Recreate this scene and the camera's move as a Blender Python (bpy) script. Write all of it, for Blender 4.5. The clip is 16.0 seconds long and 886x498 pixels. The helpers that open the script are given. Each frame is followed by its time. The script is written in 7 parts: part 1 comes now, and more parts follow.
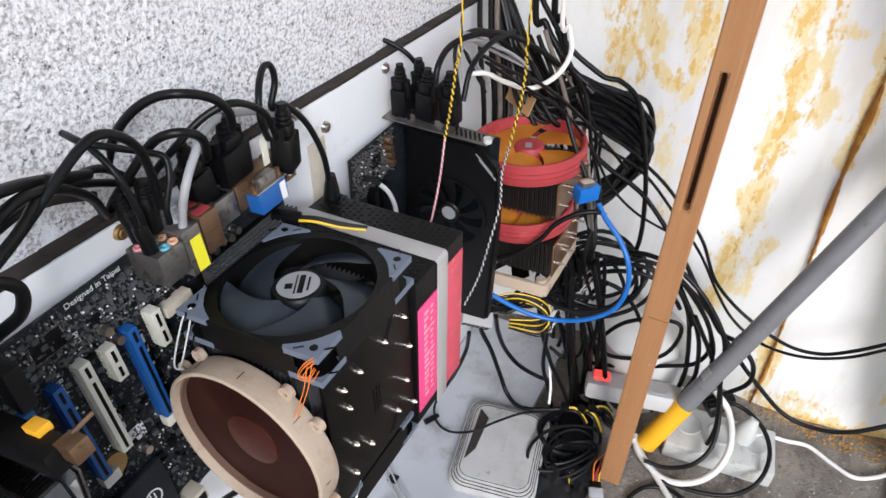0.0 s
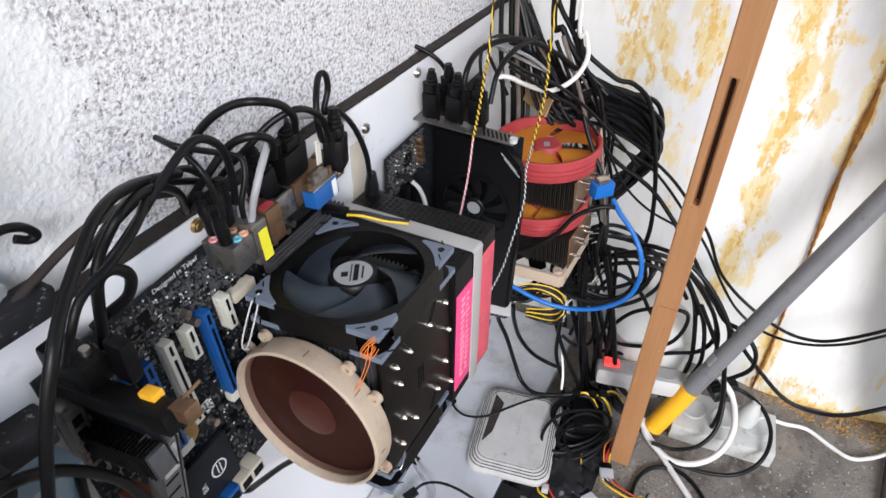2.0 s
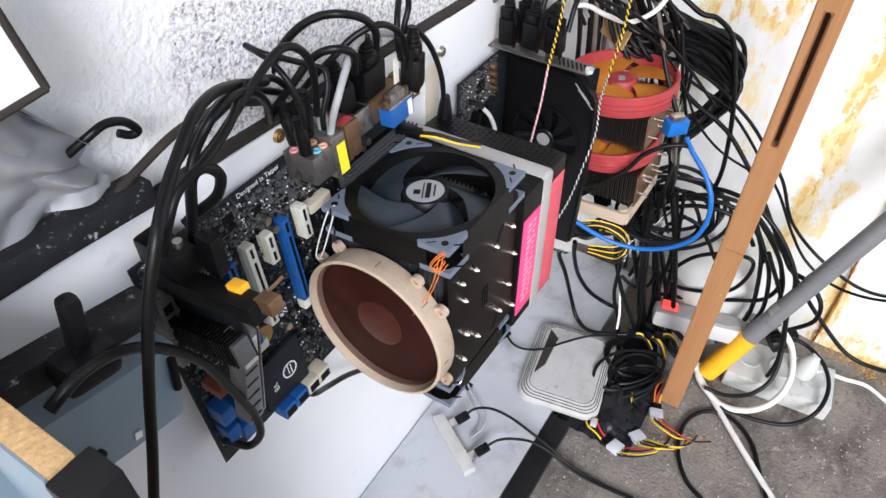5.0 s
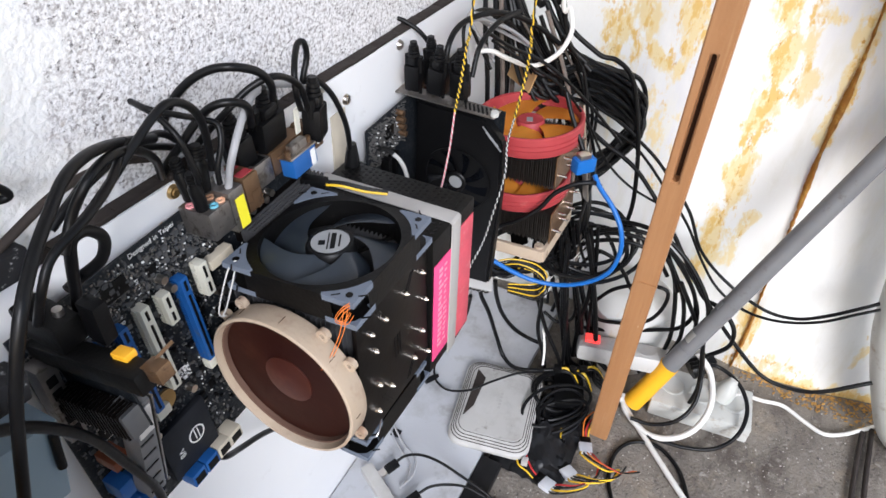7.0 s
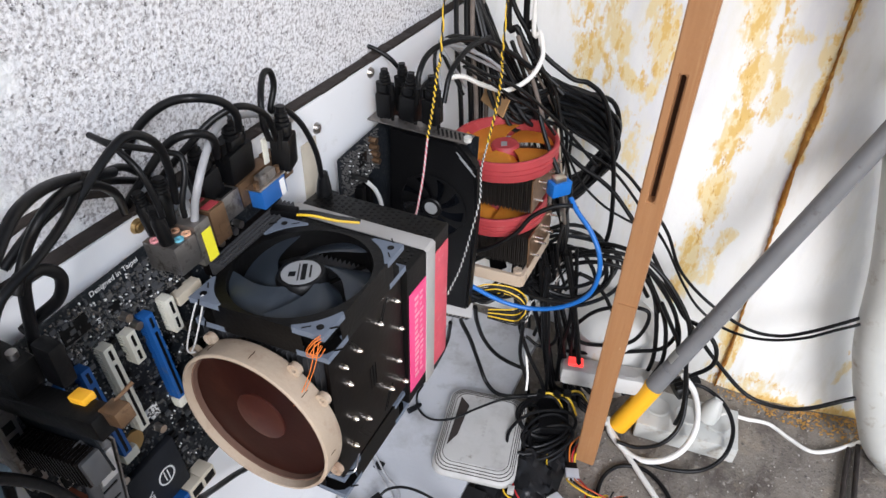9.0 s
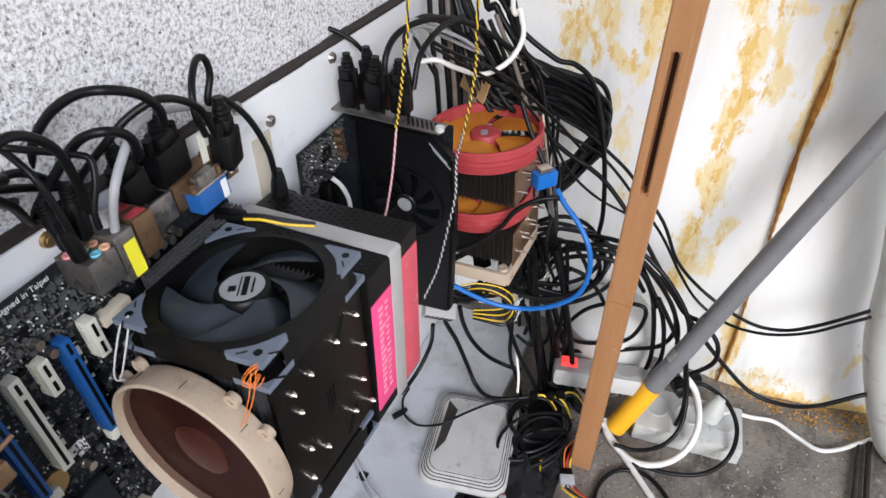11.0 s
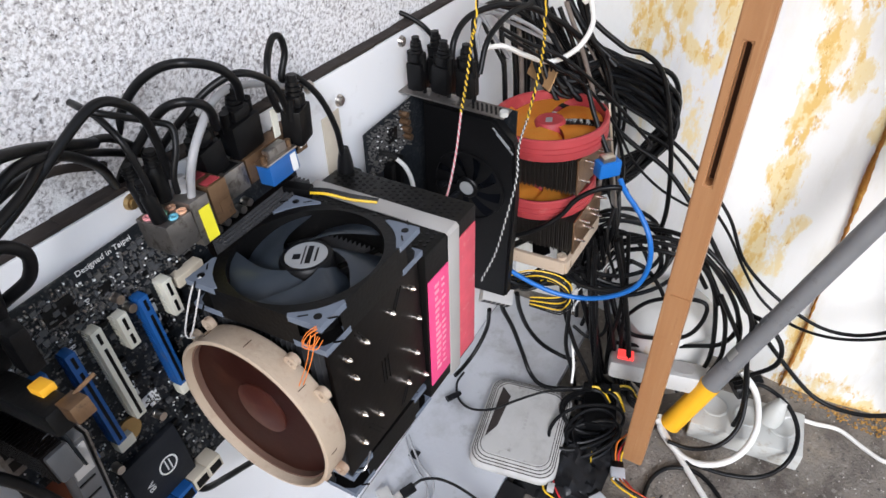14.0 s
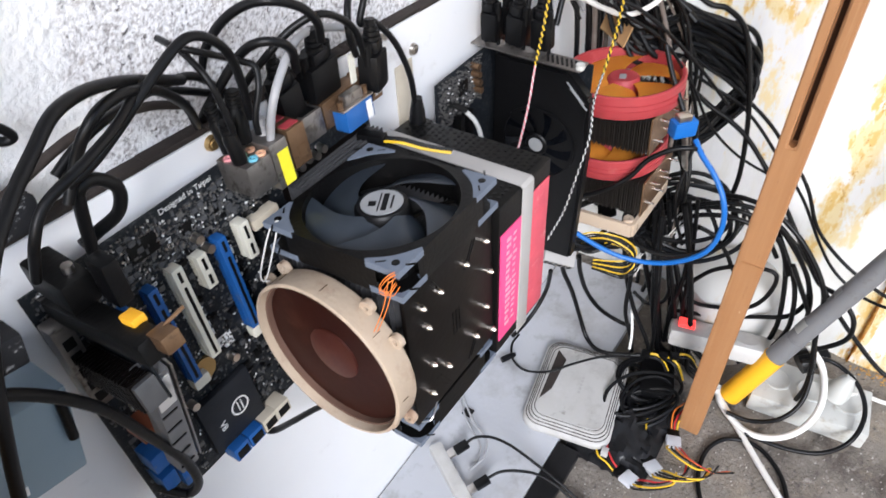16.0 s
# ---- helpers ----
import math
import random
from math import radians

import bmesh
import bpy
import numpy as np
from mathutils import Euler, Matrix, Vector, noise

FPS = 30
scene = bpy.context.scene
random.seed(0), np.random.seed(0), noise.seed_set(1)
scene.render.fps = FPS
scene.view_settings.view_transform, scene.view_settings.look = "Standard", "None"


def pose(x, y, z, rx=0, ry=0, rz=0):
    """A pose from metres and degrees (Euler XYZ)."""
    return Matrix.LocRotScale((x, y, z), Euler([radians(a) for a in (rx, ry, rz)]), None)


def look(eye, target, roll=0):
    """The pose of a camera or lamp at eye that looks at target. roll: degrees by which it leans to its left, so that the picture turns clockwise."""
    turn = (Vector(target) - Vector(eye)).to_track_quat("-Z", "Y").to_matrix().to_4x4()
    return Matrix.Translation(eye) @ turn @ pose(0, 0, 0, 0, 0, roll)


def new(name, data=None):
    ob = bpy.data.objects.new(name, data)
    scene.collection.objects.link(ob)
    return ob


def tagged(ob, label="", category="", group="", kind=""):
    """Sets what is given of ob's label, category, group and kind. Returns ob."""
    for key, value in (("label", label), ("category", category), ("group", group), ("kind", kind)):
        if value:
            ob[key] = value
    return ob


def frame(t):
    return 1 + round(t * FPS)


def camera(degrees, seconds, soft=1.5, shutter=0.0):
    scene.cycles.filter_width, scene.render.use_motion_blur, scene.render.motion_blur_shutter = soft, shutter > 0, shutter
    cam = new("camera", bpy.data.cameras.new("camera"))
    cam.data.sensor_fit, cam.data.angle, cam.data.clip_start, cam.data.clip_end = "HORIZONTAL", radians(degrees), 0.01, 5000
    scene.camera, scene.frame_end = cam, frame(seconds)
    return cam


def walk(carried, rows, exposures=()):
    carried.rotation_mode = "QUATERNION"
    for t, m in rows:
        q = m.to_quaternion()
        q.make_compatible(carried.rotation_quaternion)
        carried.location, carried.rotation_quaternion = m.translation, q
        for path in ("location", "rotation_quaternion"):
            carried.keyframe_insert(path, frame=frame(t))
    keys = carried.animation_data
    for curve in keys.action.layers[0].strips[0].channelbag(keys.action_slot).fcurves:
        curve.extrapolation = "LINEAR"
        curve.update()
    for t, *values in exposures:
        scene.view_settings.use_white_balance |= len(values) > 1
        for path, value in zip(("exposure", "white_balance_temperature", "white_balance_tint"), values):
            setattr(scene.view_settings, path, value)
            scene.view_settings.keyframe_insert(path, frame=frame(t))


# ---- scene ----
cam = camera(64.86, 16.0, shutter=0.4)
PATH = [
    (0.0, pose(-0.2346, -0.3629, 0.9330, 50.96, -0.77, -62.75)),
    (0.5, pose(-0.2254, -0.3572, 0.9273, 50.87, -0.07, -61.43)),
    (1.0, pose(-0.2373, -0.3645, 0.9386, 52.72, -0.92, -63.24)),
    (1.5, pose(-0.2667, -0.3475, 0.9578, 51.81, -1.48, -63.88)),
    (2.0, pose(-0.2900, -0.3504, 0.9646, 50.53, -0.96, -63.03)),
    (2.5, pose(-0.2971, -0.3599, 0.9613, 49.26, -1.33, -62.70)),
    (3.0, pose(-0.2989, -0.3515, 0.9514, 47.24, -1.38, -61.50)),
    (3.2, pose(-0.3035, -0.3513, 0.9548, 47.12, -0.49, -60.03)),
    (5.3, pose(-0.3132, -0.3501, 0.9605, 45.71, -0.35, -57.49)),
    (5.5, pose(-0.3079, -0.3552, 0.9640, 46.68, -0.66, -58.81)),
    (6.0, pose(-0.3005, -0.3613, 0.9654, 48.12, -1.42, -61.37)),
    (6.5, pose(-0.2972, -0.3633, 0.9630, 48.53, -1.76, -62.58)),
    (7.0, pose(-0.2935, -0.3648, 0.9605, 49.01, -1.92, -63.25)),
    (7.5, pose(-0.2862, -0.3680, 0.9630, 50.75, -1.56, -64.54)),
    (8.0, pose(-0.2835, -0.3685, 0.9617, 51.25, -2.06, -65.52)),
    (8.5, pose(-0.2839, -0.3698, 0.9627, 51.44, -1.59, -65.37)),
    (8.7, pose(-0.2841, -0.3697, 0.9600, 51.28, -1.47, -65.27)),
    (10.8, pose(-0.2206, -0.3616, 0.9307, 50.65, -1.80, -65.71)),
    (11.0, pose(-0.2148, -0.3704, 0.9246, 50.14, -0.47, -66.02)),
    (11.5, pose(-0.2168, -0.3798, 0.9214, 49.23, -1.17, -65.14)),
    (12.0, pose(-0.2193, -0.3818, 0.9233, 50.01, -0.84, -63.70)),
    (12.5, pose(-0.2204, -0.3844, 0.9228, 50.35, -0.96, -63.45)),
    (13.0, pose(-0.2224, -0.3834, 0.9258, 51.07, -0.22, -62.81)),
    (13.5, pose(-0.2243, -0.3841, 0.9255, 50.51, 0.68, -61.40)),
    (14.0, pose(-0.2276, -0.3821, 0.9243, 49.57, 0.91, -60.38)),
    (14.5, pose(-0.2293, -0.3818, 0.9255, 49.13, 1.13, -59.50)),
    (15.0, pose(-0.2333, -0.3811, 0.9246, 49.18, 1.45, -59.05)),
    (15.5, pose(-0.2385, -0.3780, 0.9245, 48.76, 1.85, -58.00)),
    (16.0, pose(-0.2403, -0.3635, 0.9107, 46.91, 1.93, -56.31)),
]
walk(cam, PATH, exposures=[(0.0, 0.51, 6200, 12), (2.5, 0.57, 6200, 12), (5.5, 0.75, 6200, 12), (7.0, 0.65, 6200, 12), (8.5, 0.47, 6200, 12), (11.5, 0.43, 6200, 12), (15.0, 0.62, 6200, 12), (16.0, 0.80, 6200, 12)])

# ---------------------------------------------------------------- light
world = bpy.data.worlds.new("sky")
scene.world = world
world.use_nodes = True
wn = world.node_tree.nodes
sky = wn.new("ShaderNodeTexSky")
sky.sky_type = 'NISHITA'
sky.sun_disc = False
sky.sun_elevation = radians(31)
sky.sun_rotation = radians(240)
world.node_tree.links.new(sky.outputs[0], wn["Background"].inputs[0])
wn["Background"].inputs[1].default_value = 0.13
sun_data = bpy.data.lights.new("sun", 'SUN')
sun_data.energy, sun_data.angle, sun_data.color = 2.3, radians(25), (0.96, 0.975, 1.0)
sun = new("sun", sun_data)
sun.matrix_world = look((-1.8, -1.6, 1.9), (0.3, -0.1, 0.3))


# ---------------------------------------------------------------- materials
def surface(name, color, rough=0.5, metal=0.0, vary=0.15, scale=40.0, bump=0.0, bump_scale=200.0, dirt=None, dirt_scale=12.0, dirt_at=0.58, coat=0.0):
    """Principled surface with two scales of tone, optional stains and fine relief."""
    m = bpy.data.materials.new(name)
    m.use_nodes = True
    nt = m.node_tree
    N, L = nt.nodes, nt.links
    b = N["Principled BSDF"]
    b.inputs["Roughness"].default_value, b.inputs["Metallic"].default_value = rough, metal
    b.inputs["Coat Weight"].default_value = coat
    b.inputs["Specular IOR Level"].default_value = 0.22 if max(color) < 0.05 else 0.5
    tc = N.new("ShaderNodeTexCoord")
    n1 = N.new("ShaderNodeTexNoise")
    n1.inputs["Scale"].default_value, n1.inputs["Detail"].default_value = scale, 6
    L.new(tc.outputs["Object"], n1.inputs["Vector"])
    mix = N.new("ShaderNodeMix")
    mix.data_type = 'RGBA'
    mix.inputs[6].default_value = (*[c * (1 - vary) for c in color], 1)
    mix.inputs[7].default_value = (*[min(1, c * (1 + vary)) for c in color], 1)
    L.new(n1.outputs["Fac"], mix.inputs[0])
    out = mix.outputs[2]
    if dirt:
        n2 = N.new("ShaderNodeTexNoise")
        n2.inputs["Scale"].default_value, n2.inputs["Detail"].default_value, n2.inputs["Roughness"].default_value = dirt_scale, 9, 0.68
        L.new(tc.outputs["Object"], n2.inputs["Vector"])
        ramp = N.new("ShaderNodeValToRGB")
        ramp.color_ramp.elements[0].position, ramp.color_ramp.elements[1].position = dirt_at, min(1, dirt_at + 0.14)
        L.new(n2.outputs["Fac"], ramp.inputs[0])
        mx = N.new("ShaderNodeMix")
        mx.data_type = 'RGBA'
        L.new(ramp.outputs[0], mx.inputs[0])
        L.new(out, mx.inputs[6])
        mx.inputs[7].default_value = (*dirt, 1)
        out = mx.outputs[2]
    L.new(out, b.inputs["Base Color"])
    if bump:
        n3 = N.new("ShaderNodeTexNoise")
        n3.inputs["Scale"].default_value, n3.inputs["Detail"].default_value = bump_scale, 5
        L.new(tc.outputs["Object"], n3.inputs["Vector"])
        bp = N.new("ShaderNodeBump")
        bp.inputs["Strength"].default_value, bp.inputs["Distance"].default_value = bump, 0.002
        L.new(n3.outputs["Fac"], bp.inputs["Height"])
        L.new(bp.outputs[0], b.inputs["Normal"])
    return m


def threshold(N, L, vec, scale, lo, hi, detail=6, rough=0.6):
    n = N.new("ShaderNodeTexNoise")
    n.inputs["Scale"].default_value, n.inputs["Detail"].default_value, n.inputs["Roughness"].default_value = scale, detail, rough
    L.new(vec, n.inputs["Vector"])
    r = N.new("ShaderNodeValToRGB")
    r.color_ramp.elements[0].position, r.color_ramp.elements[1].position = lo, hi
    L.new(n.outputs["Fac"], r.inputs[0])
    return n, r


def layered(name, base, layers, rough=0.7, bump=0.3, stretch=(1, 1, 1), bump_scale=150, vary=0.06):
    """A base colour under layers of (colour, scale, low, high, stretch) worn through by noise."""
    m = surface(name, base, rough, 0, vary, 6.0)
    nt = m.node_tree
    N, L = nt.nodes, nt.links
    b = N["Principled BSDF"]
    out = b.inputs["Base Color"].links[0].from_socket
    tc = N.new("ShaderNodeTexCoord")
    height = None
    for col, scale, lo, hi, st in layers:
        mp = N.new("ShaderNodeMapping")
        mp.inputs["Scale"].default_value = st
        mp.inputs["Location"].default_value = (scale * 0.37 % 7, scale * 0.11 % 5, 1.7)
        L.new(tc.outputs["Object"], mp.inputs["Vector"])
        n, r = threshold(N, L, mp.outputs[0], scale, lo, hi, 8, 0.65)
        mx = N.new("ShaderNodeMix")
        mx.data_type = 'RGBA'
        L.new(r.outputs[0], mx.inputs[0])
        L.new(out, mx.inputs[6])
        mx.inputs[7].default_value = (*col, 1)
        out = mx.outputs[2]
        height = height or r
    L.new(out, b.inputs["Base Color"])
    n3 = N.new("ShaderNodeTexNoise")
    n3.inputs["Scale"].default_value, n3.inputs["Detail"].default_value = bump_scale, 6
    L.new(tc.outputs["Object"], n3.inputs["Vector"])
    bp = N.new("ShaderNodeBump")
    bp.inputs["Strength"].default_value, bp.inputs["Distance"].default_value = bump, 0.003
    L.new(n3.outputs["Fac"], bp.inputs["Height"])
    L.new(bp.outputs[0], b.inputs["Normal"])
    return m


ONE = (1, 1, 1)
PLASTER = layered("speckled_plaster", (0.80, 0.79, 0.80), [
    ((0.40, 0.38, 0.38), 300, 0.47, 0.60, ONE), ((0.12, 0.11, 0.11), 215, 0.585, 0.65, ONE), ((0.30, 0.28, 0.28), 120, 0.60, 0.68, ONE),
    ((0.06, 0.055, 0.05), 34, 0.70, 0.72, ONE), ((0.42, 0.36, 0.30), 9, 0.66, 0.72, ONE),
    ((0.84, 0.83, 0.83), 3.0, 0.56, 0.66, ONE)], 0.85, 0.7, bump_scale=180)
# smooth skim coat over the speckles at the left end of the wall
_n, _l = PLASTER.node_tree.nodes, PLASTER.node_tree.links
_tc, _sep, _mr, _mx = _n.new("ShaderNodeTexCoord"), _n.new("ShaderNodeSeparateXYZ"), _n.new("ShaderNodeMapRange"), _n.new("ShaderNodeMix")
_wob, _add = _n.new("ShaderNodeTexNoise"), _n.new("ShaderNodeMath")
_wob.inputs["Scale"].default_value, _wob.inputs["Detail"].default_value = 30, 8
_add.operation, _add.inputs[1].default_value = 'MULTIPLY_ADD', 0.18
_l.new(_tc.outputs["Object"], _sep.inputs[0])
_l.new(_tc.outputs["Object"], _wob.inputs["Vector"])
_l.new(_wob.outputs["Fac"], _add.inputs[0])
_l.new(_sep.outputs[0], _add.inputs[2])
_mr.inputs["From Min"].default_value, _mr.inputs["From Max"].default_value = 0.048, 0.030
_l.new(_add.outputs[0], _mr.inputs["Value"])
_mx.data_type = 'RGBA'
_b = _n["Principled BSDF"]
_l.new(_mr.outputs[0], _mx.inputs[0])
_l.new(_b.inputs["Base Color"].links[0].from_socket, _mx.inputs[6])
_mx.inputs[7].default_value = (0.80, 0.80, 0.80, 1)
_l.new(_mx.outputs[2], _b.inputs["Base Color"])
RUST_WALL = layered("rusty_white_paint", (0.84, 0.83, 0.80), [
    ((0.64, 0.64, 0.69), 5, 0.5, 0.75, (1, 1, 0.35)), ((0.78, 0.76, 0.70), 26, 0.52, 0.66, (1, 1, 0.25)),
    ((0.80, 0.66, 0.36), 14, 0.64, 0.72, (1, 1.6, 0.20))], 0.40, 0.25, bump_scale=90)
# ochre runs where water came down: the sheet carries how wet each spot was, noise breaks the runs up
_n, _l = RUST_WALL.node_tree.nodes, RUST_WALL.node_tree.links
_b = _n["Principled BSDF"]
_at, _tc, _mp = _n.new("ShaderNodeAttribute"), _n.new("ShaderNodeTexCoord"), _n.new("ShaderNodeMapping")
_at.attribute_name = "stain"
_mp.inputs["Scale"].default_value = (1, 1, 0.45)
_l.new(_tc.outputs["Object"], _mp.inputs["Vector"])
_out = _b.inputs["Base Color"].links[0].from_socket
for _col, _sc, _lo, _hi in (((0.80, 0.66, 0.38), 36, 1.25, 1.41), ((0.74, 0.50, 0.17), 80, 1.41, 1.55), ((0.55, 0.29, 0.06), 140, 1.60, 1.70)):
    _ns, _sum, _mr, _mx = _n.new("ShaderNodeTexNoise"), _n.new("ShaderNodeMath"), _n.new("ShaderNodeMapRange"), _n.new("ShaderNodeMix")
    _ns.inputs["Scale"].default_value, _ns.inputs["Detail"].default_value, _ns.inputs["Roughness"].default_value = _sc, 9, 0.70
    _l.new(_mp.outputs[0], _ns.inputs["Vector"])
    _sum.operation, _sum.inputs[1].default_value = 'MULTIPLY_ADD', 1.85
    _l.new(_ns.outputs["Fac"], _sum.inputs[0])
    _l.new(_at.outputs["Fac"], _sum.inputs[2])
    _mr.inputs["From Min"].default_value, _mr.inputs["From Max"].default_value = _lo, _hi
    _l.new(_sum.outputs[0], _mr.inputs["Value"])
    _mx.data_type = 'RGBA'
    _l.new(_mr.outputs[0], _mx.inputs[0])
    _l.new(_out, _mx.inputs[6])
    _mx.inputs[7].default_value = (*_col, 1)
    _out = _mx.outputs[2]
_l.new(_out, _b.inputs["Base Color"])
CONCRETE = layered("concrete", (0.205, 0.180, 0.152), [
    ((0.075, 0.060, 0.050), 5, 0.52, 0.68, (1, 2, 1)), ((0.27, 0.225, 0.17), 13, 0.54, 0.70, ONE),
    ((0.32, 0.295, 0.26), 60, 0.56, 0.70, ONE), ((0.13, 0.11, 0.095), 11, 0.53, 0.66, ONE), ((0.10, 0.085, 0.075), 38, 0.60, 0.68, ONE),
    ((0.58, 0.54, 0.49), 260, 0.64, 0.69, ONE), ((0.07, 0.06, 0.055), 140, 0.60, 0.67, ONE)], 0.9, 1.0, bump_scale=220)
WHITE_BOARD = layered("white_laminate", (0.80, 0.80, 0.81), [
    ((0.52, 0.50, 0.48), 14, 0.63, 0.78, ONE), ((0.20, 0.18, 0.16), 130, 0.715, 0.74, ONE)], 0.38, 0.05)
WHITE_SHEET = layered("white_sheet_dirty", (0.45, 0.46, 0.485), [
    ((0.30, 0.29, 0.28), 7, 0.52, 0.74, ONE), ((0.25, 0.24, 0.23), 18, 0.55, 0.76, ONE), ((0.13, 0.12, 0.11), 60, 0.70, 0.73, (1, 2.5, 1))], 0.42, 0.1)
DARK_EDGE = surface("weathered_dark_wood", (0.035, 0.028, 0.025), 0.75, 0, 0.5, 60, 0.6, 120, (0.30, 0.28, 0.26), 60, 0.66)
BLACK_EDGE = surface("black_edge_tape", (0.010, 0.010, 0.011), 0.5, 0, 0.4, 50)
WOOD = layered("brown_stained_wood", (0.37, 0.185, 0.080), [
    ((0.31, 0.140, 0.055), 9, 0.45, 0.75, (6, 6, 0.25)), ((0.43, 0.235, 0.11), 24, 0.55, 0.75, (5, 5, 0.2)), ((0.24, 0.10, 0.04), 60, 0.66, 0.72, (3, 3, 0.3)),
    ((0.62, 0.44, 0.28), 70, 0.69, 0.72, (1, 1, 0.5))], 0.45, 0.3, bump_scale=120)
# dark brown for the post slot's painted shade and the fan ring's scratches
SLOT_SHADE_AND_SCRATCH = surface("dark_wood", (0.045, 0.02, 0.01), 0.8, 0, 0.3)
CHIPBOARD = surface("chipboard", (0.52, 0.33, 0.15), 0.85, 0, 0.45, 260, 0.6, 300, (0.25, 0.14, 0.06), 200, 0.6)
PCB = surface("black_circuit_board", (0.008, 0.010, 0.013), 0.40, 0, 0.5, 90, 0.2, 400, (0.050, 0.050, 0.050), 260, 0.53)
SILK = surface("white_print", (0.75, 0.75, 0.74), 0.6)
BLUE_PLASTIC = surface("blue_plastic", (0.012, 0.092, 0.31), 0.42, 0, 0.2, 60, dirt=(0.12, 0.14, 0.18), dirt_scale=70, dirt_at=0.62)
IVORY = surface("ivory_plastic", (0.66, 0.64, 0.55), 0.45, 0, 0.1, 60, dirt=(0.30, 0.27, 0.22), dirt_scale=60, dirt_at=0.6)
BEIGE_PLASTIC = surface("beige_plastic", (0.56, 0.50, 0.40), 0.5, 0, 0.12, 60)
# dust colour darkened to hold the shade inside the round fan's ring as well
SHADED_DUST_BROWN = surface("brown_dust", (0.13, 0.070, 0.048), 0.8, 0, 0.25, 25, 0.2, 90)
BLACK_PLASTIC = surface("black_plastic", (0.0030, 0.0030, 0.0034), 0.42, 0, 0.4, 70, 0.1, 300)
DUSTY_BLACK = surface("dusty_black_plastic", (0.0030, 0.0028, 0.0028), 0.46, 0, 0.4, 60, 0.15, 300, (0.014, 0.012, 0.011), 45, 0.62)
SMOKE_BLADE = surface("smoked_blade", (0.050, 0.064, 0.084), 0.34, 0, 0.25, 25, dirt=(0.066, 0.080, 0.100), dirt_scale=22, dirt_at=0.6, coat=0.3)
GREY_RUBBER = surface("blue_grey_rubber", (0.135, 0.160, 0.205), 0.7, 0, 0.12, 60, 0.1)
GPU_BLADE = surface("black_gloss_blade", (0.006, 0.007, 0.010), 0.22, 0, 0.3, 40)
BLACK_METAL = surface("black_coated_metal", (0.0050, 0.0036, 0.0032), 0.42, 0.3, 0.4, 40, 0.08, 200, (0.015, 0.011, 0.009), 30, 0.6)
FIN_METAL = surface("dark_fins", (0.05, 0.043, 0.038), 0.45, 0.6, 0.3, 80)
STEEL = surface("steel", (0.62, 0.58, 0.54), 0.28, 1.0, 0.15, 60, 0.05, 200, (0.30, 0.22, 0.15), 70, 0.62)
NICKEL = surface("nickel", (0.78, 0.72, 0.66), 0.22, 1.0, 0.1, 60)
BRASS = surface("tarnished_brass", (0.50, 0.34, 0.15), 0.4, 0.9, 0.25, 80)
TAPE = surface("grey_tape", (0.40, 0.385, 0.37), 0.4, 0, 0.10, 30, 0.15, 90, (0.36, 0.32, 0.30), 20, 0.6)
PINK = surface("pink_label", (0.85, 0.075, 0.24), 0.45, 0, 0.1, 40, 0.1, 80)
PINK_DULL = surface("faded_pink_label", (0.62, 0.085, 0.12), 0.5, 0, 0.25, 60, 0.2, 120, (0.66, 0.34, 0.32), 90, 0.6)
PALE_PINK = surface("pale_pink_print", (0.86, 0.33, 0.42), 0.5)
RED_RUBBER = surface("dusty_red_plastic", (0.36, 0.040, 0.045), 0.55, 0, 0.25, 30, 0.1, 100, (0.46, 0.11, 0.10), 20, 0.56)
ORANGE = surface("orange_plastic", (1.0, 0.37, 0.050), 0.42, 0, 0.15, 25, dirt=(0.90, 0.26, 0.03), dirt_scale=16, dirt_at=0.55)
OLD_CREAM = layered("yellowed_fan_plastic", (0.47, 0.37, 0.275), [((0.33, 0.22, 0.15), 26, 0.52, 0.70, ONE), ((0.16, 0.09, 0.06), 70, 0.64, 0.70, ONE), ((0.56, 0.46, 0.36), 11, 0.55, 0.72, ONE)], 0.5, 0.2, bump_scale=160, vary=0.12)
BROWN_BLADE = surface("dusty_brown_blades", (0.050, 0.012, 0.008), 0.42, 0, 0.30, 20, 0.1, 80, (0.095, 0.030, 0.018), 16, 0.54)
SOLDER = surface("dusty_solder", (0.115, 0.11, 0.105), 0.55, 0.3, 0.5, 300)
SOCKET_METAL = surface("dusty_socket_metal", (0.26, 0.24, 0.225), 0.36, 0.85, 0.35, 90, 0.2, 200, (0.09, 0.075, 0.06), 90, 0.52)
BROWN_METAL = surface("brown_tarnished_metal", (0.21, 0.125, 0.07), 0.42, 0.75, 0.4, 90, 0.2, 200, (0.06, 0.04, 0.03), 90, 0.55)
GREY_FIN = surface("grey_fins", (0.10, 0.10, 0.105), 0.45, 0.5, 0.3, 80, 0.1, 200, (0.19, 0.175, 0.16), 60, 0.6)
LABEL_GREY = surface("silver_label", (0.36, 0.37, 0.38), 0.4, 0.3, 0.08)
YELLOW = surface("yellow_sticker", (0.80, 0.72, 0.03), 0.5)
ORANGE_YELLOW = surface("yellow_orange_plastic", (0.85, 0.42, 0.02), 0.5)
PINK_JACK = surface("pink_jack", (0.75, 0.30, 0.32), 0.5)
CYAN_JACK = surface("cyan_jack", (0.16, 0.48, 0.60), 0.5)
GREEN_JACK = surface("green_jack", (0.25, 0.52, 0.35), 0.5)
PEACH_JACK = surface("peach_jack", (0.75, 0.42, 0.26), 0.5)
RED_PLASTIC = surface("red_plastic", (0.35, 0.04, 0.05), 0.5)
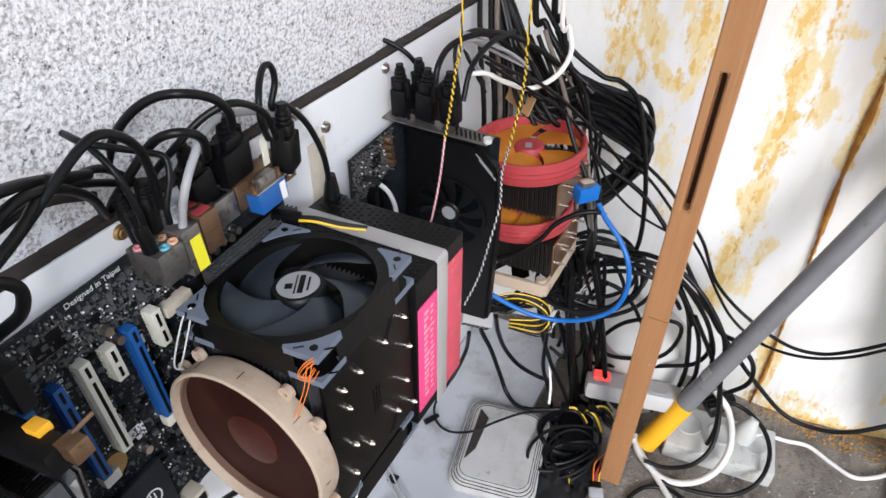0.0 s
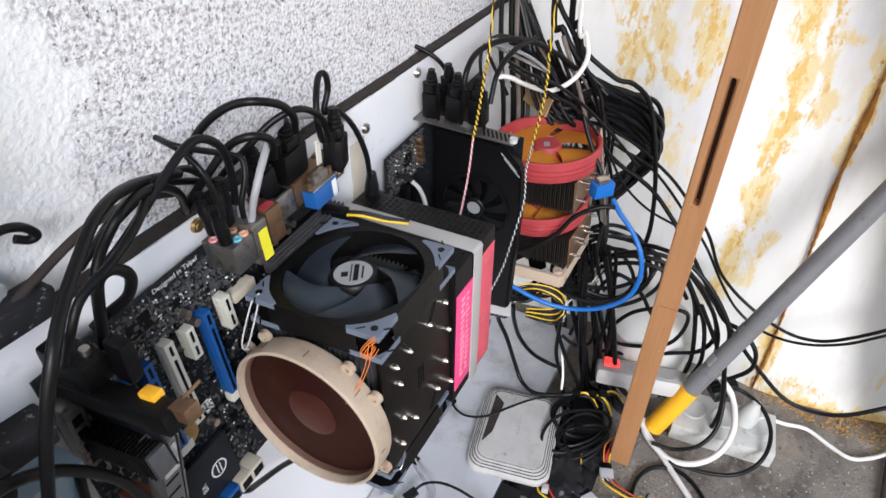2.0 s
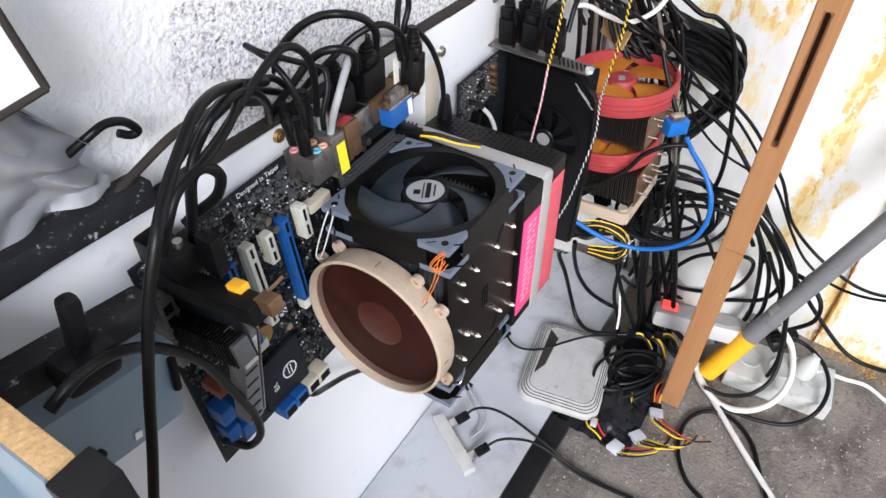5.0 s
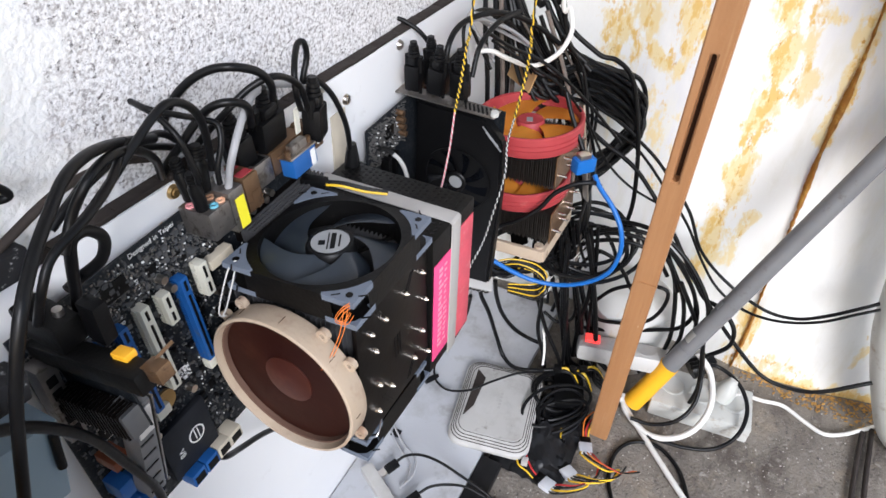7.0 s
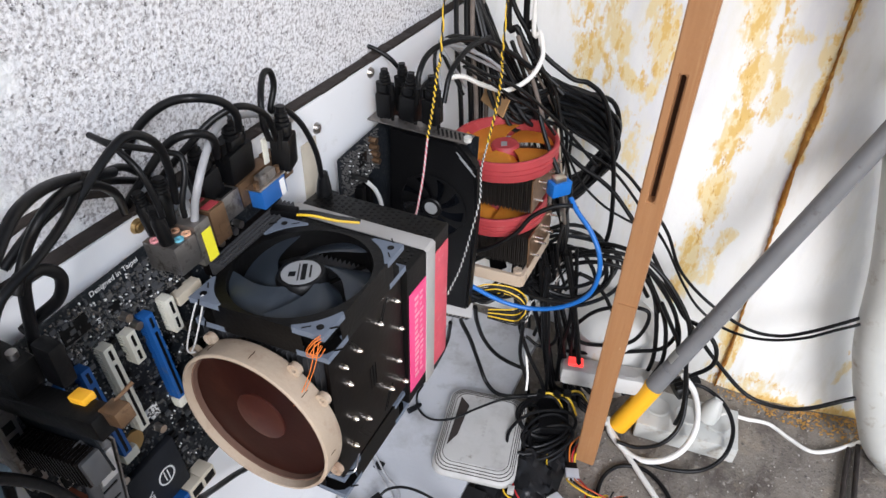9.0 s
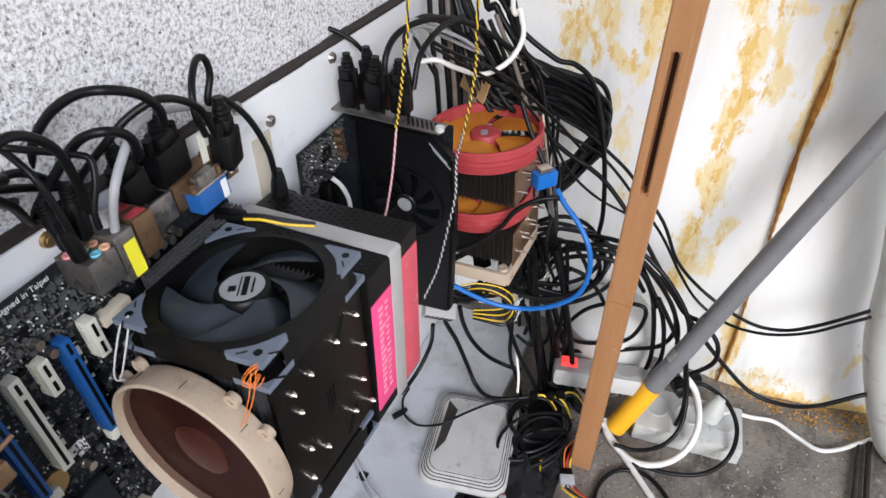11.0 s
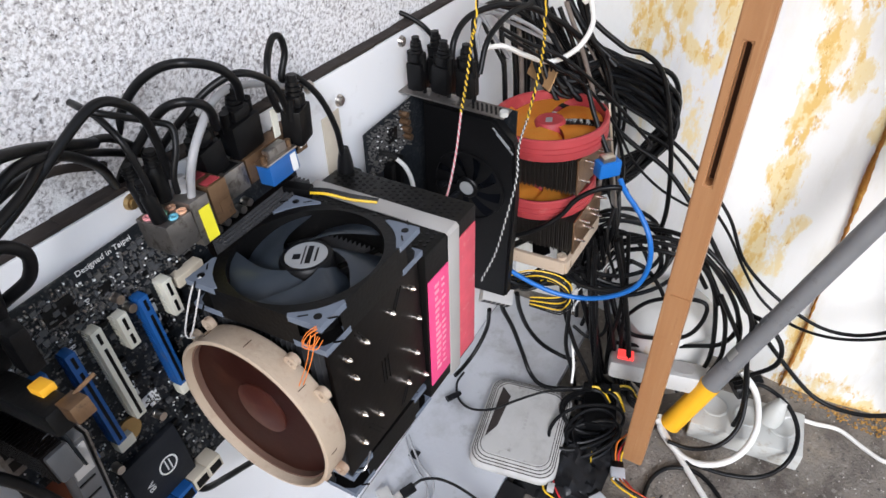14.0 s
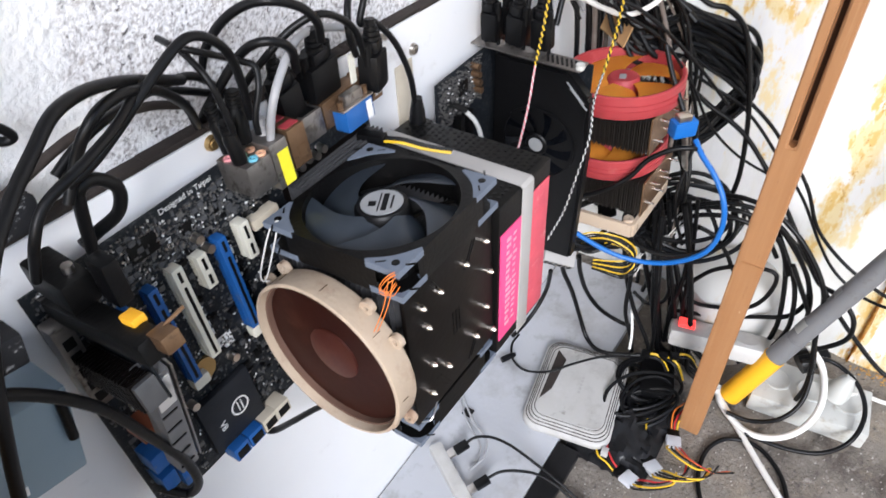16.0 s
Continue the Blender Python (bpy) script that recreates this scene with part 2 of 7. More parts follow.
RUBBER = surface("black_rubber", (0.0045, 0.0045, 0.005), 0.38, 0, 0.4, 60, 0.1, 200, (0.02, 0.019, 0.018), 40, 0.62)
GREY_CABLE = surface("grey_cable", (0.34, 0.34, 0.35), 0.5, 0, 0.15, 60)
BROWN_CABLE = surface("dirty_cable", (0.16, 0.13, 0.11), 0.7, 0, 0.4, 80)
WHITE_CABLE = surface("white_cable", (0.72, 0.70, 0.66), 0.45, 0, 0.08, 60, dirt=(0.45, 0.42, 0.38), dirt_scale=40, dirt_at=0.62)
BLUE_CABLE = surface("blue_cable", (0.008, 0.125, 0.44), 0.4, 0, 0.1, 60)
YELLOW_WIRE = surface("yellow_wire", (0.75, 0.48, 0.02), 0.45)
RED_WIRE = surface("red_wire", (0.55, 0.03, 0.03), 0.45)
ORANGE_WIRE = surface("orange_wire", (0.75, 0.20, 0.03), 0.45)
BLACK_WIRE = surface("black_wire", (0.012, 0.012, 0.012), 0.45)
WHITE_WIRE = surface("white_wire", (0.58, 0.57, 0.55), 0.45)
PALE_RED_WIRE = surface("pale_red_wire", (0.60, 0.14, 0.17), 0.45)
WHITE_PLASTIC = surface("white_plastic", (0.50, 0.50, 0.47), 0.45, 0, 0.12, 30, 0.05, 100, (0.30, 0.25, 0.19), 26, 0.56)
ROUTER = layered("grubby_white_plastic", (0.46, 0.45, 0.43), [((0.33, 0.31, 0.29), 16, 0.48, 0.70, ONE), ((0.22, 0.20, 0.18), 40, 0.60, 0.72, ONE), ((0.52, 0.51, 0.50), 9, 0.56, 0.70, ONE)], 0.45, 0.08, bump_scale=100, vary=0.10)
CLEAR_PLUG = surface("milky_connector", (0.66, 0.68, 0.72), 0.35)
TUB = layered("stained_white_tub", (0.55, 0.54, 0.515), [((0.52, 0.36, 0.17), 12, 0.55, 0.68, (1, 1, 0.4)), ((0.35, 0.33, 0.31), 12, 0.58, 0.74, ONE)], 0.45, 0.1)
GREY_PAINT = surface("grey_painted_pole", (0.165, 0.165, 0.17), 0.45, 0, 0.18, 26, 0.15, 90, (0.10, 0.095, 0.09), 55, 0.60)
YELLOW_GRIP = surface("yellow_grip", (0.85, 0.42, 0.015), 0.45, 0, 0.08, 40, dirt=(0.55, 0.25, 0.02), dirt_scale=40, dirt_at=0.64)
RED_GLOW = bpy.data.materials.new("lit_red_switch")
RED_GLOW.use_nodes = True
_b = RED_GLOW.node_tree.nodes["Principled BSDF"]
_b.inputs["Base Color"].default_value = (0.8, 0.03, 0.03, 1)
_b.inputs["Emission Color"].default_value = (1.0, 0.06, 0.05, 1)
_b.inputs["Emission Strength"].default_value = 0.9
BLUE_GREY = surface("blue_grey_case", (0.20, 0.265, 0.315), 0.4, 0.2, 0.15, 8, 0.05, 60, (0.22, 0.25, 0.27), 14, 0.62)
GREY_CLOTH = surface("grey_plastic_sheet", (0.42, 0.43, 0.45), 0.34, 0, 0.2, 12, 0.3, 30)
PAPER = surface("brown_paper", (0.45, 0.27, 0.12), 0.8, 0, 0.25, 40, 0.2, 80)
FLECKED = surface("paint_flecked_black", (0.016, 0.016, 0.018), 0.6, 0, 0.4, 60, 0.3, 120, (0.62, 0.62, 0.62), 130, 0.600)
CLEAR_BAG = surface("grey_plastic_bag", (0.030, 0.030, 0.032), 0.2, 0, 0.4, 25, 0.5, 45)


# ---------------------------------------------------------------- builders
def slab(bm, x0, x1, y0, y1, z0, z1, bevel=0.0, turn=None):
    """A box into bm, its edges rounded by bevel; turn: a matrix laid over it."""
    geo = bmesh.ops.create_cube(bm, size=1)["verts"]
    for v in geo:
        v.co = Vector(((x0 + x1) / 2 + v.co.x * (x1 - x0), (y0 + y1) / 2 + v.co.y * (y1 - y0), (z0 + z1) / 2 + v.co.z * (z1 - z0)))
    if bevel:
        edges = list({e for v in geo for e in v.link_edges})
        done = bmesh.ops.bevel(bm, geom=edges, offset=bevel, segments=2, affect='EDGES', profile=0.6)
        geo = list({v for f in done["faces"] for v in f.verts} | {v for v in geo if v.is_valid})
    if turn is not None:
        for v in geo:
            v.co = turn @ v.co
    return bm


def rod(bm, a, b, r, r2=None, seg=16, caps=True):
    """A straight round bar from a to b."""
    a, b = Vector(a), Vector(b)
    d = b - a
    m = Matrix.Translation((a + b) / 2) @ d.to_track_quat("Z", "Y").to_matrix().to_4x4()
    bmesh.ops.create_cone(bm, cap_ends=caps, segments=seg, radius1=r, radius2=r if r2 is None else r2, depth=d.length, matrix=m)
    return bm


def spun(bm, profile, seg=48, m=None):
    """A body of revolution about z from (radius, height) pairs, closed in a ring."""
    rings = []
    for k in range(seg):
        c, s = math.cos(2 * math.pi * k / seg), math.sin(2 * math.pi * k / seg)
        rings.append([bm.verts.new((m @ Vector((r * c, r * s, z))) if m else (r * c, r * s, z)) for r, z in profile])
    n = len(profile)
    for k in range(seg):
        p, q = rings[k], rings[(k + 1) % seg]
        for j in range(n):
            i = (j + 1) % n
            if profile[j] == profile[i]:
                continue
            bm.faces.new((p[j], q[j], q[i], p[i]))
    bmesh.ops.remove_doubles(bm, verts=bm.verts, dist=1e-6)
    bmesh.ops.recalc_face_normals(bm, faces=bm.faces)
    return bm


def spline(points, per=8):
    """A smooth line through the points."""
    p = [Vector(q) for q in points]
    p = [2 * p[0] - p[1]] + p + [2 * p[-1] - p[-2]]
    out = []
    for i in range(1, len(p) - 2):
        for k in range(per):
            t = k / per
            out.append(0.5 * (2 * p[i] + (p[i + 1] - p[i - 1]) * t + (2 * p[i - 1] - 5 * p[i] + 4 * p[i + 1] - p[i + 2]) * t * t
                              + (3 * p[i] - p[i - 1] - 3 * p[i + 1] + p[i + 2]) * t ** 3))
    return out + [p[-2]]


def tube(bm, line, r, seg=10, closed=False):
    """A round tube along a line."""
    rings, up = [], Vector((0.13, 0.31, 0.94))
    n = len(line)
    for i, p in enumerate(line):
        d = (line[(i + 1) % n if closed else min(i + 1, n - 1)] - line[i - 1 if closed else max(i - 1, 0)]).normalized()
        side = d.cross(up)
        side = side.normalized() if side.length > 1e-4 else Vector((1, 0, 0))
        up = side.cross(d).normalized()
        rings.append([bm.verts.new(p + r * (math.cos(2 * math.pi * k / seg) * side + math.sin(2 * math.pi * k / seg) * up)) for k in range(seg)])
    for i in range(n if closed else n - 1):
        a, b = rings[i], rings[(i + 1) % n]
        for k in range(seg):
            bm.faces.new((a[k], a[(k + 1) % seg], b[(k + 1) % seg], b[k]))
    if not closed:
        bm.faces.new(rings[0][::-1])
        bm.faces.new(rings[-1])
    return bm


def smooth(me, angle=40):
    for poly in me.polygons:
        poly.use_smooth = True
    me.set_sharp_from_angle(angle=radians(angle))


def mesh(name, bm, *mats):
    me = bpy.data.meshes.new(name)
    bm.to_mesh(me)
    bm.free()
    for m in mats:
        me.materials.append(m)
    smooth(me)
    return me


def thing(name, label, category, m=None, group="", kind=""):
    """An empty that parents the parts of one thing."""
    ob = new(name)
    ob.empty_display_size = 0.02
    ob.matrix_world = m or Matrix()
    return tagged(ob, label, category, group, kind)


def solid(name, bm, mat, label, category, m=None, group="", kind=""):
    """A thing of one mesh."""
    ob = new(name, mesh(name, bm, mat))
    ob.matrix_world = m or Matrix()
    return tagged(ob, label, category, group, kind)


def part(name, bm, mat, parent, label=""):
    """A mesh under a thing or under a part, in the thing's own axes."""
    ob = new(name, bm if isinstance(bm, bpy.types.Mesh) else mesh(name, bm, mat))
    ob.parent = parent
    return tagged(ob, label)


def bx(*a, **k):
    return slab(bmesh.new(), *a, **k)


def rd(*a, **k):
    return rod(bmesh.new(), *a, **k)


def lettering(text, size, m, parent, mat=None, name="printed_text", depth=0.0001):
    cu = bpy.data.curves.new(name, 'FONT')
    cu.body, cu.size, cu.extrude = text, size, depth
    tmp = bpy.data.objects.new(name, cu)
    me = bpy.data.meshes.new_from_object(tmp)
    bpy.data.objects.remove(tmp)
    me.materials.clear()
    me.materials.append(mat or SILK)
    ob = new(name, me)
    ob.parent = parent
    ob.matrix_local = m
    return ob


CABLE_LABELS = {
    "video_cable": "thick black video cable curving over the board", "usb_cable": "thin black usb cable", "audio_cable": "thin black audio cable",
    "power_cable": "black rubber power cable lying in loose curves", "network_cable": "round network cable", "wall_cable": "black cable against the speckled wall",
    "sata_cable": "black data cable under the motherboard", "thin_cable": "thin loose cable hanging free", "hanging_cable": "black cable hanging down in the corner"}


def cable(name, r, mat, points):
    word = {"blue_cable": "blue ", "white_cable": "white ", "grey_cable": "grey ", "dirty_cable": "dirty brown "}.get(mat.name, "")
    label = CABLE_LABELS.get(name, "loose cable")
    if word:
        label = word + label.replace("thick black ", "thick ").replace("black ", "")
    ob = solid(name, tube(bmesh.new(), spline(points), r * 0.76), mat, label, "cable", group="cables of the rig")
    return ob


# ---------------------------------------------------------------- setting
def grid_sheet(nx, ny, fn):
    bm = bmesh.new()
    vs = [[bm.verts.new(fn(i / nx, j / ny)) for j in range(ny + 1)] for i in range(nx + 1)]
    for i in range(nx):
        for j in range(ny):
            bm.faces.new((vs[i][j], vs[i + 1][j], vs[i + 1][j + 1], vs[i][j + 1]))
    return bm


def rough_floor(u, v):
    x, y = -3 + 6 * u ** 1.0, -4 + 4.04 * v
    return (x, y, -0.02 + 0.003 * noise.noise((x * 9, y * 9, 0)) + 0.0015 * noise.noise((x * 40, y * 40, 3)))


solid("floor", grid_sheet(220, 150, rough_floor), CONCRETE, "rough dirty grey concrete floor with crumbs", "floor", kind="structure")
solid("wall_north", bx(-3, 0.80, 0.0130, 0.2, -0.05, 2.4), PLASTER, "white plaster wall with dense dark speckles", "wall", kind="structure")


# out-of-view slab, added to keep zenith sky light off the floor
solid("ceiling", bx(-1.3, 0.9, -1.7, 0.2, 2.4, 2.5), surface("grey_ceiling", (0.45, 0.44, 0.43), 0.9), "plain grey roof over the corner", "ceiling", kind="structure")


def east_x(y):
    """Ripple of the painted sheet metal along y."""
    return 0.712 - 0.024 * math.exp(-((y + 0.49) / 0.085) ** 2) + 0.009 * math.cos((y + 0.16) * 21) + 0.05 * max(0, -0.62 - y)


# water runs down the sheet: strength, half width, then (y, z) from top to bottom
RUNS = (
    (0.54, 0.016, (-0.375, 0.66), (-0.384, 0.60), (-0.396, 0.50), (-0.389, 0.42), (-0.390, 0.31), (-0.380, 0.25), (-0.376, 0.15)),
    (0.46, 0.010, (-0.402, 0.70), (-0.414, 0.60), (-0.424, 0.55), (-0.426, 0.50)), (0.50, 0.008, (-0.414, 0.612), (-0.442, 0.612)),
    (0.52, 0.022, (-0.135, 0.66), (-0.155, 0.57), (-0.158, 0.50)), (0.50, 0.018, (-0.190, 0.66), (-0.188, 0.57), (-0.200, 0.49)),
    (0.50, 0.022, (-0.255, 0.68), (-0.268, 0.53)), (0.50, 0.012, (-0.216, 0.515), (-0.240, 0.500), (-0.266, 0.502)),
    (0.36, 0.024, (-0.262, 0.44), (-0.255, 0.30)), (0.42, 0.010, (-0.430, 0.29), (-0.412, 0.19)), (0.40, 0.006, (-0.455, 0.505), (-0.478, 0.497)),
    (0.34, 0.012, (-0.365, 0.68), (-0.367, 0.61)), (0.52, 0.010, (-0.478, 0.70), (-0.480, 0.58), (-0.483, 0.45)),
    (0.58, 0.014, (-0.492, 0.12), (-0.491, -0.03)), (0.50, 0.012, (-0.53, 0.02), (-0.60, 0.015)), (0.66, 0.016, (-0.52, -0.022), (-0.74, -0.022)),
    (0.30, 0.020, (-0.30, 0.20), (-0.31, 0.04)), (0.34, 0.010, (-0.66, 0.30), (-0.67, 0.06)))


def wetness(y, z):
    """How strongly the nearest run stains the sheet at this spot."""
    y += 0.007 * noise.noise((y * 30, z * 22, 4))
    best = 0.0
    for run in RUNS:
        for (y0, z0), (y1, z1) in zip(run[2:], run[3:]):
            d2 = (y1 - y0) ** 2 + (z1 - z0) ** 2
            t = max(0, min(1, ((y - y0) * (y1 - y0) + (z - z0) * (z1 - z0)) / d2))
            d = math.hypot(y - y0 - t * (y1 - y0), z - z0 - t * (z1 - z0))
            if d < run[1] * 2.4:
                best = max(best, run[0] * max(0, 1 - (d / (run[1] * 2.4)) ** 1.5))
    return best


# close steps where the corner is seen, wide ones beyond
YS = [0.04 - 0.005 * k for k in range(164)] + [-0.78 - 0.10 * k for k in range(1, 15)]
ZS = [-0.03 + 0.006 * k for k in range(126)] + [0.72 + 0.18 * k for k in range(1, 10)]
bm = bmesh.new()
stain = bm.verts.layers.float.new("stain")
rows = []
for y in YS:
    rows.append([bm.verts.new((east_x(y) + 0.05 * (z + 0.03) / 2.4 + 0.004 * noise.noise(((0.04 - y) * 6.4, z * 2.5, 1)), y, z)) for z in ZS])
    for v in rows[-1]:
        v[stain] = wetness(v.co.y, v.co.z)
for p, q in zip(rows, rows[1:]):
    for j in range(len(ZS) - 1):
        bm.faces.new((p[j], q[j], q[j + 1], p[j + 1]))
geo = bmesh.ops.extrude_face_region(bm, geom=list(bm.faces))["geom"]
for v in geo:
    if isinstance(v, bmesh.types.BMVert):
        v.co.x += 0.05
bmesh.ops.recalc_face_normals(bm, faces=bm.faces)
solid("wall_east", bm, RUST_WALL, "rippled white painted metal wall with yellow rust streaks", "wall", kind="structure")

# rusted seam down the crest of the ripple
RUST = surface("seam_rust", (0.46, 0.21, 0.04), 0.9, 0, 0.5, 60, 0.7, 110, (0.70, 0.42, 0.09), 45, 0.48)


def seam(u, v):
    z = -0.018 + 0.98 * u
    w = 0.0014 + 0.007 * max(0, noise.noise((z * 9, 3.1, 0)) + 0.10) + 0.003 * abs(noise.noise((z * 60, 1.0, 0)))
    y = -0.494 + 0.020 * z + 0.005 * noise.noise((z * 6, 0, 7)) + (v - 0.5) * 2 * w
    return (east_x(y) + 0.05 * (z + 0.03) / 2.4 - 0.0065 + 0.004 * (2 * v - 1) ** 2, y, z)


bm = grid_sheet(260, 6, seam)
bmesh.ops.solidify(bm, geom=list(bm.faces), thickness=-0.004)
solid("rust_seam", bm, RUST, "flaking orange rust line down the metal wall", "rust", kind="structure")

# the standing white board with its dark top edge, and the sheet on the floor before it
board = thing("mounting_board", "tall white laminate board with dark weathered top edge against the wall", "board")
SLOPE = -0.052


def board_top(x):
    """Height of the board's sagging upper edge."""
    return 0.6485 + SLOPE * x


bm = bx(-0.75, 0.70, 0.0, 0.0105, -0.018, 0.655, bevel=0.001)
for v in bm.verts:
    if v.co.z > 0.5:
        v.co.z += board_top(v.co.x) - 0.655
part("face_panel", bm, WHITE_BOARD, board)
bm = bmesh.new()
for k in range(29):
    x = -0.75 + k * 0.05
    slab(bm, -0.0251, 0.0251, -0.0003 + 0.001 * random.random(), 0.0125, 0.0005, 0.0035 + 0.0015 * random.random(), bevel=0.0010,
         turn=Matrix.Translation((x + 0.025, 0, board_top(x + 0.025))) @ Matrix.Rotation(-math.atan(SLOPE), 4, 'Y'))
part("top_edge", bm, DARK_EDGE, board, "dark weathered wooden edge with white flecks")
for x, z in ((0.0, 0.641), (0.196, 0.638), (0.347, 0.621), (-0.018, 0.617), (0.236, 0.606)):
    bm = bmesh.new()
    rod(bm, (x, 0.0, z), (x, -0.003, z), 0.0062, 0.005)
    rod(bm, (x, -0.003, z), (x, -0.0042, z), 0.0034, 0.003)
    part("bolt_head", bm, BRASS if x < 0.1 else STEEL, board)
bm = bmesh.new()
slab(bm, 0.206, 0.232, -0.0015, 0.0, 0.535, 0.600, bevel=0.0006)
part("old_glue_patch", bm, BEIGE_PLASTIC, board, "yellowed patch of old glue")

sheet = thing("floor_sheet", "dirty white sheet with black front edge lying on the floor", "board")
part("top_sheet", bx(-0.75, 0.66, -0.170, -0.0015, -0.018, 0.0, bevel=0.001), WHITE_SHEET, sheet)
part("front_edge", bx(-0.75, 0.30, -0.205, -0.1705, -0.019, -0.002, bevel=0.003), BLACK_EDGE, sheet, "black edge strip")

# ---------------------------------------------------------------- brown post and grey pole
post = thing("wooden_post", "brown stained wooden post with a dark slot standing upright", "post", pose(0.428, -0.326, -0.019, 0, 1.2, 0))
bm = bmesh.new()
zs, ys = [0.0, 0.508, 0.668, 1.35], [-0.0115, 0.0015, 0.0095, 0.0195]
cells = {}
for i, z in enumerate(zs):
    for j, y in enumerate(ys):
        cells[i, j] = bm.verts.new((-0.001 if i in (1, 2) else 0.0, y, z))
for i in range(3):
    for j in range(3):
        if (i, j) != (1, 1):
            bm.faces.new((cells[i, j], cells[i + 1, j], cells[i + 1, j + 1], cells[i, j + 1]))
hole = [cells[1, 1], cells[2, 1], cells[2, 2], cells[1, 2]]
deep = [bm.verts.new(v.co + Vector((0.016, 0, 0))) for v in hole]
for a in range(4):
    bm.faces.new((hole[a], hole[(a + 1) % 4], deep[(a + 1) % 4], deep[a]))
bm.faces.new(deep)
far = {(i, j): bm.verts.new((0.024, ys[j], zs[i])) for i in (0, 3) for j in (0, 3)}
bm.faces.new((far[0, 0], far[0, 3], far[3, 3], far[3, 0]))
for j in (0, 3):
    bm.faces.new((cells[0, j], cells[1, j], cells[2, j], cells[3, j], far[3, j], far[0, j]))
for i in (0, 3):
    bm.faces.new((cells[i, 0], cells[i, 1], cells[i, 2], cells[i, 3], far[i, 3], far[i, 0]))
bmesh.ops.recalc_face_normals(bm, faces=bm.faces)
edges = [e for e in bm.edges if e.is_manifold and e.calc_face_angle(0) > 1.2]
bmesh.ops.bevel(bm, geom=edges, offset=0.0016, segments=2, affect='EDGES')
part("beam", bm, WOOD, post)
# shade of the slot, put in as a dark strip on its bottom
part("slot_lining", bx(0.0135, 0.0152, 0.0019, 0.0091, 0.510, 0.666), SLOT_SHADE_AND_SCRATCH, post, "dark bottom of the slot")
part("splint", bx(-0.0025, 0.0, -0.0115, 0.012, 0.345, 0.3475), WOOD, post)

P0, P1 = Vector((0.515, -0.355, -0.005)), Vector((0.62, -0.541, 0.499))
pd = (P1 - P0).normalized()
pole = thing("broom_pole", "grey painted round pole with yellow end leaning on the wall", "pole")
part("shaft", rd(P0 + pd * 0.10, P0 + pd * 1.25, 0.0138, 0.0135, seg=28), GREY_PAINT, pole)
part("yellow_end", rd(P0, P0 + pd * 0.105, 0.0168, 0.0160, seg=28), YELLOW_GRIP, pole, "yellow plastic end sleeve")
part("collar", rd(P0 + pd * 0.100, P0 + pd * 0.150, 0.0150, 0.0146, seg=28), GREY_PAINT, pole)
pa = pd.cross(Vector((0, 0, 1))).normalized()
pb = pa.cross(pd).normalized()


def sticker(along, length, a0, a1, mat, label):
    """A label wrapped part of the way round the pole."""
    def at(u, v):
        a = radians(a0 + (a1 - a0) * v)
        return P0 + pd * (along + length * u) + 0.0147 * (math.cos(a) * pa + math.sin(a) * pb)
    bm = grid_sheet(2, 10, at)
    bmesh.ops.solidify(bm, geom=list(bm.faces), thickness=0.0003)
    part("sticker", bm, mat, pole, label)


sticker(0.165, 0.020, 60, 165, WHITE_PLASTIC, "worn white sticker")
sticker(0.240, 0.014, 80, 150, LABEL_GREY, "small faded sticker")


# ---------------------------------------------------------------- motherboard of the first rig
MB = pose(-0.157, -0.0080, 0.630, -6.0, 0, 0)
mb = thing("motherboard", "black full-size motherboard with blue and white slots on the board", "motherboard", MB)
T = 0.0016
part("circuit_board", bx(0, 0.305, -T, 0, -0.226, 0, bevel=0.0003), PCB, mb)


def slot(x, z0, z1, mat, wide=0.0075, high=0.011, name="slot"):
    bm = bmesh.new()
    slab(bm, x - wide / 2, x + wide / 2, -T - high, -T, z1, z0, bevel=0.0006)
    ob = part(name, bm, mat, mb)
    gm = bmesh.new()
    for k in range(2):
        a = z0 - 0.003 - (0 if k == 0 else (z0 - z1) * (0.16 if z0 - z1 > 0.06 else 0.5))
        b = z0 - (z0 - z1) * (0.14 if z0 - z1 > 0.06 else 0.45) if k == 0 else z1 + 0.003
        slab(gm, x - 0.0012, x + 0.0012, -T - high - 0.0003, -T - high + 0.002, b, a)
    part("contact_groove", gm, BLACK_PLASTIC, ob)
    n = int((z0 - z1) / 0.003)
    cm = bmesh.new()
    for k in range(n):
        z = z1 + 0.002 + k * 0.003
        slab(cm, x - wide / 2 - 0.0006, x - wide / 2 + 0.0004, -T - 0.006, -T - 0.0005, z, z + 0.0012)
    tagged(part("contact_pins", cm, mat, ob), kind="stuff")
    return ob


for x, z0, z1, mat, wide in ((0.125, -0.043, -0.131, BLUE_PLASTIC, 0.0078), (0.086, -0.041, -0.126, IVORY, 0.0088), (0.065, -0.043, -0.132, BLUE_PLASTIC, 0.0078),
                             (0.106, -0.044, -0.073, IVORY, 0.0085), (0.146, -0.044, -0.076, IVORY, 0.0085), (0.044, -0.043, -0.128, BLUE_PLASTIC, 0.0078)):
    slot(x, z0, z1, mat, wide)
for x in (0.125, 0.065):
    part("slot_latch", bx(x - 0.004, x + 0.010, -T - 0.009, -T, -0.143, -0.133, bevel=0.0015), IVORY, mb)

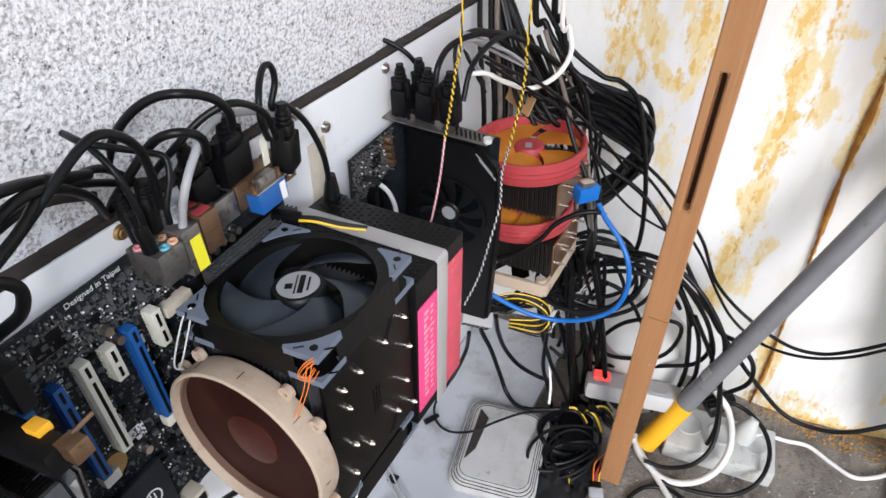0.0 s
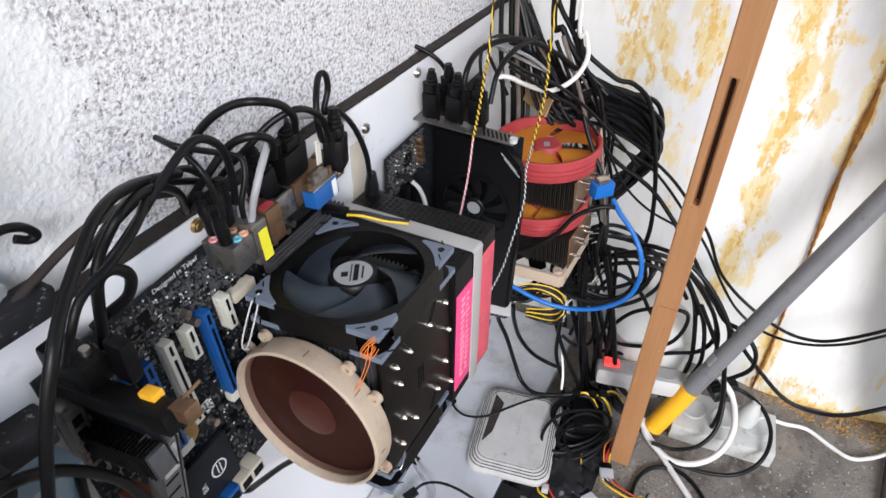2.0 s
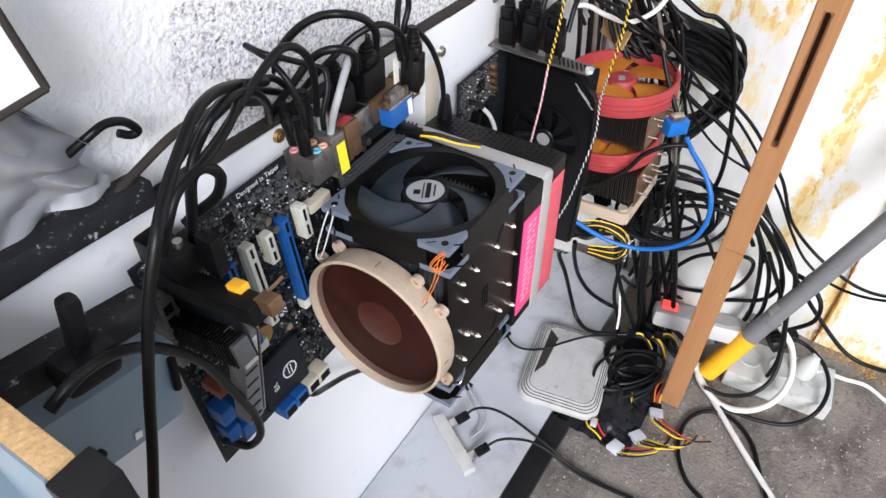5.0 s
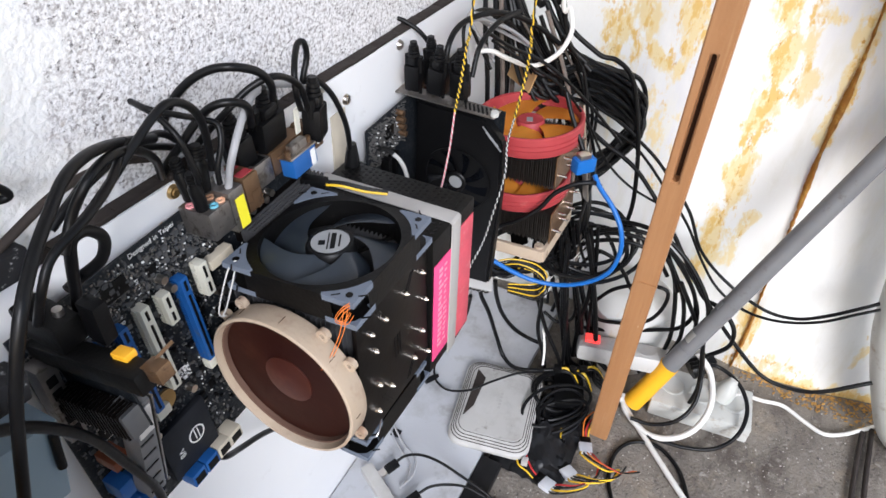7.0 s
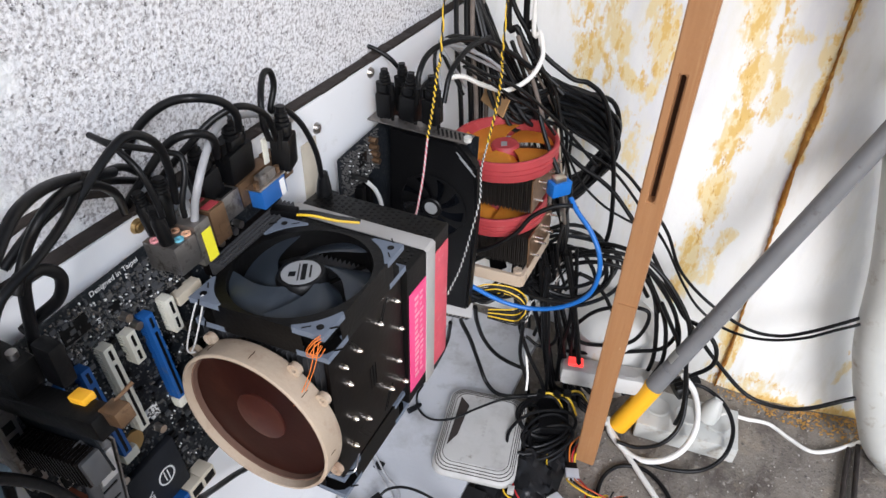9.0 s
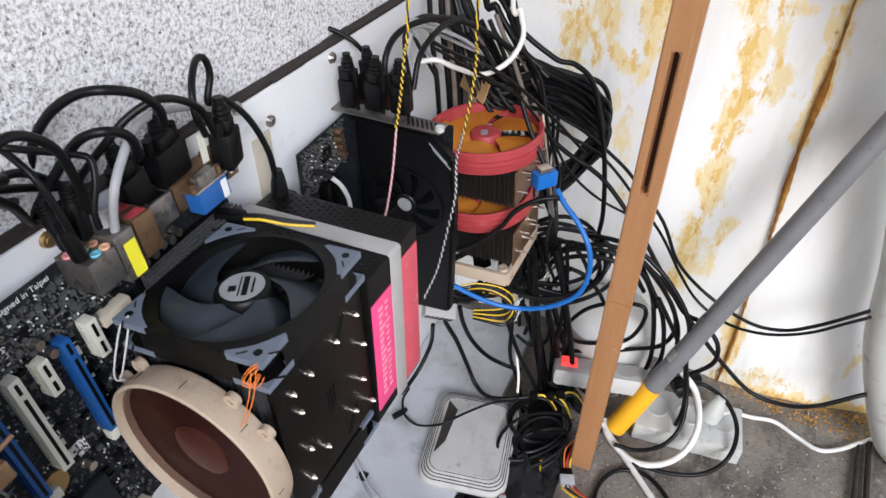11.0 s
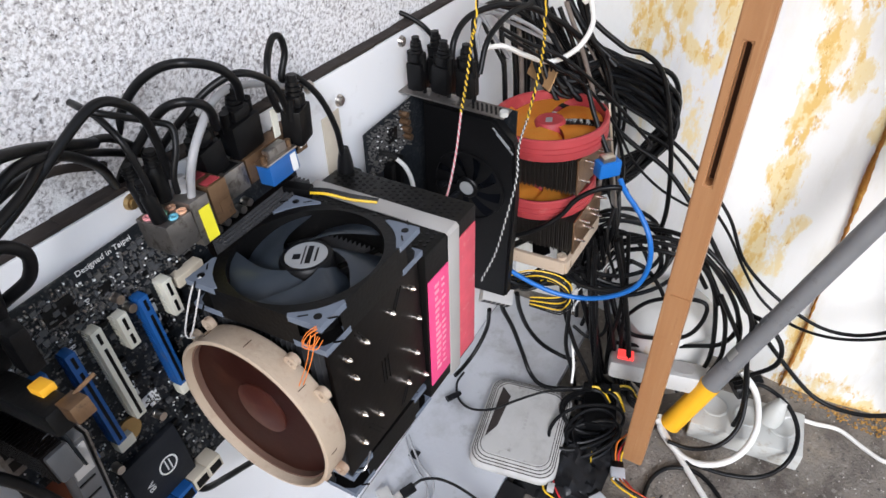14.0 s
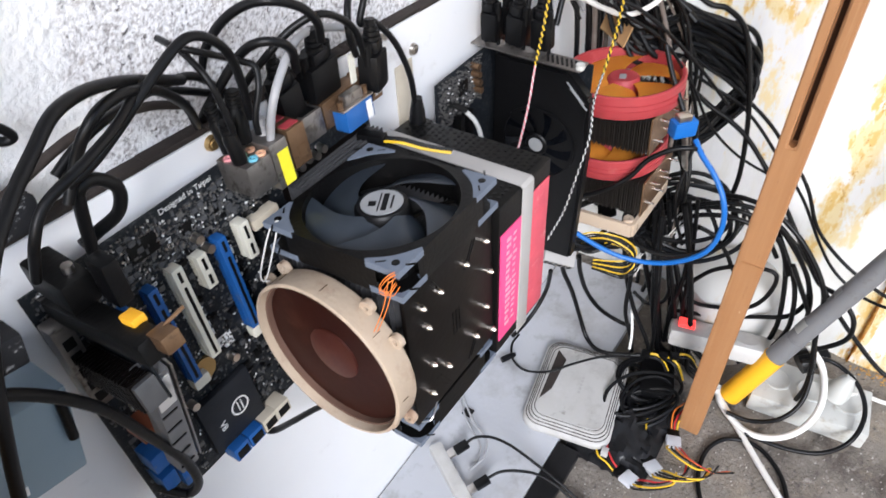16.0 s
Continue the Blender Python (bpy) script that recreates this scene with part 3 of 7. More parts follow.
# chips, coils and capacitors
for x, z, w, h, t in ((0.066, -0.012, 0.022, 0.014, 0.002), (0.018, -0.020, 0.010, 0.010, 0.002), (0.105, -0.022, 0.010, 0.008, 0.0015), (0.150, -0.100, 0.009, 0.009, 0.0015),
                      (0.118, -0.160, 0.007, 0.009, 0.0015), (0.075, -0.150, 0.006, 0.006, 0.0015), (0.028, -0.055, 0.010, 0.012, 0.0015), (0.020, -0.110, 0.012, 0.012, 0.0015)):
    part("chip", bx(x, x + w, -T - t, -T, z - h, z, bevel=0.0003), BLACK_PLASTIC, mb)
SLATE = surface("slate_black_metal", (0.020, 0.022, 0.027), 0.5, 0.2, 0.3, 60, 0.1, 200)
hs = part("chipset_heatsink", bx(0.053, 0.105, -T - 0.007, -T, -0.216, -0.160, bevel=0.002), SLATE, mb, "low black chipset heatsink with printed ring")
bm = bmesh.new()
spun(bm, [(0.0072, 0), (0.0086, 0), (0.0086, 0.0003), (0.0072, 0.0003)], 40, pose(0.086, -T - 0.0071, -0.188, 90, 0, 0))
slab(bm, -0.0005, 0.0005, -T - 0.0073, -T - 0.007, -0.005, 0.006, turn=Matrix.Translation((0.0845, 0, -0.188)))
slab(bm, -0.0005, 0.0005, -T - 0.0073, -T - 0.007, -0.006, 0.005, turn=Matrix.Translation((0.0880, 0, -0.188)))
part("printed_ring", bm, SILK, hs)
lettering("V8", 0.0085, pose(0.064, -T - 0.0073, -0.188, 90, 90, 0), hs)
for x, z in ((0.076, -0.136), ):
    part("coin_cell", rd((x, -T, z), (x, -T - 0.0032, z), 0.0098, seg=32), BRASS, mb, "round tarnished coin battery")
caps = [(0.117, -0.048), (0.112, -0.036), (0.156, -0.083), (0.163, -0.088), (0.149, -0.140), (0.156, -0.146), (0.140, -0.155), (0.100, -0.145), (0.215, -0.040), (0.224, -0.038),
        (0.233, -0.040), (0.241, -0.038), (0.205, -0.041), (0.010, -0.060), (0.032, -0.080), (0.055, -0.155)]
for x, z in caps:
    bm = bmesh.new()
    rod(bm, (x, -T, z), (x, -T - 0.008, z), 0.0034, seg=14)
    rod(bm, (x, -T, z), (x, -T - 0.0012, z), 0.0037, seg=14)
    part("capacitor", bm, STEEL, mb)
part("pin_header", bx(0.154, 0.180, -T - 0.010, -T, -0.059, -0.050, bevel=0.0008), BEIGE_PLASTIC, mb, "grubby ivory pin header")
rng = random.Random(5)
bm, bm2, bm3 = bmesh.new(), bmesh.new(), bmesh.new()
for k in range(2400):
    x, z = rng.uniform(0.004, 0.20), -rng.uniform(0.003, 0.222)
    if k < 1100:
        z = -rng.uniform(0.003, 0.045)
    if 0.092 < x < 0.148 and z > -0.009:
        continue
    s, q = rng.uniform(0.0003, 0.0009), rng.uniform(0.0003, 0.0008)
    slab(bm if k % 9 > 1 else bm2 if k % 9 else bm3, x - s, x + s, -T - rng.uniform(0.0006, 0.0016), -T, z - q, z + q)
tagged(part("small_components", bm, SOLDER, mb, "tiny soldered components"), kind="stuff")
tagged(part("small_components", bm2, SILK, mb, "tiny white printed marks"), kind="stuff")
tagged(part("small_components", bm3, STEEL, mb, "tiny bright soldered ends"), kind="stuff")
CHIP_GREY = surface("grey_components", (0.075, 0.077, 0.082), 0.5, 0.2, 0.5, 200, 0.2, 300, (0.17, 0.16, 0.15), 150, 0.56)
rq = random.Random(77)
bm, bm2 = bmesh.new(), bmesh.new()
for k in range(620):
    x, z = rq.uniform(0.004, 0.165), -rq.uniform(0.004, 0.222)
    if k < 260:
        x, z = rq.uniform(0.004, 0.15), -rq.uniform(0.008, 0.044)
    if 0.092 < x < 0.148 and z > -0.010 or 0.05 < x < 0.108 and z < -0.155:
        continue
    w, q = rq.choice(((0.0010, 0.0005), (0.0005, 0.0010), (0.0016, 0.0009), (0.0009, 0.0020), (0.0022, 0.0020)))
    slab(bm if k % 5 else bm2, x - w, x + w, -T - rq.uniform(0.0008, 0.0024), -T, z - q, z + q)
tagged(part("small_components", bm, CHIP_GREY, mb, "small grey soldered components"), kind="stuff")
tagged(part("small_components", bm2, SOLDER, mb, "small dull metal components"), kind="stuff")
for x, z, w, h in ((0.066, -0.012, 0.022, 0.014), (0.018, -0.020, 0.010, 0.010), (0.028, -0.055, 0.010, 0.012), (0.020, -0.110, 0.012, 0.012), (0.150, -0.100, 0.009, 0.009)):
    bm = bmesh.new()
    n = int(w / 0.0013)
    for k in range(n):
        for zz in (z + 0.0006, z - h - 0.0006):
            slab(bm, x + k * w / n, x + k * w / n + 0.0006, -T - 0.0008, -T, zz - 0.0011, zz + 0.0011)
    for k in range(int(h / 0.0013)):
        for xx in (x - 0.0006, x + w + 0.0006):
            slab(bm, xx - 0.0011, xx + 0.0011, -T - 0.0008, -T, z - 0.0010 - k * 0.0013, z - 0.0004 - k * 0.0013)
    tagged(part("chip_legs", bm, STEEL, mb), kind="stuff")
bm = bmesh.new()
for k in range(200):
    x, z = rng.uniform(0.09, 0.30), -rng.uniform(0.004, 0.21)
    if x < 0.135 and z > -0.015:
        continue
    s, q = rng.uniform(0.0008, 0.003), rng.uniform(0.0008, 0.002)
    slab(bm, x - s, x + s, -T - rng.uniform(0.001, 0.004), -T, z - q, z + q)
tagged(part("small_components", bm, BLACK_PLASTIC, mb, "small black components"), kind="stuff")
lettering("Designed in Taipei", 0.0060, pose(0.0965, -T - 0.0002, -0.0068, 90, 0, 0), mb)
lettering("EuP Ready", 0.0066, pose(0.0705, -T - 0.0002, -0.0345, 90, 90, 0), mb)
lettering("PCI 1", 0.0066, pose(0.0925, -T - 0.0002, -0.0240, 90, 90, 0), mb)
lettering("SLI", 0.0075, pose(0.0965, -T - 0.0006, -0.133, 90, 0, 0), mb, BLACK_PLASTIC)
part("white_badge", bx(0.094, 0.108, -T - 0.0004, -T, -0.137, -0.124), SILK, mb, "small white printed badge")
for k in range(4):
    part("printed_bar", bx(0.1325, 0.1365, -T - 0.0003, -T, -0.058 - k * 0.011, -0.050 - k * 0.011), SILK, mb)
for k in range(5):
    part("printed_bar", bx(0.094, 0.0965, -T - 0.0003, -T, -0.086 - k * 0.008, -0.080 - k * 0.008), SILK, mb)

# data sockets along the lower edge
for x, mat in ((0.100, IVORY), (0.115, IVORY), (0.068, BLUE_PLASTIC), (0.084, BLUE_PLASTIC)):
    bm = bmesh.new()
    m = (Matrix.Translation((x, -T, -0.222)))
    slab(bm, -0.0075, 0.0075, -0.016, 0.0, -0.006, 0.008, bevel=0.001, turn=m)
    ob = part("data_socket", bm, BEIGE_PLASTIC if mat is IVORY else mat, mb)
    part("socket_opening", bx(x - 0.0055, x + 0.0055, -T - 0.0165, -T - 0.0155, -0.226, -0.218), BLACK_PLASTIC, ob)

# rear sockets along the upper edge: audio block, network and usb, red usb, small metal sockets, blue video socket
io = part("audio_block", bx(0.150, 0.1725, -T - 0.031, -T, -0.020, 0.004, bevel=0.0008), SOCKET_METAL, mb, "dusty metal audio socket block")
for k, (dx, dy, mat) in enumerate(((0.005, -0.010, PINK_JACK), (0.005, -0.021, PINK_JACK), (0.014, -0.016, GREEN_JACK), (0.014, -0.027, CYAN_JACK), (0.0235, -0.027, PEACH_JACK), (0.0235, -0.016, PEACH_JACK))):
    x, y = 0.1505 + dx * 0.80, dy
    bm = bmesh.new()
    spun(bm, [(0.0018, 0), (0.0036, 0), (0.0036, 0.0018), (0.0018, 0.0018)], 22, pose(x, y, 0.0036))
    part("audio_jack", bm, mat, io)
net = part("network_socket", bx(0.1735, 0.190, -T - 0.030, -T, -0.028, 0.008, bevel=0.0006), SOCKET_METAL, mb, "metal network socket with yellow sticker")
part("yellow_sticker", bx(0.1785, 0.1885, -T - 0.0306, -T - 0.0302, -0.027, 0.000), YELLOW, net)
usb = part("usb_block", bx(0.1925, 0.2095, -T - 0.029, -T, -0.022, 0.009, bevel=0.0006), BROWN_METAL, mb, "tarnished double usb socket")
for k in range(2):
    part("usb_tongue", bx(0.1945, 0.2075, -T - 0.026 + k * 0.014, -T - 0.018 + k * 0.014, 0.0085, 0.0096), RED_PLASTIC, usb)
part("seal_sticker", bx(0.198, 0.206, -T - 0.0294, -T - 0.029, -0.016, -0.006), BROWN_METAL, usb)
sm = part("small_metal_socket", bx(0.2175, 0.240, -T - 0.017, -T, -0.020, 0.002, bevel=0.0008), SOCKET_METAL, mb)
part("opening", bx(0.221, 0.2365, -T - 0.0145, -T - 0.005, 0.0015, 0.0024), BLACK_PLASTIC, sm)
vga = part("video_socket", bx(0.250, 0.282, -T - 0.031, -T - 0.0165, -0.024, -0.006, bevel=0.001), BLUE_PLASTIC, mb, "blue video socket with metal flange")
part("flange", bx(0.248, 0.284, -T - 0.031, -T - 0.0165, -0.006, -0.0045, bevel=0.0004), STEEL, vga)
bm = bmesh.new()
slab(bm, 0.2560, 0.2765, -T - 0.0280, -T - 0.0200, -0.005, 0.0035, bevel=0.0015)
part("metal_shell", bm, SOCKET_METAL, vga)
for x in (0.2495, 0.2785):
    part("hex_nut", rd((x + 0.002, -T - 0.0255, -0.0045), (x + 0.002, -T - 0.0255, 0.0015), 0.0026, seg=6), BROWN_METAL, vga)
part("white_sticker", bx(0.2735, 0.280, -T - 0.0315, -T - 0.0312, -0.023, -0.008), SILK, vga)
part("lower_video_socket", bx(0.242, 0.287, -T - 0.016, -T, -0.020, 0.002, bevel=0.001), BROWN_METAL, mb, "tarnished metal video socket under a plug")
dvi = part("second_video_socket", bx(0.290, 0.303, -T - 0.024, -T, -0.018, 0.003, bevel=0.001), BROWN_METAL, mb, "tarnished video socket with white sticker")
part("white_sticker", bx(0.2935, 0.301, -T - 0.0246, -T - 0.0242, -0.014, 0.000), SILK, dvi)
# finned cooler of the power stage
vrm = part("power_stage_heatsink", bx(0.195, 0.296, -T - 0.006, -T, -0.060, -0.046), BLACK_METAL, mb, "long black finned heatsink")
fin = mesh("fin", bx(-0.0006, 0.0006, -0.018, 0.0, -0.013, 0.0), GREY_FIN)
for k in range(30):
    f = part("fin", fin, None, vrm)
    f.location = (0.197 + k * 0.0033, -T - 0.006, -0.0465)
fin2 = mesh("rib", bx(0, 0.10, -0.0006, 0.0006, -0.013, 0.0), GREY_FIN)
for k in range(4):
    f = part("rib", fin2, None, vrm)
    f.location = (0.196, -T - 0.008 - k * 0.0045, -0.0455)


# plugs in those sockets
def dplug(m, name="video_plug", wide=0.040, tall=0.042):
    """A black D-shaped video plug, standing over its socket, with two thumb screws."""
    ob = thing(name, "black moulded video plug with thumb screws in its socket", "plug", m, "video plugs")
    bm = bmesh.new()
    slab(bm, -wide / 2, wide / 2, -0.0085, 0.0085, 0.004, 0.034, bevel=0.0025)
    part("shell", bm, BLACK_PLASTIC, ob)
    bm = bmesh.new()
    slab(bm, -wide * 0.28, wide * 0.28, -0.0072, 0.0072, 0.034, 0.044, bevel=0.0025)
    for k in range(3):
        spun(bm, [(0.0, 0.044 + k * 0.004), (0.0068 - k * 0.0006, 0.044 + k * 0.004), (0.0066 - k * 0.0006, 0.0468 + k * 0.004), (0.0, 0.0468 + k * 0.004)], 18)
    rod(bm, (0, 0, 0.042), (0, 0, 0.060), 0.0040)
    part("strain_relief", bm, RUBBER, ob)
    for s in (-1, 1):
        bm = bmesh.new()
        rod(bm, (s * wide * 0.40, 0, 0.0), (s * wide * 0.40, 0, 0.030), 0.0022)
        rod(bm, (s * wide * 0.40, 0, 0.026), (s * wide * 0.40, 0, 0.044), 0.0038, seg=12)
        part("thumb_screw", bm, BLACK_PLASTIC, ob)
    return ob


dplug(pose(0.098, -0.014, 0.630, 4, -4, 0), wide=0.030)
dplug(pose(0.066, -0.012, 0.624, 0, -8, 0), wide=0.022)
dplug(pose(0.142, -0.030, 0.618, 0, 6, 20), wide=0.026)
ob = thing("white_tag", "small pale label tag hanging on a plug", "label")
part("tag", bx(0.121, 0.127, -0.026, -0.0245, 0.634, 0.658), IVORY, ob)


def barrel_plug(m, r=0.006, length=0.030, mat=None, label="black audio plug in its jack", name="audio_plug"):
    ob = thing(name, label, "plug", m, "small plugs")
    bm = bmesh.new()
    spun(bm, [(0, 0), (r, 0), (r, length * 0.6), (r * 0.75, length * 0.68), (r * 0.6, length), (0, length)], 20)
    part("grip", bm, mat or BLACK_PLASTIC, ob)
    bm = bmesh.new()
    for k in range(4):
        spun(bm, [(r * 0.3, length * (0.7 + 0.07 * k)), (r * 0.82, length * (0.7 + 0.07 * k)), (r * 0.8, length * (0.73 + 0.07 * k)), (r * 0.3, length * (0.73 + 0.07 * k))], 16)
    part("ribs", bm, mat or BLACK_PLASTIC, ob)
    return ob


barrel_plug(pose(-0.004, -0.032, 0.640, 0, -8, 0), 0.0052, 0.034)
barrel_plug(pose(0.012, -0.018, 0.642, 0, 4, 0), 0.0070, 0.038, label="black usb plug standing in its socket", name="usb_plug")
barrel_plug(pose(0.002, -0.016, 0.640, -6, -6, 0), 0.0060, 0.036, label="black usb plug standing in its socket", name="usb_plug")
barrel_plug(pose(0.025, -0.026, 0.644), 0.0048, 0.012, GREY_CABLE, "clear network plug in its socket", "network_plug")


# ---------------------------------------------------------------- square fans and the tower cooler
def square_fan(m, label):
    """120 mm fan, lying flat, blowing along z; top at z = 0.0125."""
    fan = thing("case_fan", label, "fan", m, "square fans of the cooler")
    S, R, h = 0.060, 0.0575, 0.0125
    bm = bmesh.new()
    n = 64
    top, bot, inn_t, inn_b = [], [], [], []
    for k in range(n):
        a = 2 * math.pi * k / n
        c, s = math.cos(a), math.sin(a)
        q = min(S / max(abs(c), 1e-9), S / max(abs(s), 1e-9), 0.0795)
        for lst, r, z in ((top, q, h), (bot, q, -h), (inn_t, R, h), (inn_b, R, -h)):
            lst.append(bm.verts.new((r * c, r * s, z)))
    for k in range(n):
        j = (k + 1) % n
        bm.faces.new((top[k], top[j], inn_t[j], inn_t[k]))
        bm.faces.new((bot[j], bot[k], inn_b[k], inn_b[j]))
        bm.faces.new((inn_t[k], inn_t[j], inn_b[j], inn_b[k]))
        corner = abs(abs(math.cos(2 * math.pi * (k + 0.5) / n)) - abs(math.sin(2 * math.pi * (k + 0.5) / n))) < 0.28
        if not corner:
            bm.faces.new((top[j], top[k], bot[k], bot[j]))
        else:
            mid = [bm.verts.new(v.co.lerp(w.co, t)) for v, w, t in ((top[k], bot[k], 0.2), (top[j], bot[j], 0.2), (top[j], bot[j], 0.8), (top[k], bot[k], 0.8))]
            deep = [bm.verts.new((v.co.x * 0.86, v.co.y * 0.86, v.co.z)) for v in mid]
            bm.faces.new((top[j], top[k], mid[0], mid[1]))
            bm.faces.new((mid[1], mid[0], deep[0], deep[1]))
            bm.faces.new((deep[1], deep[0], deep[3], deep[2]))
            bm.faces.new((deep[2], deep[3], mid[3], mid[2]))
            bm.faces.new((mid[2], mid[3], bot[k], bot[j]))
    part("frame", bm, DUSTY_BLACK, fan)
    # rubber corner pads with holes, above and below
    for k in range(4):
        r = Matrix.Rotation(math.pi / 2 * k, 4, 'Z')
        for z in (h - 0.0045, -h - 0.0006):
            bm = bmesh.new()
            out = [(0.0603, 0.0603), (0.0603, 0.0330), (0.0580, 0.0315), (0.0520, 0.0410), (0.0470, 0.0470), (0.0410, 0.0520), (0.0315, 0.0580), (0.0330, 0.0603)]
            lo = [bm.verts.new(r @ Vector((x, y, z))) for x, y in out]
            hi = [bm.verts.new(r @ Vector((x, y, z + 0.0051))) for x, y in out]
            bm.faces.new(hi)
            bm.faces.new(lo[::-1])
            for a in range(len(out)):
                b = (a + 1) % len(out)
                bm.faces.new((lo[a], lo[b], hi[b], hi[a]))
            bmesh.ops.recalc_face_normals(bm, faces=bm.faces)
            pad = part("corner_pad", bm, GREY_RUBBER, fan, "blue-grey rubber corner pad")
            bm = bmesh.new()
            c = r @ Vector((0.0525, 0.0525, 0))
            rod(bm, (c.x, c.y, z + 0.0045), (c.x, c.y, z + 0.0054), 0.0029, seg=16)
            for q in (-1, 1):
                d = r @ Vector((0.0525 + q * 0.0035, 0.0525 - q * 0.0095, 0))
                slab(bm, -0.0035, 0.0035, -0.0006, 0.0006, z + 0.0047, z + 0.0053, turn=Matrix.Translation((d.x, d.y, 0)) @ Matrix.Rotation(math.pi / 2 * k - 0.9, 4, 'Z'))
            part("hole", bm, BLACK_PLASTIC, pad)
    bm = bmesh.new()
    spun(bm, [(0, -0.010), (0.0208, -0.010), (0.0208, 0.0080), (0.0190, 0.0105), (0, 0.0105)], 48)
    hub = part("hub", bm, BLACK_PLASTIC, fan)
    lm = bmesh.new()
    rod(lm, (0, 0, 0.0104), (0, 0, 0.0110), 0.0158, seg=48)
    lab = part("round_label", lm, LABEL_GREY, hub, "silver round label with dark bars")
    lm = bmesh.new()
    t = Matrix.Rotation(radians(28), 4, 'Z')
    for x0, x1, y0, y1 in ((-0.0105, 0.0105, -0.0045, -0.0005), (-0.008, 0.008, -0.0085, -0.007), (-0.005, 0.001, 0.004, 0.0095), (-0.011, 0.011, 0.0012, 0.0022)):
        slab(lm, x0, x1, y0, y1, 0.0110, 0.0113, turn=t)
    part("label_bars", lm, BLACK_PLASTIC, lab)
    # five long blades, leaving the hub almost along its rim
    for k in range(5):
        bm = bmesh.new()
        rows = []
        for i in range(17):
            q = i / 16
            rad = 0.0195 + 0.0372 * q
            lead = -1.45 * q ** 0.80 + 0.30 * q ** 3
            tail = lead + 1.20 - 0.10 * q
            row = []
            for j in range(11):
                w = j / 10
                a = 2 * math.pi * k / 5 + 0.5 + lead + (tail - lead) * w
                z = 0.0098 - 0.0150 * w ** 1.15 + 0.0022 * math.sin(math.pi * w) - 0.0012 * q
                row.append(bm.verts.new((rad * math.cos(a), rad * math.sin(a), z)))
            rows.append(row)
        for i in range(16):
            for j in range(10):
                bm.faces.new((rows[i][j], rows[i + 1][j], rows[i + 1][j + 1], rows[i][j + 1]))
        bmesh.ops.solidify(bm, geom=list(bm.faces), thickness=0.0016)
        part("blade", bm, SMOKE_BLADE, fan)
    for k in range(4):
        a = math.pi / 4 + math.pi / 2 * k
        part("strut", bx(0.015, 0.058, -0.0015, 0.0015, -0.0122, -0.0095, turn=Matrix.Rotation(a + 0.3, 4, 'Z')), DUSTY_BLACK, fan)
    return fan


square_fan(pose(0.053, -0.103, 0.5835, -5.5, 2.0, 0), "black square fan with smoked blades and grey corners above cooler")
square_fan(pose(0.056, -0.104, 0.4085, -3, 4.0, 0), "black square fan with grey rubber corners under the cooler")

cooler = thing("cpu_cooler", "big dusty black tower cooler with bright heat pipe tips", "cpu cooler", pose(0.054, -0.100, 0.496, -3, 2.0, 0))
fin = mesh("cooling_fin", bx(-0.058, 0.058, -0.0003, 0.0003, -0.064, 0.066), GREY_FIN)
for k in range(46):
    f = part("cooling_fin", fin, None, cooler)
    f.location = ((0.0014 if k % 2 else -0.0014), 0.052 - k * 0.00232, 0)
bm = bmesh.new()
slab(bm, -0.0575, 0.0575, -0.062, -0.058, -0.066, 0.070, bevel=0.0012)
plate = part("end_plate", bm, BLACK_METAL, cooler, "dusty black end plate with stamped slots")
for s in (-1, 1):
    for z in (-0.048, 0.052, 0.0):
        for dx in (0.0, 0.004):
            part("stamped_slot", bx(-0.0004, 0.0004, -0.0626, -0.0618, -0.012, 0.012, turn=Matrix.Translation((s * 0.022 * (1 if z else 0.1) + dx, 0, z)) @ Matrix.Rotation(s * (0.55 if z else 0), 4, 'Y')), BLACK_PLASTIC, plate)
TIPS = ((0.096, 0.553), (0.101, 0.518), (0.067, 0.551), (0.033, 0.551), (0.012, 0.552), (0.094, 0.485), (0.104, 0.449), (0.078, 0.464), (0.016, 0.530), (0.018, 0.488), (0.037, 0.468), (0.014, 0.459))
for x, z in TIPS:
    bm = bmesh.new()
    a = Vector((x - 0.054, -0.060, z - 0.500))
    spun(bm, [(0, 0), (0.0027, 0), (0.0027, 0.005), (0.0019, 0.0072), (0.0008, 0.009), (0, 0.009)], 14, Matrix.Translation(a) @ Matrix.Rotation(math.pi / 2, 4, 'X'))
    part("heat_pipe_tip", bm, NICKEL, plate)
bm = bmesh.new()
for s in (-0.02, 0.02):
    rod(bm, (s, 0.055, 0.0), (s, 0.092, 0.0), 0.010)
slab(bm, -0.028, 0.028, 0.068, 0.090, -0.028, 0.028, bevel=0.002)
part("base", bm, STEEL, cooler)

# round yellowed fan wired to the side of the cooler
RF = look((-0.0336, -0.1047, 0.5050), (0.10, -0.1089, 0.5003)) @ Matrix.Diagonal((0.99, 0.99, 0.80, 1))
rfan = thing("round_fan", "round yellowed fan with dusty brown blades wired to the cooler", "fan", RF)
bm = bmesh.new()
spun(bm, [(0.0676, 0.0), (0.0692, 0.0), (0.0702, -0.001), (0.0700, -0.024), (0.0690, -0.027), (0.0655, -0.027), (0.0655, -0.016), (0.0672, -0.002)], 72)
ring = part("round_frame", bm, OLD_CREAM, rfan)
# dusty inner wall, with the ring's inside shadow put into its brown
part("inner_liner", spun(bmesh.new(), [(0.0652, -0.0085), (0.0664, -0.0080), (0.0654, -0.0265), (0.0642, -0.0265)], 64), SHADED_DUST_BROWN, ring, "brown dust on the inner wall")
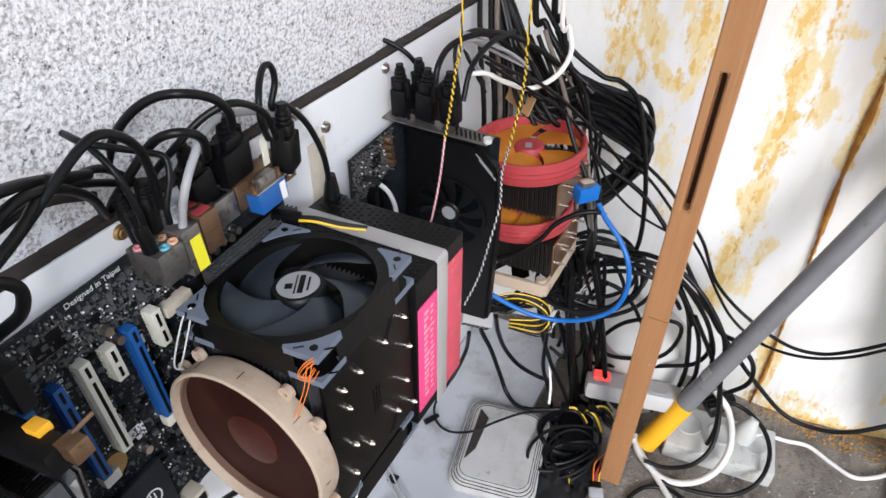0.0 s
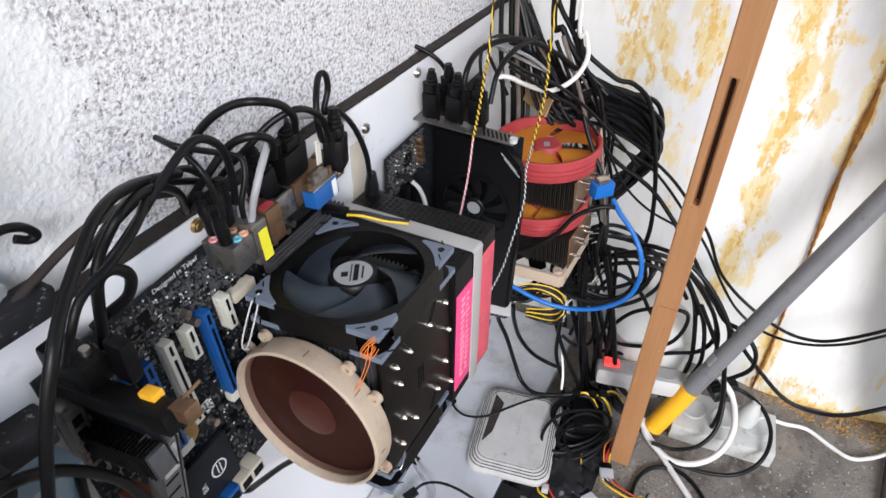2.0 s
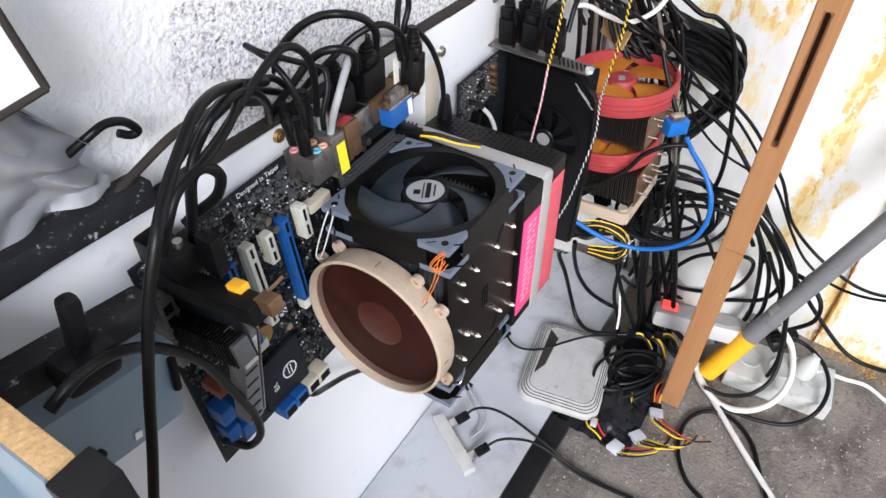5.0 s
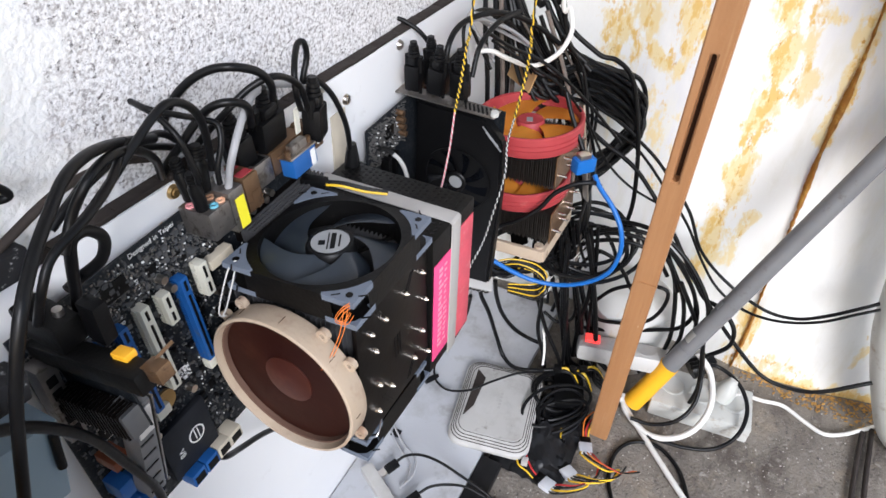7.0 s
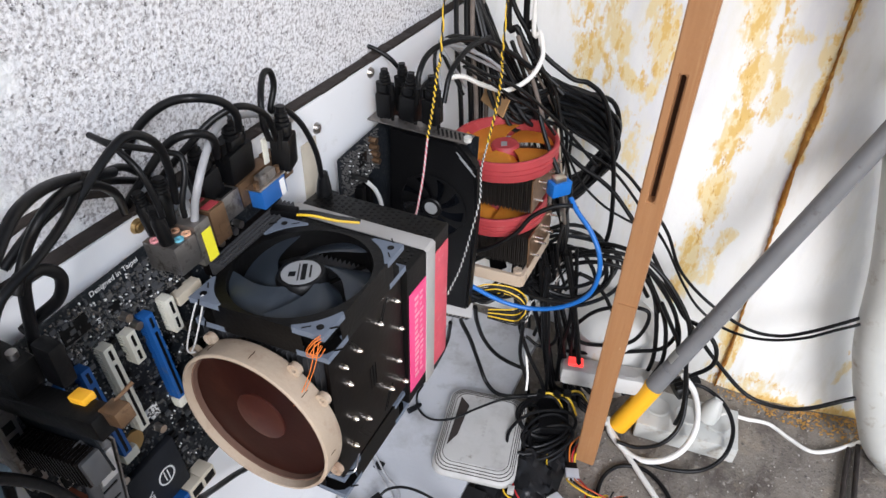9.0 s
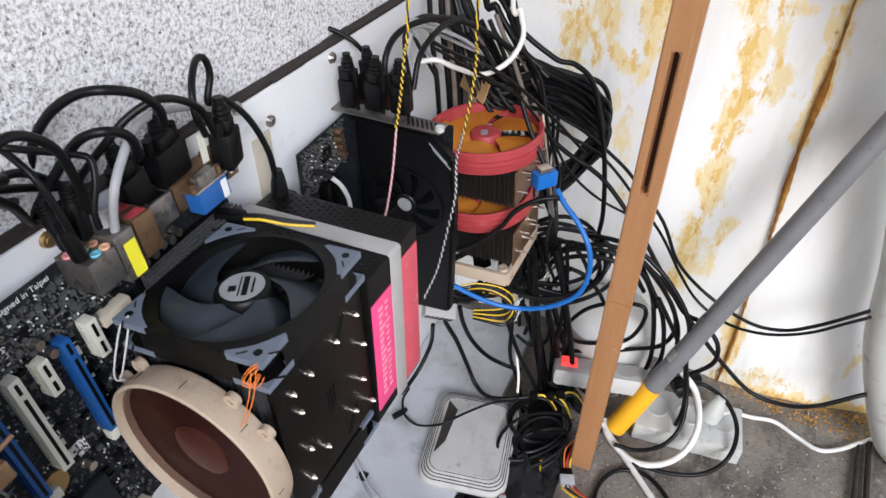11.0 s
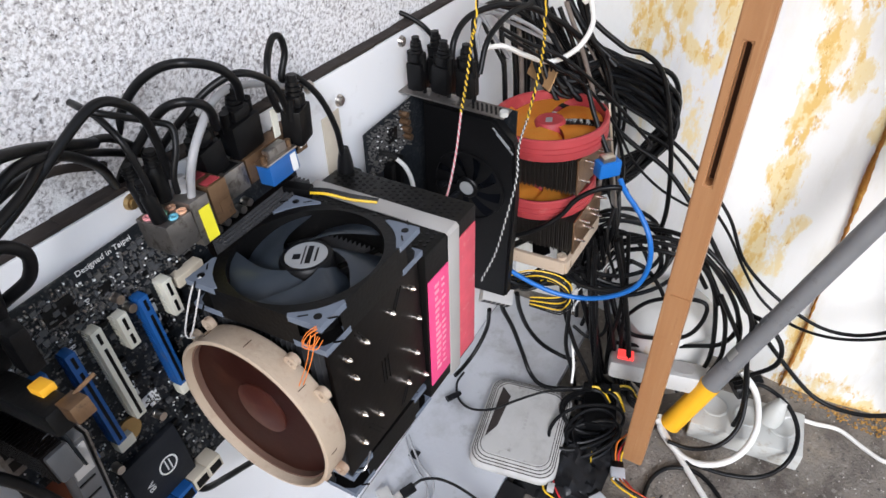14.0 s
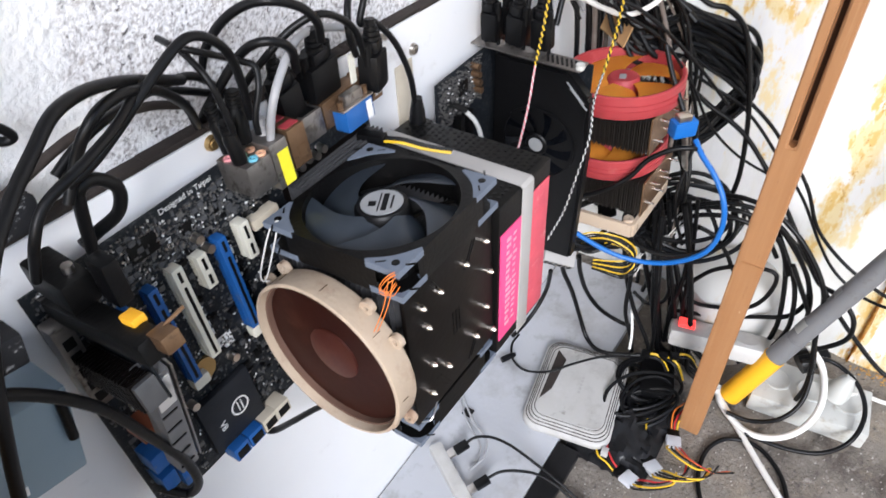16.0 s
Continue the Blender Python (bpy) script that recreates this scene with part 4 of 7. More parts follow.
for deg in (38, 62, 128, 152, 218, 242, 308, 332):
    c, s = math.cos(radians(deg)), math.sin(radians(deg))
    bm = bmesh.new()
    spun(bm, [(0.0023, 0), (0.0056, 0), (0.0056, 0.006), (0.0023, 0.006)], 18, pose(0.0735 * c, 0.0735 * s, -0.025 if deg % 3 else -0.010))
    part("mounting_ear", bm, OLD_CREAM, ring)
rs = random.Random(9)
for k in range(9):
    a = 2 * math.pi * k / 9 + 0.03 + rs.uniform(-0.15, 0.15)
    z = rs.uniform(-0.008, -0.004)
    part("scratch", bx(0.0699, 0.0704, -0.00025, 0.00025, z - rs.uniform(0.006, 0.013), z, turn=Matrix.Rotation(a, 4, 'Z')), SLOT_SHADE_AND_SCRATCH, ring)
bm = bmesh.new()
spun(bm, [(0, -0.022), (0.024, -0.022), (0.023, -0.0125), (0.018, -0.0105), (0, -0.0100)], 36)
part("hub", bm, BROWN_BLADE, rfan)
for k in range(11):
    bm = bmesh.new()
    rows = []
    for i in range(9):
        q = i / 8
        rad = 0.020 + 0.0446 * q
        row = []
        for j in range(8):
            w = j / 7
            a = 2 * math.pi * k / 11 + 0.45 * q + 1.05 * w
            row.append(bm.verts.new((rad * math.cos(a), rad * math.sin(a), -0.0140 - 0.0008 * w)))
        rows.append(row)
    for i in range(8):
        for j in range(7):
            bm.faces.new((rows[i][j], rows[i + 1][j], rows[i + 1][j + 1], rows[i][j + 1]))
    bmesh.ops.solidify(bm, geom=list(bm.faces), thickness=0.0003)
    part("blade", bm, BROWN_BLADE, rfan)
part("motor_plate", rd((0, 0, -0.0265), (0, 0, -0.023), 0.024, seg=32), OLD_CREAM, rfan)
for k in range(4):
    part("strut", bx(0.02, 0.0655, -0.003, 0.003, -0.0265, -0.0235, turn=Matrix.Rotation(math.pi / 2 * k + 0.5, 4, 'Z')), OLD_CREAM, rfan)


def tie(points, r, mat, label):
    return solid("wire_tie", tube(bmesh.new(), spline(points, 6), r, 7), mat, label, "wire", group="wire ties")


tie([(-0.001, -0.051, 0.594), (-0.008, -0.048, 0.588), (-0.020, -0.044, 0.560), (-0.022, -0.043, 0.548), (-0.018, -0.046, 0.545)], 0.0007, WHITE_WIRE, "thin white wire tying the round fan")
tie([(-0.001, -0.051, 0.594), (-0.006, -0.052, 0.585), (-0.018, -0.049, 0.558), (-0.021, -0.046, 0.549)], 0.0007, WHITE_WIRE, "thin white wire tying the round fan")
for q in range(4):
    o = 0.0016 * q
    tie([(x + o * (0.4 if q % 2 else -0.5), y - 0.001 - 0.0006 * q, z - o * (0.9 if q % 2 else 0.3)) for x, y, z in ((-0.006, -0.158, 0.604), (-0.012, -0.154, 0.601), (-0.013, -0.149, 0.59), (-0.01, -0.154, 0.587), (-0.007, -0.158, 0.595))], 0.00034, ORANGE_WIRE, "orange wire wound round a fan corner")
for q in range(2):
    o = 0.0030 * q
    tie([(x + o, y - 0.001 - o * 0.5, z) for x, y, z in ((-0.01, -0.155, 0.598), (-0.018, -0.155, 0.58), (-0.024, -0.147, 0.553), (-0.022, -0.138, 0.535))], 0.00036, ORANGE_WIRE, "orange wire tying the round fan")
tie([(0.000, -0.060, 0.578), (0.006, -0.085, 0.573), (0.004, -0.088, 0.571)], 0.0007, STEEL, "bent steel fan clip")
tie([(-0.004, -0.130, 0.575), (-0.004, -0.150, 0.578), (-0.004, -0.157, 0.575)], 0.0007, STEEL, "bent steel fan clip")
tie([(-0.010, -0.155, 0.440), (0.004, -0.166, 0.430), (0.010, -0.168, 0.432), (0.020, -0.165, 0.437)], 0.0007, STEEL, "bent steel wire under the fan")

# taped black unit beside the cooler
PB = pose(0.156, -0.098, 0.484, -2, 3.0, 0)
unit = thing("taped_unit", "black vented unit with pink labels held by grey tape", "power unit", PB)
part("housing", bx(-0.043, 0.043, -0.068, 0.075, -0.083, 0.080, bevel=0.002), DUSTY_BLACK, unit)
bm = bmesh.new()
for i in range(13):
    for j in range(22):
        x, y = -0.036 + i * 0.006, -0.060 + j * 0.006
        if (i * 7 + j * 3) % 17:
            rod(bm, (x + (0.003 if j % 2 else 0), y, 0.0795), (x + (0.003 if j % 2 else 0), y, 0.0805), 0.0019, seg=6)
tagged(part("vent_holes", bm, BLACK_PLASTIC, unit), kind="stuff")
l1 = part("pink_label", bx(-0.041, -0.008, -0.0692, -0.0680, -0.068, 0.052, bevel=0.0004), PINK, unit, "bright pink label with pale print")
l2 = part("pink_label", bx(0.010, 0.040, -0.0692, -0.0680, -0.078, 0.064, bevel=0.0004), PINK_DULL, unit, "scratched dull pink label")
for k in range(15):
    w = 0.004 + 0.005 * rng.random()
    part("printed_bar", bx(-0.032, -0.032 + w, -0.0696, -0.0692, 0.040 - k * 0.0068, 0.0435 - k * 0.0068), PALE_PINK, l1)
    part("printed_bar", bx(-0.021, -0.021 + w * 0.7, -0.0696, -0.0692, 0.041 - k * 0.0068, 0.0435 - k * 0.0068), PALE_PINK, l1)
bm = bmesh.new()
slab(bm, -0.0085, 0.0095, -0.0700, -0.0688, -0.085, 0.0785, bevel=0.0005)
slab(bm, -0.0085, 0.0095, -0.0675, 0.078, 0.0803, 0.0815, bevel=0.0005)
slab(bm, -0.0085, 0.0095, -0.0022, 0.0022, -0.0006, 0.0006, bevel=0.0005, turn=Matrix.Translation((0, -0.0682, 0.0797)) @ Matrix.Rotation(radians(42), 4, "X"))
strap = part("tape_strap", bm, TAPE, unit, "dirty grey tape strap")
ob = thing("fan_connector", "black fan connector with yellow and black leads", "connector", pose(0.121, -0.030, 0.585, 0, 0, -74))
part("shell", bx(-0.004, 0.020, -0.005, 0.005, -0.003, 0.006, bevel=0.001), BLACK_PLASTIC, ob)
for k, mt in enumerate((YELLOW_WIRE, BLACK_WIRE, BLACK_WIRE)):
    bm = tube(bmesh.new(), spline([(0.018, -0.003 + k * 0.003, 0.002), (0.035, -0.004 + k * 0.003, 0.004), (0.055, -0.002 + k * 0.003, 0.0), (0.075, 0.004 + k * 0.002, -0.004)]), 0.0012, 7)
    part("lead", bm, mt, ob)
ob = thing("power_plug", "black moulded power plug standing beside the board", "plug", pose(0.196, -0.030, 0.548, 0, 3, 0))
bm = bmesh.new()
slab(bm, -0.013, 0.013, -0.010, 0.010, -0.020, 0.010, bevel=0.003)
part("body", bm, BLACK_PLASTIC, ob)
bm = bmesh.new()
spun(bm, [(0, 0.008), (0.0085, 0.008), (0.007, 0.022), (0.0045, 0.036), (0, 0.036)], 18)
part("strain_relief", bm, RUBBER, ob)
part("plug_shelf", bx(-0.02, 0.03, -0.016, 0.028, -0.045, -0.020, bevel=0.003), BLACK_PLASTIC, ob)


# ---------------------------------------------------------------- card and clutter at the left of the motherboard
card = thing("expansion_card", "dusty black graphics card edge-on with orange clip", "expansion card")
CM = Matrix.Translation((-0.140, -0.015, 0.624)) @ Matrix.Rotation(radians(-14), 4, 'X')
part("circuit_board", bx(0.0015, 0.0030, -0.066, 0.006, -0.062, -0.002, turn=CM), PCB, card)
part("black_bar", bx(-0.009, 0.007, -0.100, 0.004, -0.015, 0.0, bevel=0.002, turn=CM), DUSTY_BLACK, card)
part("orange_clip", bx(0.000, 0.0085, -0.085, -0.072, -0.001, 0.0042, bevel=0.001, turn=CM), ORANGE_YELLOW, card, "small orange plastic clip")
part("brown_block", bx(-0.001, 0.010, -0.110, -0.096, -0.010, 0.0005, bevel=0.001, turn=CM), BROWN_METAL, card, "tarnished brown metal block")
part("prong", rd(CM @ Vector((0.008, -0.100, 0.0)), CM @ Vector((0.020, -0.104, 0.004)), 0.0012, seg=8), BROWN_METAL, card)
part("finned_block", bx(-0.013, 0.001, -0.068, 0.000, -0.060, -0.040, bevel=0.002, turn=CM), GREY_FIN, card)
rib = mesh("fin", bx(-0.0018, 0.012, -0.0006, 0.0006, -0.0095, 0.0115), BLACK_METAL)
for k in range(18):
    f = part("fin", rib, None, card)
    f.matrix_basis = CM @ Matrix.Translation((-0.0125, -0.003 - k * 0.0036, -0.050))
SK = Matrix.Translation((-0.1445, -0.0895, 0.598)) @ Matrix.Rotation(radians(10), 4, 'X')
GREY_SINK = surface("grey_anodised", (0.15, 0.15, 0.155), 0.45, 0.5, 0.2, 40, 0.1, 200, (0.07, 0.065, 0.06), 60, 0.6)
part("ribbed_heatsink", bx(0.0, 0.0145, 0.0, 0.016, -0.122, -0.002, bevel=0.001, turn=SK), GREY_SINK, card, "grey ribbed metal heatsink")
rib = mesh("rib", bx(0.0, 0.0110, -0.0008, 0.010, -0.0008, 0.0008), BLACK_PLASTIC)
for k in range(5):
    f = part("rib", rib, None, card)
    f.matrix_basis = SK @ Matrix.Translation((0.0005, 0.0, -0.112 + k * 0.017))
part("edge_strip", bx(0.0165, 0.0180, 0.001, 0.012, -0.120, -0.004, bevel=0.0004, turn=SK), SOCKET_METAL, card)
part("pale_label", bx(0.0010, 0.0130, -0.0012, 0.0, -0.036, -0.006, bevel=0.0005, turn=SK), TAPE, card, "pale curled label on the heatsink")
part("red_edge", bx(-0.0010, 0.0010, -0.0014, 0.008, -0.022, -0.004, turn=SK), RED_PLASTIC, card)
part("bracket", bx(-0.158, -0.145, -0.030, -0.0165, 0.540, 0.614, bevel=0.001), SOCKET_METAL, card, "dull metal slot bracket")
for k in range(5):
    part("bracket_hole", bx(-0.155, -0.148, -0.0304, -0.029, 0.546 + k * 0.0125, 0.554 + k * 0.0125), BLACK_PLASTIC, card)
for x, z in ((-0.146, 0.448), (-0.132, 0.436), (-0.146, 0.474), (-0.131, 0.462)):
    part("blue_socket", bx(x - 0.006, x + 0.006, -0.045, -0.027, z - 0.009, z + 0.009, bevel=0.001), BLUE_PLASTIC, card)
part("red_brown_clip", bx(-0.150, -0.136, -0.050, -0.030, 0.506, 0.516, bevel=0.001), surface("red_brown_plastic", (0.16, 0.045, 0.02), 0.5, 0, 0.3), card, "small red-brown plastic clip")
ob = thing("connector_block", "dusty black connector block on the card edge", "connector")
part("body", bx(-0.148, -0.129, -0.052, -0.012, 0.632, 0.654, bevel=0.003, turn=Matrix.Translation((0, 0, 0))), DUSTY_BLACK, ob)
part("screw", rd((-0.136, -0.043, 0.653), (-0.136, -0.043, 0.6585), 0.0032), STEEL, ob)
part("plug_body", bx(-0.130, -0.119, -0.066, -0.050, 0.630, 0.662, bevel=0.003), BLACK_PLASTIC, ob)

# left end: flecked bar, blue-grey case, sheet, chipboard corner
bar = thing("flecked_bar", "black metal bar with white paint flecks on the white board", "bar", pose(-0.250, -0.060, 0.668, 0, 11, 0))
part("bar", bx(-0.16, 0.072, -0.012, 0.006, -0.010, 0.009, bevel=0.002), FLECKED, bar)
part("plug", bx(0.004, 0.036, -0.032, -0.0125, -0.008, 0.014, bevel=0.006), BLACK_PLASTIC, bar)
part("cord_grip", bx(0.015, 0.025, -0.026, -0.015, 0.012, 0.046, bevel=0.004), BLACK_PLASTIC, bar)
bar = thing("flecked_bar", "black bar with white paint flecks along the board's top", "bar", pose(-0.205, -0.0095, 0.6865, 0, 5, 0))
part("bar", bx(-0.20, 0.080, -0.010, 0.009, -0.010, 0.009, bevel=0.002), FLECKED, bar)
case = thing("power_supply_case", "blue-grey metal case below the flecked bar", "computer case", pose(-0.222, -0.045, 0.545, 0, 12, 0))
part("shell", bx(-0.085, 0.034, -0.02, 0.044, 0.012, 0.075, bevel=0.002), BLUE_GREY, case)
part("handle", rd((0.030, -0.022, 0.040), (0.028, -0.022, 0.068), 0.0028), BLACK_PLASTIC, case)
part("sticker", bx(-0.004, 0.001, -0.0212, -0.0198, 0.020, 0.026), SILK, case)
part("screw", rd((-0.028, -0.020, 0.030), (-0.028, -0.0235, 0.030), 0.0035), BLACK_PLASTIC, case)
cb = thing("chipboard_panel", "upright chipboard panel with raw top edge and black front edge", "board")
part("core", bx(-0.2835, -0.2705, -0.146, -0.002, -0.018, 0.700, bevel=0.0008), CHIPBOARD, cb)
part("laminate", bx(-0.2850, -0.2837, -0.146, -0.002, -0.018, 0.699), BLUE_GREY, cb, "blue-grey laminate face")
part("front_edge", bx(-0.2860, -0.2640, -0.168, -0.1462, -0.018, 0.698, bevel=0.002), BLACK_EDGE, cb, "black front edge strip")
box = thing("wall_box", "white wall box with dark edges beside the speckled plaster", "box")
bm = bmesh.new()
shape = ((-0.168, 0.780), (-0.194, 0.960), (-0.42, 0.95), (-0.40, 0.762))
lo, hi = [bm.verts.new((x, 0.0128, z)) for x, z in shape], [bm.verts.new((x, -0.034, z)) for x, z in shape]
bm.faces.new(lo)
bm.faces.new(hi[::-1])
for k in range(4):
    bm.faces.new((lo[k], hi[k], hi[(k + 1) % 4], lo[(k + 1) % 4]))
bmesh.ops.recalc_face_normals(bm, faces=bm.faces)
part("body", bm, WHITE_BOARD, box)
for (x0, z0), (x1, z1) in zip(shape, shape[1:] + shape[:1]):
    part("edge_trim", rd((x0, -0.034, z0), (x1, -0.034, z1), 0.0022, seg=8), DARK_EDGE, box)
bm = grid_sheet(44, 30, lambda u, v: (-0.32 + 0.172 * u + 0.004 * math.sin(11 * v), -0.004 - 0.020 * abs(noise.noise((u * 5, v * 4, 3))) - 0.006 * math.sin(14 * u + 6 * v), 0.694 + v * (min(0.110, 0.036 + 1.52 * 0.205 * (1 - u)) + 0.004 * math.sin(13 * u))))
bmesh.ops.solidify(bm, geom=list(bm.faces), thickness=0.0012)
solid("plastic_sheet", bm, GREY_CLOTH, "crumpled grey plastic sheet against the wall", "sheet")


# ---------------------------------------------------------------- second rig
mb2 = thing("motherboard", "second black motherboard behind a graphics card", "motherboard", pose(0.253, -0.010, 0.562))
part("circuit_board", bx(0, 0.245, -T, 0, -0.24, 0, bevel=0.0003), PCB, mb2)
bm, bm2 = bmesh.new(), bmesh.new()
for k in range(700):
    x, z = rng.uniform(0.003, 0.085), -rng.uniform(0.002, 0.055)
    s, q = rng.uniform(0.0003, 0.0009), rng.uniform(0.0003, 0.0008)
    slab(bm if k % 24 else bm2, x - s, x + s, -T - rng.uniform(0.0006, 0.003), -T, z - q, z + q)
tagged(part("small_components", bm, SOLDER, mb2), kind="stuff")
tagged(part("small_components", bm2, SILK, mb2), kind="stuff")
part("chip", bx(0.040, 0.056, -T - 0.0022, -T, -0.032, -0.016, bevel=0.0003), BLACK_PLASTIC, mb2)
for k in range(4):
    x, z = 0.066 + 0.002 * k, -0.008 - 0.010 * k
    part("capacitor", rd((x, -T, z), (x, -T - 0.010, z), 0.0036, seg=14), BROWN_METAL, mb2)
for x in (0.028, 0.045):
    slot_bm = bmesh.new()
    slab(slot_bm, x, x + 0.008, -T - 0.011, -T, -0.150, -0.050, bevel=0.0008)
    part("slot", slot_bm, BLACK_PLASTIC, mb2)
part("yellow_tab", bx(0.004, 0.012, -T - 0.010, -T, -0.075, -0.064, bevel=0.001), YELLOW, mb2)
ob = thing("white_jumper_lead", "short white lead with black sleeve on the second board", "wire")
part("lead", tube(bmesh.new(), spline([(0.288, -0.022, 0.520), (0.296, -0.030, 0.505), (0.299, -0.036, 0.485), (0.296, -0.038, 0.462)]), 0.0026, 8), WHITE_WIRE, ob)
part("sleeve", tube(bmesh.new(), spline([(0.272, -0.016, 0.532), (0.282, -0.019, 0.526), (0.289, -0.023, 0.519)]), 0.0034, 8), BLACK_WIRE, ob)

gpu = thing("graphics_card", "dusty black graphics card with angular shroud and single fan", "graphics card", pose(0.345, -0.008, 0.570))
part("circuit_board", bx(0.0222, 0.0238, -0.118, 0.0, -0.255, -0.008), PCB, gpu)
br = part("slot_bracket", bx(-0.012, 0.010, -0.118, 0.006, -0.0005, 0.0010, bevel=0.0004), SOCKET_METAL, gpu, "dusty metal slot bracket with vent slots")
bm = bmesh.new()
for k in range(7):
    slab(bm, -0.009, 0.007, -0.0012, 0.0012, 0.0008, 0.0014, turn=Matrix.Translation((0, -0.078 - k * 0.0052, 0)) @ Matrix.Rotation(0.5, 4, 'Z'))
part("vent_slots", bm, BLACK_PLASTIC, br)
part("bracket_screw", rd((-0.006, -0.116, 0.001), (-0.006, -0.116, 0.006), 0.0045), WHITE_PLASTIC, br)
bm = bmesh.new()
out = [(-0.012, -0.014), (-0.098, -0.014), (-0.124, -0.040), (-0.128, -0.110), (-0.124, -0.262), (-0.030, -0.272), (-0.012, -0.230)]
a = [bm.verts.new((0.006, y, z)) for y, z in out]
b = [bm.verts.new((0.022, y, z)) for y, z in out]
bm.faces.new(a)
bm.faces.new(b[::-1])
for k in range(len(out)):
    j = (k + 1) % len(out)
    bm.faces.new((a[k], a[j], b[j], b[k]))
bmesh.ops.recalc_face_normals(bm, faces=bm.faces)
bmesh.ops.bevel(bm, geom=[e for e in bm.edges], offset=0.003, segments=2, affect='EDGES')
part("shroud", bm, BLACK_PLASTIC, gpu)
fm = pose(0.005, -0.070, -0.108, 0, -90, 0)
bm = bmesh.new()
spun(bm, [(0.042, -0.002), (0.045, -0.002), (0.045, 0.0015), (0.042, 0.0015)], 48, fm)
part("fan_ring", bm, BLACK_PLASTIC, gpu)
bm = bmesh.new()
spun(bm, [(0, -0.002), (0.0125, -0.002), (0.0135, 0.002), (0.012, 0.0035), (0, 0.0035)], 32, fm)
hub = part("hub", bm, BLACK_PLASTIC, gpu)
bm = bmesh.new()
spun(bm, [(0, 0.0034), (0.0085, 0.0034), (0.0085, 0.0040), (0, 0.0040)], 28, fm)
part("hub_label", bm, LABEL_GREY, hub)
for k in range(9):
    bm = bmesh.new()
    rows = [[bm.verts.new(fm @ Vector(((0.013 + 0.028 * i / 5) * math.cos(2 * math.pi * k / 9 + 0.3 * i / 5 + 0.6 * j / 4), (0.013 + 0.028 * i / 5) * math.sin(2 * math.pi * k / 9 + 0.3 * i / 5 + 0.6 * j / 4), 0.002 - 0.006 * j / 4)))
             for j in range(5)] for i in range(6)]
    for i in range(5):
        for j in range(4):
            bm.faces.new((rows[i][j], rows[i + 1][j], rows[i + 1][j + 1], rows[i][j + 1]))
    bmesh.ops.solidify(bm, geom=list(bm.faces), thickness=0.0008)
    part("blade", bm, GPU_BLADE, gpu)
for k in range(2):
    part("trim_line", bx(0.0052, 0.0064, -0.0145, 0.0145, -0.0006, 0.0006, turn=Matrix.Translation((0, -0.109 - 0.004 * k, -0.034 - 0.006 * k)) @ Matrix.Rotation(radians(44), 4, 'X')), LABEL_GREY, gpu, "thin pale trim line")
dplug(pose(0.340, -0.024, 0.573, 0, 2, 90), wide=0.018)
dplug(pose(0.345, -0.050, 0.573, 0, -2, 84), wide=0.020)
dplug(pose(0.364, -0.036, 0.572, 0, 5, 90), wide=0.018)
dplug(pose(0.352, -0.076, 0.571, 0, 3, 82), wide=0.019)


def round_fan(m, r, ring_mat, blade_mat, label, group=""):
    fan = thing("round_fan", label, "fan", m, group)
    bm = bmesh.new()
    spun(bm, [(r - 0.0055, 0.0125), (r - 0.002, 0.0135), (r, 0.012), (r, 0.004), (r - 0.0015, 0.0034), (r - 0.0015, 0.0024), (r, 0.0018), (r, -0.0025), (r - 0.0015, -0.003), (r - 0.0015, -0.004), (r, -0.0046), (r - 0.0005, -0.010), (r - 0.002, -0.0145), (r - 0.0065, -0.0150), (r - 0.0062, 0.0)], 64)
    part("round_frame", bm, ring_mat, fan)
    bm = bmesh.new()
    spun(bm, [(0, -0.012), (0.0190, -0.012), (0.0190, 0.004), (0.0165, 0.007), (0, 0.007)], 36)
    hub = part("hub", bm, ring_mat, fan)
    part("hub_label", bx(-0.009, 0.003, -0.003, 0.005, 0.0069, 0.0074), LABEL_GREY, hub)
    for k in range(5):
        bm = bmesh.new()
        rows = []
        for i in range(9):
            q = i / 8
            rad = 0.018 + (r - 0.0255) * q
            rows.append([bm.verts.new((rad * math.cos(2 * math.pi * k / 5 - 0.35 * q + 1.25 * w / 7), rad * math.sin(2 * math.pi * k / 5 - 0.35 * q + 1.25 * w / 7), 0.004 - 0.008 * w / 7 + 0.002 * math.sin(math.pi * w / 7))) for w in range(8)])
        for i in range(8):
            for j in range(7):
                bm.faces.new((rows[i][j], rows[i + 1][j], rows[i + 1][j + 1], rows[i][j + 1]))
        bmesh.ops.solidify(bm, geom=list(bm.faces), thickness=0.0012)
        part("blade", bm, blade_mat, fan)
    for k in range(3):
        part("strut", bx(0.014, r - 0.003, -0.0030, 0.0030, -0.0140, -0.0120, turn=Matrix.Rotation(2 * math.pi * k / 3 + 2.3, 4, 'Z')), ring_mat, fan)
    return fan


C2 = Vector((0.484, -0.120, 0))
round_fan(pose(C2.x, C2.y, 0.486, -4, 3, 20), 0.071, RED_RUBBER, ORANGE, "dusty red round fan with orange blades on the second cooler", "red fans of the second cooler")
round_fan(pose(C2.x - 0.002, C2.y, 0.402, -4, 3, 60), 0.066, RED_RUBBER, ORANGE, "red round fan with orange blades between the cooler towers", "red fans of the second cooler")
cool2 = thing("cpu_cooler", "old twin tower cooler with grey fins and bright pipe ends", "cpu cooler", pose(C2.x, C2.y, 0.400, -4, 3, 0))
fin = mesh("cooling_fin", bx(-0.050, 0.050, -0.0003, 0.0003, -0.024, 0.024), FIN_METAL)
